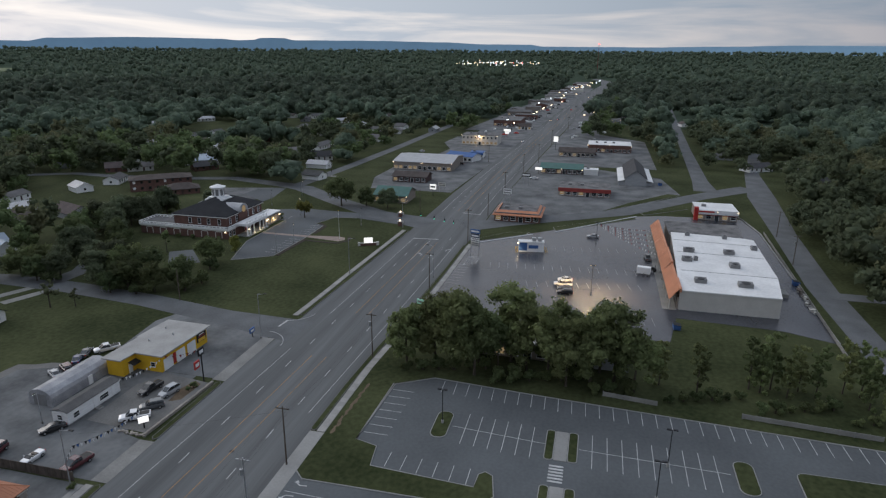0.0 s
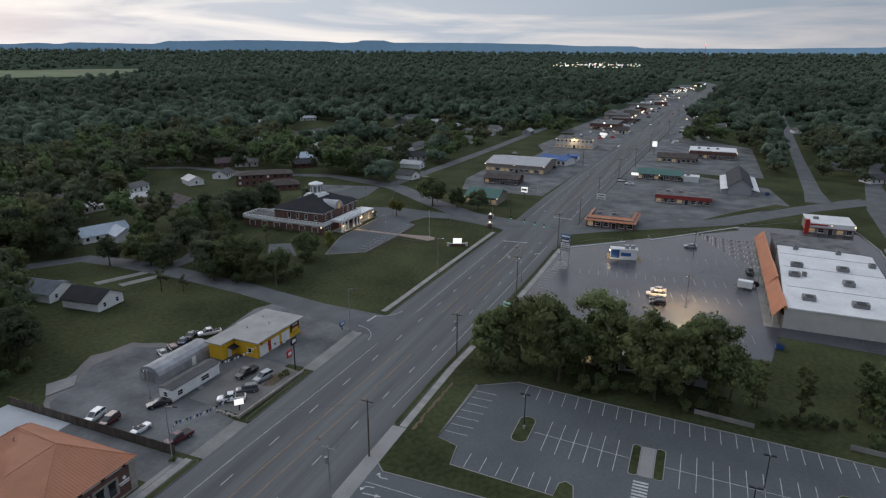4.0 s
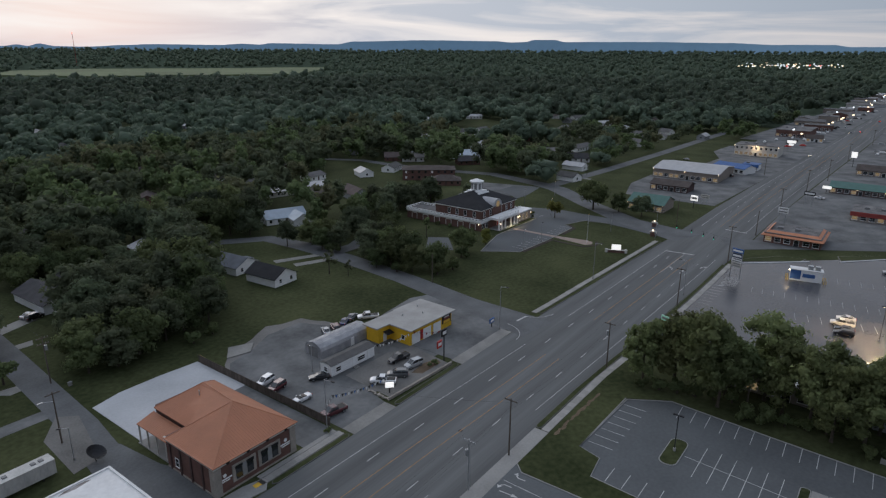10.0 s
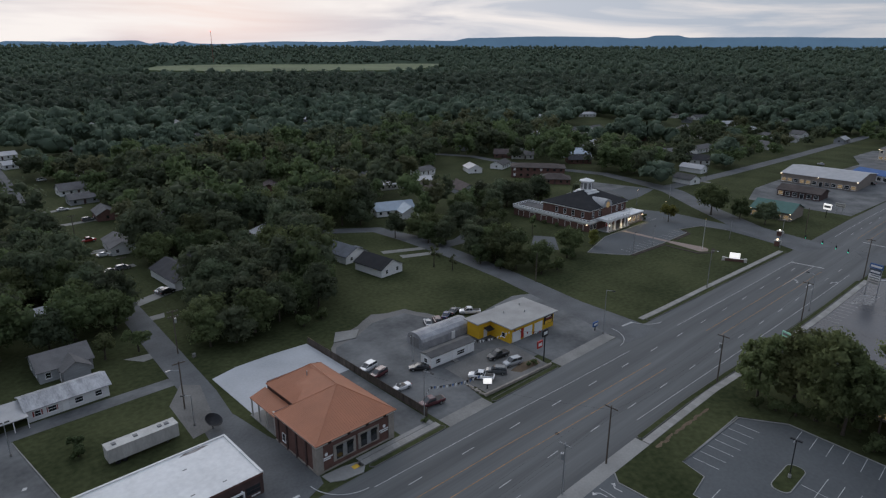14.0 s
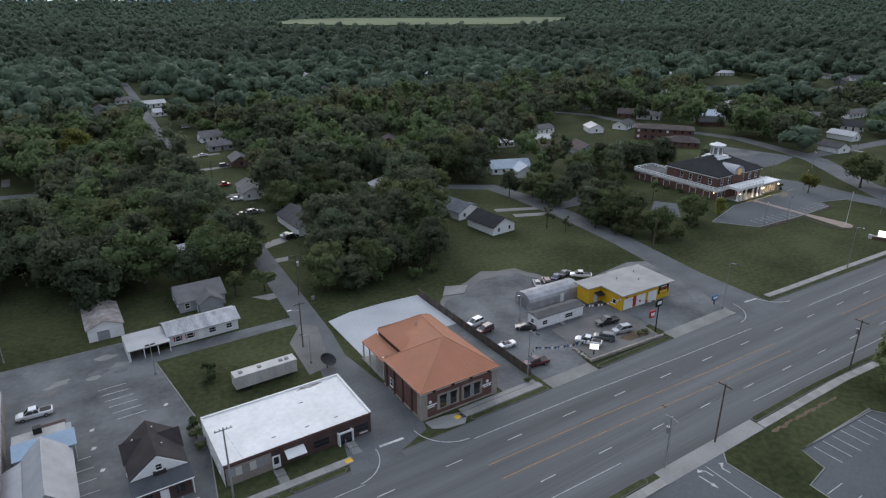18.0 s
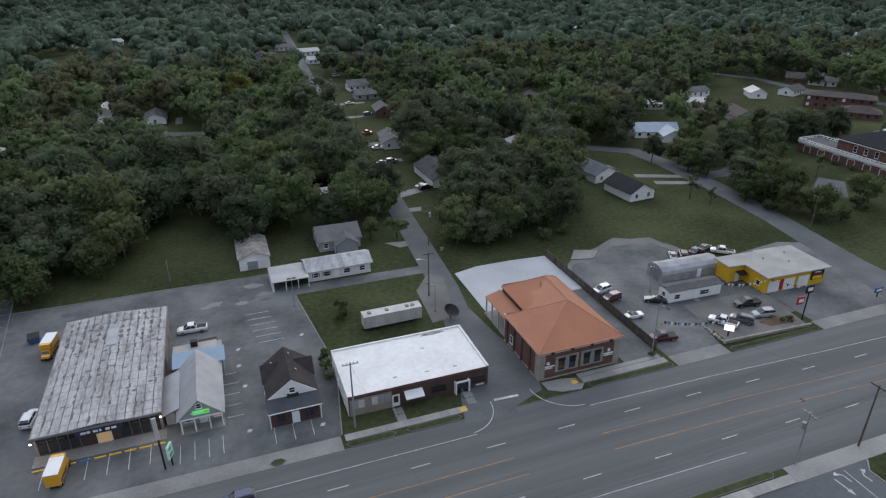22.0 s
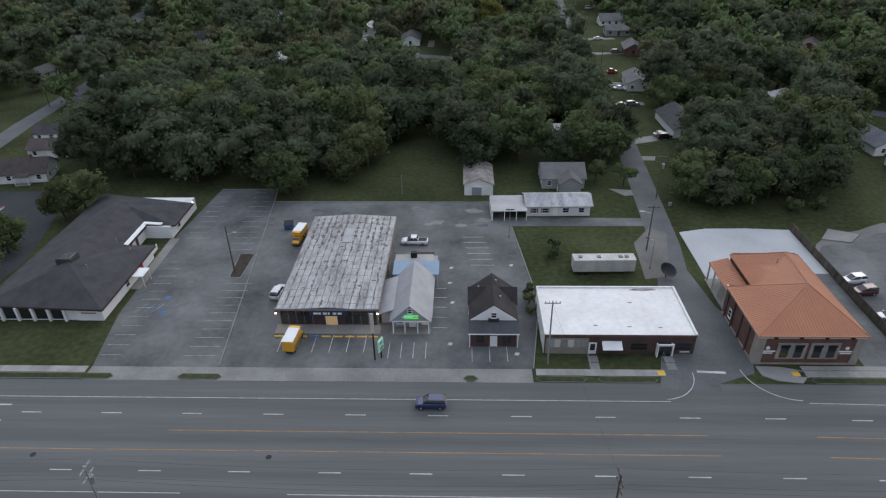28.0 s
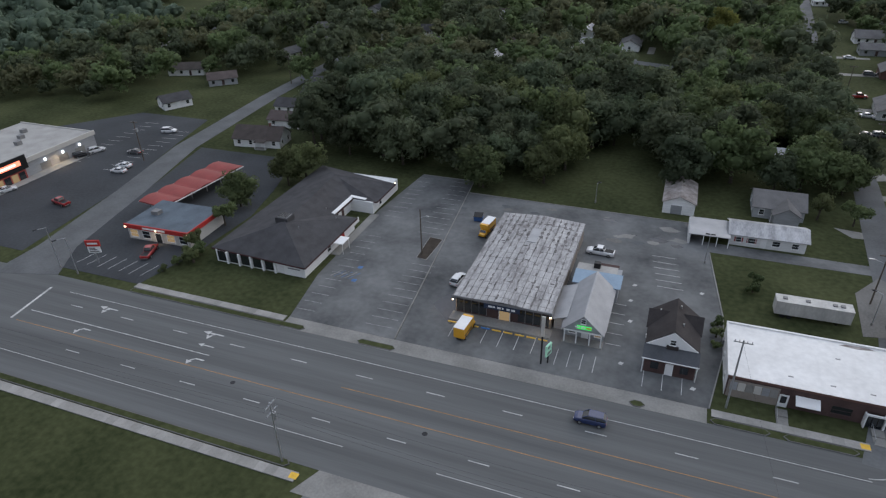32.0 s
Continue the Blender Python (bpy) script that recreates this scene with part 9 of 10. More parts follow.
for (x0, y0, h0), (x1, y1, h1) in zip(NEAR_POLES, NEAR_POLES[1:]):
    for dy in (-1.1, 1.1):
        cable((x0, y0 + dy, h0 - 0.1), (x1, y1 + dy, h1 - 0.1), 1.0)
    cable((x0, y0, h0 - 2.2), (x1, y1, h1 - 2.2), 1.2)
cable((102.9, 53, 10.2), (111.3, 77.7, 10.6), 0.5)
cable((111.3, 77.7, 10.6), (116, 128, 10.2), 0.8)
cable((116, 128, 10.2), (118.6, 190, 10.2), 0.9)
cable((78.2, 16.9, 12.1), (82.2, -13.6, 10.3), 0.6)
cable((149, -13.7, 10.6), (135.2, 18, 9.6), 0.6)
cable((287.4, -17.2, 8.4), (302, 12.8, 8.4), 0.5)
cable((302, 12.8, 8.4), (330, 13, 8.4), 0.5)
cable((287.4, -17.2, 8.4), (330, -17, 8.4), 0.5)
utility_pole(330, 13.4, 10, 0)
utility_pole(330, -17.4, 10, 0)
for x, y in ((290.5, -11), (292.5, -7), (295, -2.2), (298.0, 4)):
    sg = thing("traffic_signal", x, y, 6.9, 90, "black traffic signal hung from a span wire", "traffic signal", "signals at the crossing")
    part("housing", box(-0.18, 0.18, -0.16, 0.16, -0.55, 0.55), M_BLACK, sg)
    for k, m in ((0.35, M_DARKMETAL), (0.0, M_DARKMETAL), (-0.35, M_GREEN_LIGHT)):
        part("lens", rod((0, -0.22, k), (0, -0.16, k), 0.13, n=10), m, sg)
        part("lens", rod((0, 0.16, k), (0, 0.22, k), 0.13, n=10), m, sg)
    part("hanger", rod((0, 0, 0.55), (0, 0, 1.35), 0.03, n=5), M_DARKMETAL, sg)


def pennants(a, b, sag, n, mats, label):
    s = thing("pennant_string", a[0], a[1], 0, 0, label, "pennants", "pennant strings")
    last = None
    line = Solid()
    for i in range(n + 1):
        u = i / n
        p = Vector(b) * u + Vector(a) * (1 - u) - Vector((a[0], a[1], 4 * sag * u * (1 - u)))
        if last is not None:
            line.tube(last, p, 0.015, n=4)
            m = (last + p) / 2
            d = (p - last).normalized() * 0.3
            part("pennant", Solid().add([m - d, m + d, m - Vector((0.02, 0.02, 0.7))] + [m - d + Vector((0.02, 0.02, 0)), m + d + Vector((0.02, 0.02, 0)), m - Vector((0, 0, 0.5))], [(0, 1, 2), (5, 4, 3), (0, 3, 4, 1), (1, 4, 5, 2), (2, 5, 3, 0)]), mats[i % len(mats)], s)
        last = p
    part("cord", line, M_WIRE, s)


for i in range(5):
    pennants((300.6, -63.9, 7.6), (272 + i * 7.5, -83.0, 6.0), 0.8, 22, (M_WHITE, M_WHITE, M_REDROOF), "string of small white pennants fanned over the lot")
pennants((139, 20.5, 4.5), (152.3, 18.6, 3.0), 0.6, 18, (M_WHITE, M_BLACK, M_BLUE_ROOF), "string of small pennants over the car lot")
pennants((162.6, 31.5, 2.9), (173, 28, 3.6), 0.8, 14, (M_WHITE, M_WHITE, M_BLACK), "string of small pennants over the car lot")
pennants((173, 28, 3.6), (180, 24, 2.6), 0.6, 10, (M_WHITE, M_REDROOF), "string of small pennants over the car lot")
pennants((135.2, 18, 5.0), (139, 20.5, 4.5), 0.2, 6, (M_WHITE, M_BLACK), "string of small pennants over the car lot")


# ---------------------------------------------------------------- signs
def pole_sign(name, x, y, rz, h, panels, label, posts=1, gap=1.6):
    t = thing(name, x, y, 0, rz, label, "sign")
    for i in range(posts):
        px = 0 if posts == 1 else (-gap / 2 + gap * i)
        part("post", rod((px, 0, -0.1), (px, 0, h), 0.14, n=8), M_DARKMETAL if posts == 1 else M_STEEL, t)
    for x0, x1, z0, z1, m, bars in panels:
        p = part("panel", box(x0, x1, -0.14, 0.14, z0, z1), m, t)
        for j in range(bars):
            zz = z0 + (z1 - z0) * (j + 0.5) / bars
            hh = (z1 - z0) / bars * 0.22
            for sy in (-1, 1):
                part("lettering_bar", box(x0 + 0.25, x1 - 0.25 - 0.3 * (j % 2), sy * 0.155 - 0.012, sy * 0.155 + 0.012, zz - hh, zz + hh), M_WHITE if m in (M_RED, M_BLACK, M_BLUE_ROOF, M_SIGN_BLUE) else M_GREY, p)
    return t


pole_sign("roadside_sign", 170.9, 17.0, 0, 6.5, [(-0.9, 0.9, 6.3, 8.0, M_BLACK, 1), (-2.6, -0.9, 4.0, 5.7, M_RED, 1)], "tall black pole sign with a red side panel")
pole_sign("roadside_sign", 152.4, 17.4, -42, 2.2, [(-0.9, 0.9, 1.3, 2.4, M_SIGN_LIT, 0)], "small glowing sign box on a short post")
pole_sign("roadside_sign", 193.6, 18.4, 0, 1.8, [(-1.0, 1.0, 1.2, 2.4, M_BLUE_ROOF, 1)], "small blue sign board on a post")
pole_sign("roadside_sign", 50.2, 17.8, 0, 8.5, [(-0.28, 0.28, 5.6, 9.4, M_CREAM, 0)], "tall slim white pylon sign on a dark pole")
pole_sign("roadside_sign", 51.2, 18.4, 72, 2.2, [(-0.8, 0.8, 1.6, 3.8, M_SIGN_PALEGREEN, 2)], "pale green lit sign box on a post")
pole_sign("shopping_sign", 273.5, -22.6, 75, 9.0, [(-1.8, 1.8, 8.0, 9.4, M_BLUE_ROOF, 1), (-1.6, 1.6, 6.4, 7.8, M_SIGN_BLUE, 1), (-1.6, 1.6, 4.9, 6.3, M_WHITE, 2), (-1.6, 1.6, 3.4, 4.8, M_CREAM, 2)], "tall shopping plaza sign with stacked panels", 2, 3.2)
pole_sign("roadside_sign", 212, -20, 70, 7.0, [(-1.0, 1.0, 5.6, 6.9, M_SIGN_PALEGREEN, 1)], "lit green sign rising behind the trees")
pole_sign("roadside_sign", 361.3, 15.6, 80, 5, [(-1.6, 1.6, 3.6, 6.0, M_SIGN_LIT, 1)], "lit white bank sign on a post")
pole_sign("roadside_sign", 357.8, -21.8, 80, 6, [(-2.0, 2.0, 4.2, 6.6, M_WHITE, 2)], "white restaurant sign on two posts", 2, 2.4)
pole_sign("roadside_sign", 402, -25.6, 80, 6, [(-2.4, 2.4, 4.6, 6.4, M_BLACK, 1)], "dark sign board on two posts", 2, 3.0)
pole_sign("roadside_sign", 537, -31.6, 80, 8, [(-1.6, 1.6, 6.0, 9.6, M_SIGN_LIT, 0)], "tall glowing white sign by the highway")
pole_sign("roadside_sign", 436, -29, 80, 3, [(-2, 2, 2.6, 4.0, M_SIGN_LIT, 0)], "low glowing white sign")
pole_sign("roadside_sign", 590, 12, 80, 7, [(-3, 3, 5.8, 7.6, M_SIGN_LIT, 0), (-1.5, 1.5, 4, 5.4, M_SIGN_LIT, 0)], "lit motel sign on two posts", 2, 2.4)
pole_sign("roadside_sign", 374.2, 14.2, 80, 4, [(-2, 2, 2.6, 4.4, M_CREAM, 2)], "pale sign board by the verge", 2, 2.4)
for x in (304, 318):
    g = thing("gate_pier", x, 14.6 + (x - 304) * 0.3, 0, 0, "brick entrance pier with a white cap and lamp", "pier", "entrance piers")
    part("shaft", box(-0.7, 0.7, -0.7, 0.7, 0, 1.8), M_BRICK, g)
    part("cap", box(-0.9, 0.9, -0.9, 0.9, 1.8, 2.1), M_CREAM, g)
    part("wing_wall", box(0.7, 4.2, -0.25, 0.25, 0, 1.0), M_CREAM, g)
    part("lamp", rod((0, 0, 2.1), (0, 0, 2.6), 0.2, n=8), M_LAMP, g)


def ice_kiosk():
    t = thing("vending_kiosk", 283.6, -41.2, 0, -80, "white and blue roadside vending kiosk with yellow guard posts", "kiosk")
    part("body", box(-4.4, 4.4, -1.5, 1.5, 0.1, 3.6), M_SIDING, t)
    part("blue_panel", box(-4.45, -1.5, -1.56, -1.5, 0.6, 3.5), M_BLUE_ROOF, t)
    part("lettering_bar", box(-1.0, 2.4, -1.56, -1.5, 1.4, 2.6), M_BLUE_ROOF, t)
    part("roof", box(-4.6, 4.6, -1.7, 1.7, 3.6, 3.8), M_WHITE_ROOF, t)
    for x in (1.0, 3.0):
        part("roof_unit", box(x - 0.7, x + 0.7, -0.7, 0.7, 3.8, 5.0), M_STEEL, t)
    for x in (-5.4, -4.9, 5.0, 5.6):
        for y in (-1.8, 1.8):
            part("guard_post", rod((x, y, 0), (x, y, 1.1), 0.1, n=8), M_YELLOW_TACT, t)
    part("lamp", box(-4.9, -4.5, -0.3, 0.3, 2.8, 3.1), M_LAMP, t)


ice_kiosk()


# ---------------------------------------------------------------- fences and walls
fence = thing("board_fence", 136.2, 18.2, 0, 0, "dark weathered wooden board fence beside the car lot", "fence")
plank = box(-0.02, 0.02, 0.01, 0.29, 0.02, 1.85).mesh("board", M_WOODFENCE)
for i in range(143):
    part("board", plank, None, fence, at=pose(0.012 * math.sin(i * 1.7), i * 0.30, 0.02 * math.sin(i * 2.3)))
post = box(-0.12, -0.02, -0.05, 0.05, 0, 1.95).mesh("post", M_WOODFENCE)
for i in range(19):
    part("post", post, None, fence, at=pose(0, i * 2.4, 0))
part("top_rail", box(-0.06, -0.02, 0, 42.9, 1.6, 1.7), M_WOODFENCE, fence)
part("new_boards", box(0.03, 0.06, 40.2, 42.9, 0.05, 1.9), M_NEWWOOD, fence, "fresh pale replacement boards")

rw = thing("stone_wall", 149.8, 15.4, 0, -2.6, "low dry wall of pale broken stones along the verge", "wall")
rk = random.Random(9)
for i in range(46):
    for j in range(2):
        w, h, d = rk.uniform(0.38, 0.5), rk.uniform(0.26, 0.34), rk.uniform(0.35, 0.5)
        s = Solid()
        s.prism([(0, 0.05), (w * 0.5, -0.03), (w, 0.04), (w + 0.02, d), (0.03, d + 0.03)], j * 0.3 - 0.02, j * 0.3 + h)
        part("stone", s, M_STONE, rw, at=pose(i * 0.45 + 0.2 * j, 0, 0, rk.uniform(-3, 3), 0, rk.uniform(-5, 5)))
for i in range(12):
    part("stone", Solid().prism([(0, 0), (0.5, -0.1), (0.7, 0.3), (0.3, 0.5)], -0.02, 0.3), M_STONE, rw, at=pose(0.2, 0.4 + i * 0.45, 0, 0, 0, rk.uniform(0, 90)))


def low_fence(x0, y0, x1, y1, n, label):
    L = math.hypot(x1 - x0, y1 - y0)
    t = thing("low_fence", x0, y0, 0, math.degrees(math.atan2(y1 - y0, x1 - x0)), label, "fence")
    for i in range(n):
        part("panel", box(L * i / n + 0.05, L * (i + 1) / n - 0.05, -0.05, 0.05, 0.1, 1.1), M_CONC_OLD, t)
        part("post", box(L * i / n - 0.08, L * i / n + 0.08, -0.09, 0.09, 0, 1.2), M_CONC_OLD, t)


low_fence(186.2, -66.8, 184.9, -77.6, 5, "low pale panel fence behind the parking lot")
low_fence(184.2, -93.4, 182.2, -117.4, 10, "low pale panel fence behind the parking lot")
low_fence(215, -122.4, 330, -128.4, 36, "low pale concrete fence along the back street")


# ---------------------------------------------------------------- yard clutter
def dumpster(x, y, rz, material, label):
    t = thing("dumpster", x, y, 0, rz, label, "dumpster", "dumpsters")
    s = Solid()
    s.add([(-0.9, -0.8, 0.15), (0.9, -0.8, 0.15), (0.9, 0.8, 0.15), (-0.9, 0.8, 0.15), (-1.0, -1.0, 1.3), (1.0, -1.0, 1.3), (1.0, 0.9, 1.6), (-1.0, 0.9, 1.6)], [(3, 2, 1, 0), (0, 1, 5, 4), (1, 2, 6, 5), (2, 3, 7, 6), (3, 0, 4, 7), (4, 5, 6, 7)])
    part("bin", s, material, t)
    part("lid", Solid().slab([(-1.05, -1.05, 1.37), (1.05, -1.05, 1.37), (1.05, 0.95, 1.67), (-1.05, 0.95, 1.67)], 0.06), M_BLACK, t)
    for sx in (-1, 1):
        part("lift_pocket", box(sx * 1.02 - 0.08, sx * 1.02 + 0.08, -0.5, 0.5, 0.7, 0.9), material, t)


dumpster(25.4, 62.4, 8, M_BLUE_ROOF, "blue dumpster beside the store yard")
dumpster(203.4, -73.6 - 3.6, 4, M_BLUE_ROOF, "blue dumpster on the grass by the storeroom")
dumpster(225.4, -85.2, 4, M_BLUE_ROOF, "dark blue dumpster at the lot's edge")
dumpster(269.2, -124.6, 4, M_BLUE_ROOF, "blue dumpster behind the store")
dumpster(420, -96, 4, M_BLUE_ROOF, "blue dumpster by the side street")
dish = thing("satellite_dish", 104.0, 42.6, 0, 30, "large dark mesh satellite dish behind the shop", "dish")
ds = Solid()
for k in range(3):
    r0, r1, z0, z1 = 0.55 * k, 0.55 * (k + 1), 0.10 * k * k, 0.10 * (k + 1) ** 2
    for i in range(16):
        a, b = 2 * math.pi * i / 16, 2 * math.pi * (i + 1) / 16
        ds.slab([(r0 * math.cos(a), r0 * math.sin(a), z0), (r1 * math.cos(a), r1 * math.sin(a), z1), (r1 * math.cos(b), r1 * math.sin(b), z1), (r0 * math.cos(b), r0 * math.sin(b), z0)][:4] if k else [(r1 * math.cos(a), r1 * math.sin(a), z1), (r1 * math.cos(b), r1 * math.sin(b), z1), (0, 0, 0)], 0.03)
part("reflector", ds, M_DARKMETAL, dish, at=pose(0, 0, 1.3, 28, 0, 0))
part("mast", rod((0, 0, 0), (0, 0, 1.3), 0.09, n=8), M_DARKMETAL, dish)
rp = random.Random(14)
for i in range(22):
    x, y = 246 + i * 0.9, -123.2 - 0.05 * i + rp.uniform(-0.5, 0.5)
    p = thing("pallet_stack", x, y, 0, rp.uniform(-20, 20), "stack of pallets and boxes behind the store", "pallets", "stacks behind the store")
    for j in range(rp.randint(2, 5)):
        part("pallet", box(-0.5, 0.5, -0.4, 0.4, j * 0.22, j * 0.22 + 0.14), rp.choice((M_WOODFENCE, M_CREAM, M_CONC_OLD)), p)
for x, y in ((113.4, 73.5),):
    b = thing("utility_box", x, y, 0, 15, "small grey utility box in the grass", "utility box", "utility boxes")
    part("box", box(-0.35, 0.35, -0.25, 0.25, 0, 0.8), M_CONC_OLD, b)
    part("cap", box(-0.4, 0.4, -0.3, 0.3, 0.8, 0.88), M_GREY, b)

# ---------------------------------------------------------------- vehicles
def paint(name, col):
    m = mat(name, col, 0.25, 0.05, 0.5, 5.0, 0.0, spec=0.6)
    m.node_tree.nodes["Principled BSDF"].inputs["Coat Weight"].default_value = 0.6
    return m


PAINT = {"white": paint("white_car_paint", (0.72, 0.72, 0.72)), "black": paint("black_car_paint", (0.012, 0.012, 0.014)), "silver": paint("silver_car_paint", (0.36, 0.37, 0.38)), "maroon": paint("maroon_car_paint", (0.09, 0.018, 0.022)),
         "red": paint("red_car_paint", (0.32, 0.02, 0.02)), "blue": paint("blue_car_paint", (0.018, 0.032, 0.10)), "grey": paint("grey_car_paint", (0.085, 0.09, 0.095)), "yellow": paint("yellow_truck_paint", (0.72, 0.36, 0.02))}


def loft(stations):
    """Skin over rings across the length. Each station: x, half width low, half width high, z low, z high."""
    s, n = Solid(), 8
    rings = []
    for x, wl, wh, z0, z1 in stations:
        zm = z0 + (z1 - z0) * 0.55
        rings.append([(x, -wl * 0.92, z0), (x, -wl, zm), (x, -wh, z1 - 0.05), (x, -wh * 0.86, z1), (x, wh * 0.86, z1), (x, wh, z1 - 0.05), (x, wl, zm), (x, wl * 0.92, z0)])
    vs = [p for r in rings for p in r]
    fs = [tuple(range(n)), tuple(range((len(rings) - 1) * n, len(rings) * n))[::-1]]
    for k in range(len(rings) - 1):
        for i in range(n):
            a, b = k * n + i, k * n + (i + 1) % n
            fs.append((a, a + n, b + n, b))
    return s.add(vs, fs)


SHAPES = {
    # body stations, cabin stations, wheel x
    "sedan": ([(-2.35, 0.72, 0.62, 0.42, 0.86), (-2.2, 0.88, 0.80, 0.25, 0.98), (-1.2, 0.92, 0.86, 0.22, 1.0), (0.6, 0.92, 0.86, 0.22, 0.98), (1.7, 0.90, 0.82, 0.24, 0.88), (2.25, 0.80, 0.66, 0.32, 0.74)],
              [(-1.75, 0.70, 0.55, 0.95, 1.0), (-1.0, 0.80, 0.64, 0.95, 1.40), (0.2, 0.80, 0.65, 0.95, 1.44), (1.1, 0.76, 0.55, 0.92, 0.98)], (-1.4, 1.4)),
    "suv": ([(-2.3, 0.84, 0.78, 0.45, 1.05), (-2.2, 0.92, 0.88, 0.32, 1.12), (-1.0, 0.95, 0.9, 0.28, 1.12), (0.8, 0.95, 0.9, 0.28, 1.1), (1.8, 0.92, 0.86, 0.30, 1.02), (2.3, 0.82, 0.7, 0.4, 0.84)],
            [(-2.22, 0.80, 0.70, 1.08, 1.5), (-1.9, 0.84, 0.72, 1.08, 1.72), (0.3, 0.84, 0.73, 1.08, 1.75), (1.15, 0.80, 0.62, 1.05, 1.12)], (-1.4, 1.4)),
    "pickup": ([(-2.85, 0.92, 0.88, 0.5, 1.08), (-2.7, 0.96, 0.92, 0.4, 1.1), (-0.6, 0.96, 0.92, 0.35, 1.1), (0.9, 0.96, 0.92, 0.35, 1.12), (2.3, 0.95, 0.9, 0.38, 1.08), (2.8, 0.86, 0.76, 0.48, 0.92)],
               [(-0.75, 0.84, 0.72, 1.08, 1.3), (-0.55, 0.86, 0.74, 1.08, 1.82), (0.75, 0.86, 0.74, 1.08, 1.84), (1.55, 0.82, 0.64, 1.08, 1.14)], (-1.75, 1.8)),
    "convertible": ([(-2.1, 0.72, 0.62, 0.42, 0.84), (-1.9, 0.86, 0.78, 0.26, 0.92), (-0.5, 0.88, 0.82, 0.22, 0.90), (0.8, 0.88, 0.82, 0.22, 0.90), (1.6, 0.84, 0.76, 0.24, 0.82), (2.05, 0.74, 0.6, 0.32, 0.68)],
                    [(-0.9, 0.66, 0.62, 0.86, 0.95), (0.1, 0.68, 0.64, 0.86, 0.93), (0.7, 0.70, 0.60, 0.86, 1.22), (1.0, 0.66, 0.5, 0.86, 0.92)], (-1.25, 1.3)),
}
WHEEL = rod((0, -0.11, 0), (0, 0.11, 0), 0.34, n=16).mesh("tyre", M_RUBBER)
RIM = rod((0, -0.125, 0), (0, 0.125, 0), 0.2, n=10).mesh("rim", M_STEEL)
CAR_MESH = {}


def car(kind, colour, x, y, rz, lit=False, label="", group="parked cars"):
    body, cabin, wx = SHAPES[kind]
    word = {"sedan": "sedan", "suv": "sport utility car", "pickup": "pickup truck", "convertible": "open convertible"}[kind]
    t = thing("pickup_truck" if kind == "pickup" else "car", x, y, 0.045, rz, label or f"{colour} {word} parked on the asphalt", "pickup" if kind == "pickup" else "car", group)
    key = (kind, colour)
    if key not in CAR_MESH:
        gl = loft(cabin)
        top = [c for c in cabin]
        roof = Solid().prism([(top[1][0] + 0.08, -top[1][2] * 0.86), (top[2][0] - 0.02, -top[2][2] * 0.86), (top[2][0] - 0.02, top[2][2] * 0.86), (top[1][0] + 0.08, top[1][2] * 0.86)], min(top[1][4], top[2][4]) - 0.01, max(top[1][4], top[2][4]) + 0.025)
        pil = Solid()
        for s in (-1, 1):
            for a, b in zip(top, top[1:]):
                pil.tube((a[0], s * a[2] * 0.98, a[4]), (b[0], s * b[2] * 0.98, b[4]), 0.045, n=4)
            mid = (top[1][0] + top[2][0]) / 2
            pil.box(mid - 0.05, mid + 0.05, min(s * 0.60, s * 0.83), max(s * 0.60, s * 0.83), top[1][3], top[1][4])
        CAR_MESH[key] = (loft(body).mesh("body", PAINT[colour]), gl.mesh("greenhouse", M_GLASS), roof.mesh("roof", PAINT[colour]), pil.mesh("pillar_frame", PAINT[colour]))
    bm, gm, rm, pm = CAR_MESH[key]
    b = part("body", bm, None, t)
    part("greenhouse", gm, None, t, "dark tinted glass")
    if kind != "convertible":
        part("roof", rm, None, t)
        part("pillar_frame", pm, None, t)
    else:
        part("seats", Solid().box(-0.7, -0.2, -0.5, -0.1, 0.7, 1.15).box(-0.7, -0.2, 0.1, 0.5, 0.7, 1.15), M_TAN, t)
    if kind == "pickup":
        part("cargo_bed", box(-2.65, -0.85, -0.74, 0.74, 0.9, 1.115), M_BLACK, t)
    hw = body[1][1]
    for px in wx:
        for s in (-1, 1):
            w = part("wheel", WHEEL, None, t, at=pose(px, s * (hw - 0.06), 0.34))
            part("rim", RIM, None, w)
    x0, x1 = body[0][0], body[-1][0]
    for s in (-1, 1):
        part("headlight", box(x1 - 0.12, x1 + 0.02, s * 0.56 - 0.16, s * 0.56 + 0.16, 0.6, 0.76), M_LAMP if lit else M_WHITE, t)
        part("tail_light", box(x0 - 0.03, x0 + 0.08, s * 0.62 - 0.13, s * 0.62 + 0.13, 0.7, 0.92), M_RED_LIGHT if lit else M_RED, t)
        part("mirror", box(cabin[-1][0] - 0.35, cabin[-1][0] - 0.2, s * (hw + 0.02) - 0.09, s * (hw + 0.02) + 0.09, 0.98, 1.12), PAINT[colour], t)
    part("bumper", Solid().box(x1 - 0.1, x1 + 0.05, -0.7, 0.7, 0.34, 0.52), M_GREY, t)
    part("rear_bumper", Solid().box(x0 - 0.06, x0 + 0.1, -0.7, 0.7, 0.38, 0.55), M_GREY, t)
    return t


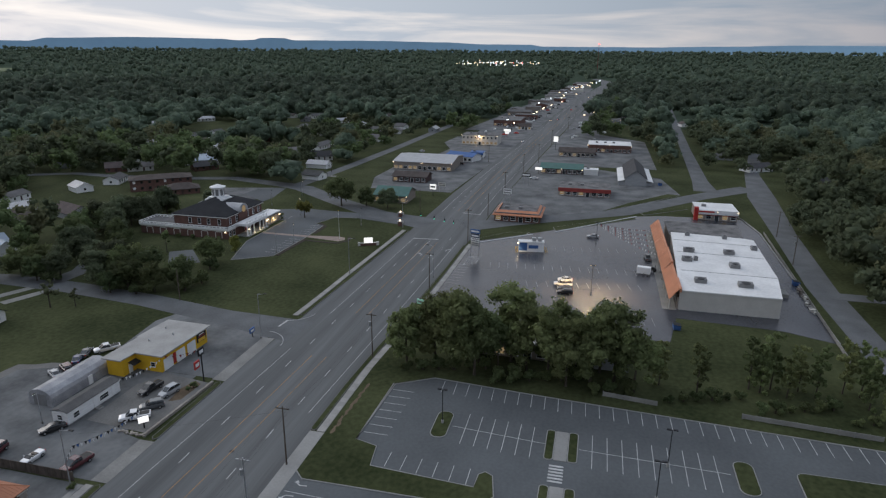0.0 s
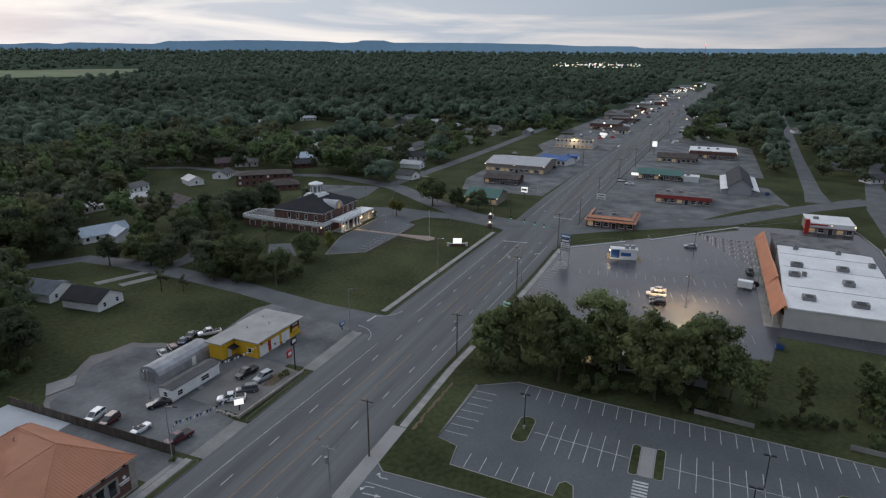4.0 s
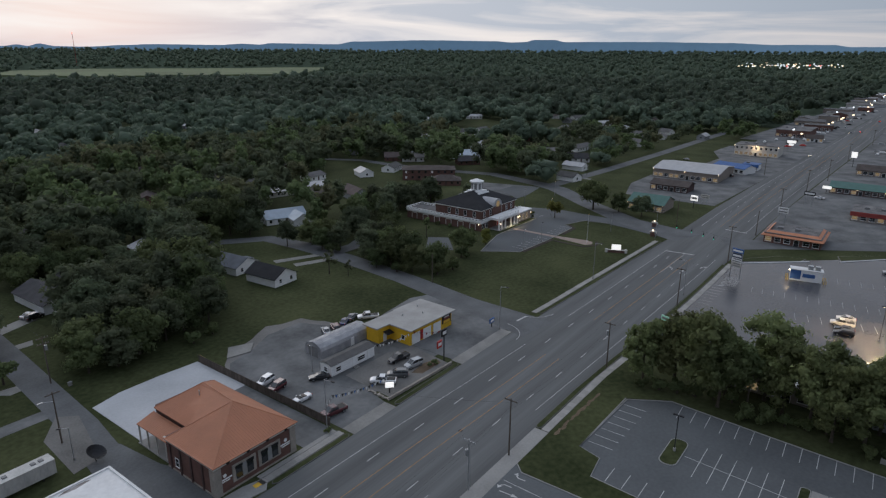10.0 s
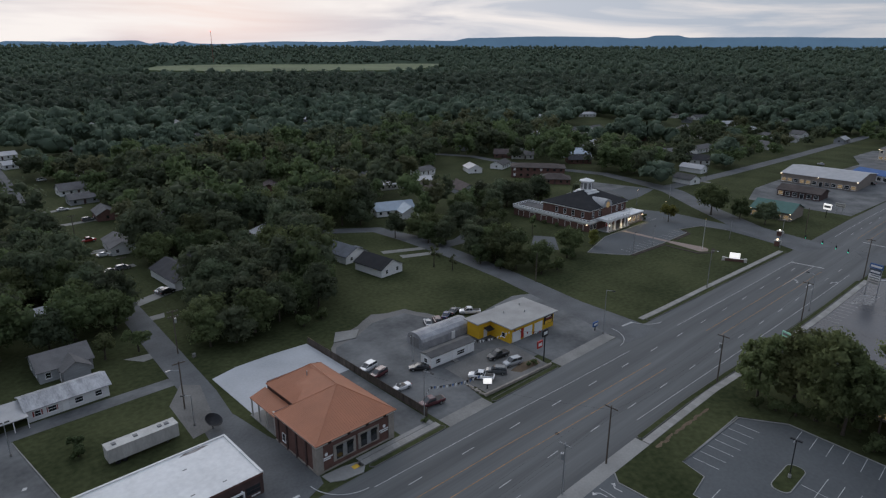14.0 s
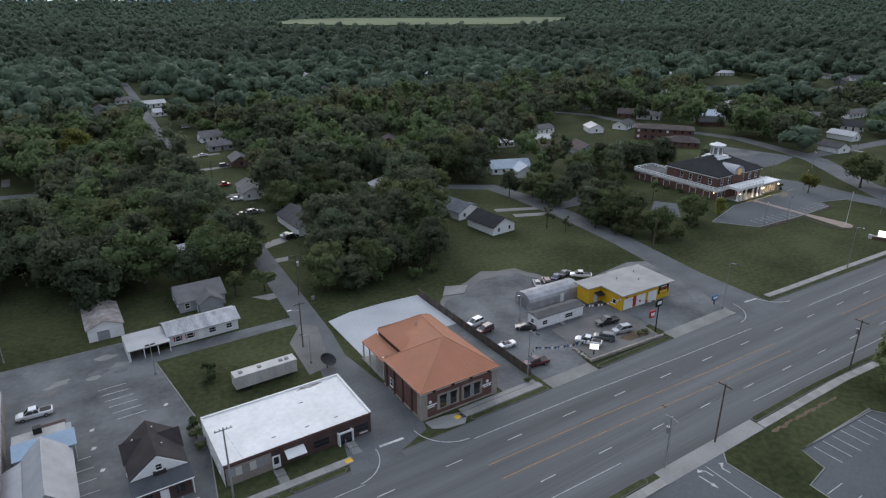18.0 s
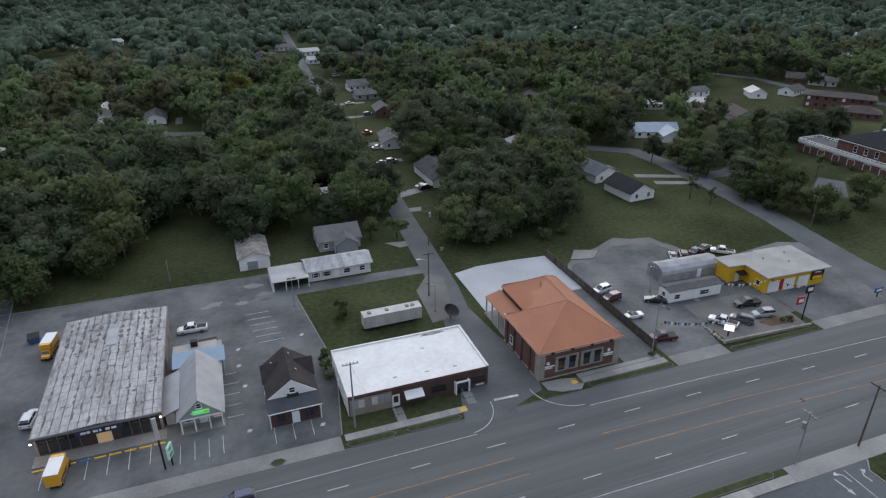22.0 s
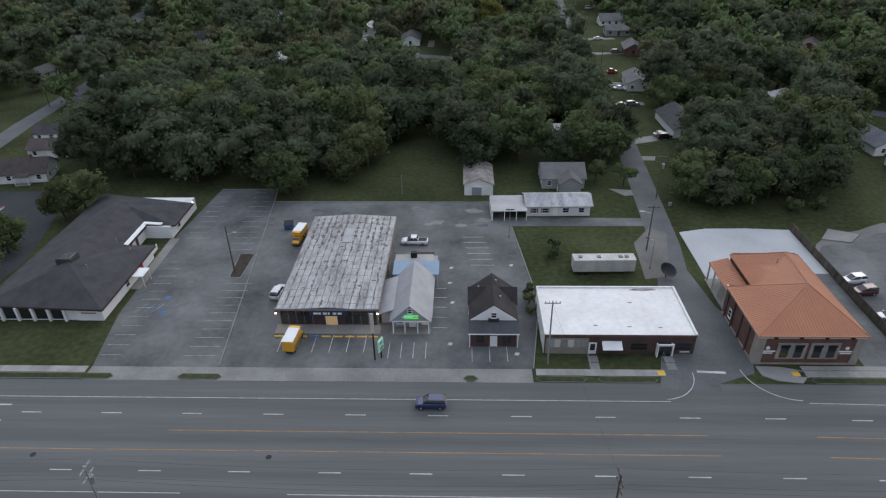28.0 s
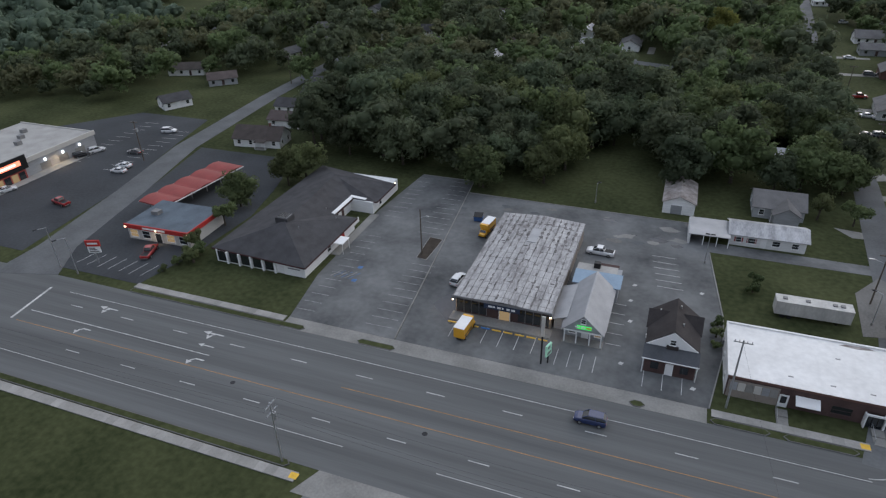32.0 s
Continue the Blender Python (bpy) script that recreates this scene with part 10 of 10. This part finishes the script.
for row in (
        ("suv", "white", 138.9, 41.0, 190), ("suv", "maroon", 138.9, 37.2, 188), ("convertible", "white", 139.2, 29.6, 176), ("pickup", "maroon", 139.6, 20.8, 170), ("sedan", "black", 147.4, 33.4, 145),
        ("pickup", "black", 164.6, 25.4, 172), ("suv", "silver", 164.4, 20.8, 168), ("suv", "grey", 158.8, 20.6, 130), ("pickup", "white", 154.6, 21.2, 125), ("sedan", "grey", 175.2, 50.8, 20), ("sedan", "silver", 164.8, 49.8, 60), ("suv", "maroon", 167.6, 49.4, 60),
        ("pickup", "white", 178.0, 47.6, 140), ("sedan", "blue", 171.8, 50.2, 30),
        ("sedan", "white", 254.7, -55.0, 95), ("pickup", "white", 250.4, -54.6, 95), ("sedan", "black", 246.6, -55.4, 95), ("suv", "black", 243.4, -55.6, 95), ("sedan", "silver", 307.0, -62.6, 100), ("pickup", "grey", 284.2, -85.0 + 3.5, 5),
        ("pickup", "white", 54.2, 55.6, 178), ("suv", "white", 29.6, 36.4, 82), ("pickup", "red", -37.4, 25.8, 110), ("pickup", "red", -77.4, 38.6, 170), ("suv", "white", -88.0, 90.0, 20), ("sedan", "white", -78.8, 59.2, 185), ("sedan", "white", -80.2, 62.6, 185),
        ("sedan", "grey", -85, 72, 185), ("suv", "black", -98.6, 65.0, 65), ("suv", "white", -97.4, 69.4, 65), ("sedan", "white", -98, 40, 65),
        ("pickup", "red", 122.2, 188.6, 5), ("sedan", "white", 124.6, 166.0, 5), ("sedan", "white", 121.4, 167, 5), ("sedan", "black", 117.8, 147.6, 5), ("suv", "grey", 121.6, 148.2, 5), ("sedan", "white", 123.6, 119.8, 12), ("suv", "black", 124.0, 117.6, 12),
        ("suv", "white", 137.0, 325.0, 10), ("sedan", "white", 128, 246.6, 0), ("suv", "grey", 131, 220.5, 0), ("sedan", "grey", 136, 222.5, 0), ("suv", "black", -52, 116.5, 5), ("sedan", "grey", -41, 133, 5),
        ("sedan", "black", 455, 22, 80), ("suv", "white", 470, 34, 10), ("sedan", "white", 420, -28, 80), ("pickup", "black", 520, -60, 10), ("sedan", "silver", 500, 60, 60)):
    car(*row)
car("suv", "blue", 59.8, 7.5, 180, False, "dark blue sport utility car driving on the highway", "traffic")
for x, y, rz, c in ((571, -7 + 3.6, 180, "white"), (744, -12, 180, "grey"), (757, -19, 0, "silver"), (1008, -34, 180, "white"), (880, -26, 0, "red"), (1120, -42, 180, "white"), (930, -30, 0, "black")):
    car("sedan", c, x, y, rz, True, f"{c} sedan driving with its lights on", "traffic")


def box_truck(x, y, rz, label):
    t = thing("box_truck", x, y, 0.045, rz, label, "truck", "yellow rental trucks")
    part("cargo_box", box(-3.4, 1.0, -1.15, 1.15, 0.95, 3.35), PAINT["yellow"], t, "yellow cargo box")
    part("box_roof", box(-3.42, 1.02, -1.17, 1.17, 3.35, 3.42), M_WHITE, t, "white box roof")
    part("attic", box(1.0, 1.8, -1.1, 1.1, 2.3, 3.38), PAINT["yellow"], t)
    part("cab", loft([(1.0, 0.98, 0.92, 0.45, 2.1), (2.0, 0.98, 0.86, 0.45, 2.0), (2.5, 0.96, 0.82, 0.45, 1.35), (3.2, 0.88, 0.74, 0.5, 1.15)]), PAINT["yellow"], t)
    part("windscreen", Solid().slab([(2.04, -0.78, 1.96), (2.5, -0.78, 1.38), (2.5, 0.78, 1.38), (2.04, 0.78, 1.96)], 0.04), M_GLASS, t)
    part("chassis", box(-3.3, 2.6, -0.6, 0.6, 0.45, 0.95), M_DARKMETAL, t)
    part("bumper", box(3.15, 3.3, -0.9, 0.9, 0.4, 0.65), M_DARKMETAL, t)
    for px in (-2.2, 2.3):
        for s in (-1, 1):
            w = part("wheel", WHEEL, None, t, at=pose(px, s * 0.95, 0.40) @ Matrix.Diagonal((1.15, 1.3, 1.15, 1)))
            part("rim", RIM, None, w)
    t.matrix_basis = t.matrix_basis @ Matrix.Diagonal((0.84, 0.84, 0.84, 1))
    part("side_stripe", Solid().box(-3.0, 0.6, -1.17, -1.15, 1.3, 1.7).box(-3.0, 0.6, 1.15, 1.17, 1.3, 1.7), M_BLACK, t)


box_truck(36.0, 21.6, 85, "yellow box truck parked before the flooring store")
box_truck(29.0, 57.0, 262, "yellow box truck parked behind the flooring store")
tr = thing("cargo_trailer", 267.8, -79.2, 0, 80, "small white enclosed cargo trailer", "trailer")
part("body", box(-2.2, 2.0, -1.0, 1.0, 0.5, 2.6), M_WHITE, tr)
part("tongue", box(2.0, 3.2, -0.06, 0.06, 0.45, 0.6), M_DARKMETAL, tr)
for s in (-1, 1):
    w = part("wheel", WHEEL, None, tr, at=pose(-0.3, s * 0.95, 0.34))
    part("rim", RIM, None, w)
tc_ = thing("tractor", 271.4, -82.2, 0, 80, "dark compact tractor beside the cargo trailer", "tractor")
part("body", Solid().box(-1.2, 1.3, -0.4, 0.4, 0.6, 1.3).box(-0.6, 0.2, -0.35, 0.35, 1.3, 1.6), M_DARKMETAL, tc_)
part("roll_bar", Solid().box(-0.9, -0.8, -0.5, -0.4, 1.2, 2.4).box(-0.9, -0.8, 0.4, 0.5, 1.2, 2.4).box(-0.9, -0.8, -0.4, 0.4, 2.3, 2.4), M_BLACK, tc_)
for px, r in ((-0.8, 1.5), (0.9, 1.0)):
    for s in (-1, 1):
        part("wheel", WHEEL, None, tc_, at=pose(px, s * 0.6, 0.34 * r) @ Matrix.Diagonal((r, 1.4, r, 1)))

# ---------------------------------------------------------------- lamps that light their surroundings
def bulb(x, y, z, watts, col=(1.0, 0.72, 0.40), r=0.3, spot=True):
    d = bpy.data.lights.new("lamp_light", "SPOT" if spot else "POINT")
    d.energy, d.color, d.shadow_soft_size = watts, col, r
    if spot:
        d.spot_size, d.spot_blend = radians(150), 0.6
    o = new("lamp_light", d)
    o.matrix_world = Matrix.Translation((x, y, z))


bulb(244.2, -63.1, 9.2, 32000, (1.0, 0.66, 0.30))
bulb(279.2, -37.0, 3.0, 500)
bulb(32.4, 25.8, 3.3, 110)
bulb(49.8, 25.8, 3.3, 110)
bulb(281, 64.8, 3.6, 900)
bulb(294, 64.8, 3.4, 700)
bulb(-99, 58, 3.6, 500)
bulb(-39, 29.2, 3.0, 130)
bulb(545, 27, 6.0, 900, spot=False)

# lights of the far town and the masts on the plain
rl = random.Random(31)
glows = thing("town_lights", 2600, 150, 0, 0, "scattered warm lights of the far town", "lights", "", "stuff")
for mname, m in (("warm_lights", M_LAMP), ("cool_lights", M_LAMP_COOL), ("red_lights", M_RED_LIGHT)):
    s = Solid()
    for i in range({"warm_lights": 90, "cool_lights": 70, "red_lights": 4}[mname]):
        if rl.random() < 0.6:
            u = rl.random()
            x, y, z = 2800 + rl.uniform(-420, 300), 510 - 300 * u + rl.uniform(-25, 25), 24 + rl.uniform(-3, 8)
        else:
            x = rl.uniform(640, 1650)
            y, z = road_y(x) + rl.choice((-1, 1)) * rl.uniform(16, 48), rl.uniform(3, 8)
        r = 0.35 + x / 2600
        s.box(x - 2600 - r, x - 2600 + r, y - 150 - r, y - 150 + r, z - r * 0.6, z + r * 0.6)
    part(mname, s, m, glows)
for x, y, h in ((1251, 2583, 120), (2300, -40, 95)):
    mt = thing("radio_mast", x, y, land(math.hypot(x - 100, y - 100)), 0, "tall thin radio mast with red lights", "mast", "radio masts")
    part("mast", rod((0, 0, 0), (0, 0, h), 1.0, 0.7, 4), M_REDROOF, mt)
    part("beacon", box(-1.6, 1.6, -1.6, 1.6, h, h + 2.4), M_RED_LIGHT, mt)


# cars standing along the far strip, too small to tell apart
rf = random.Random(52)
for cname, m in (("white", M_WHITE), ("dark", M_DARKMETAL), ("grey", M_STEEL), ("red", M_RED)):
    s = Solid()
    for i in range({"white": 70, "dark": 60, "grey": 50, "red": 14}[cname]):
        x = rf.uniform(600, 1250)
        y = road_y(x) + rf.choice((-1, 1, 1)) * rf.uniform(19, 56)
        a, b = (2.2, 0.9) if rf.random() < 0.5 else (0.9, 2.2)
        s.box(x - a, x + a, y - b, y + b, 0.35, 0.95).box(x - a * 0.55, x + a * 0.5, y - b * 0.62, y + b * 0.62, 0.95, 1.5)
    tagged(part("distant_cars", s, m), f"{cname} parked cars along the far highway strip", "cars", "", "stuff")
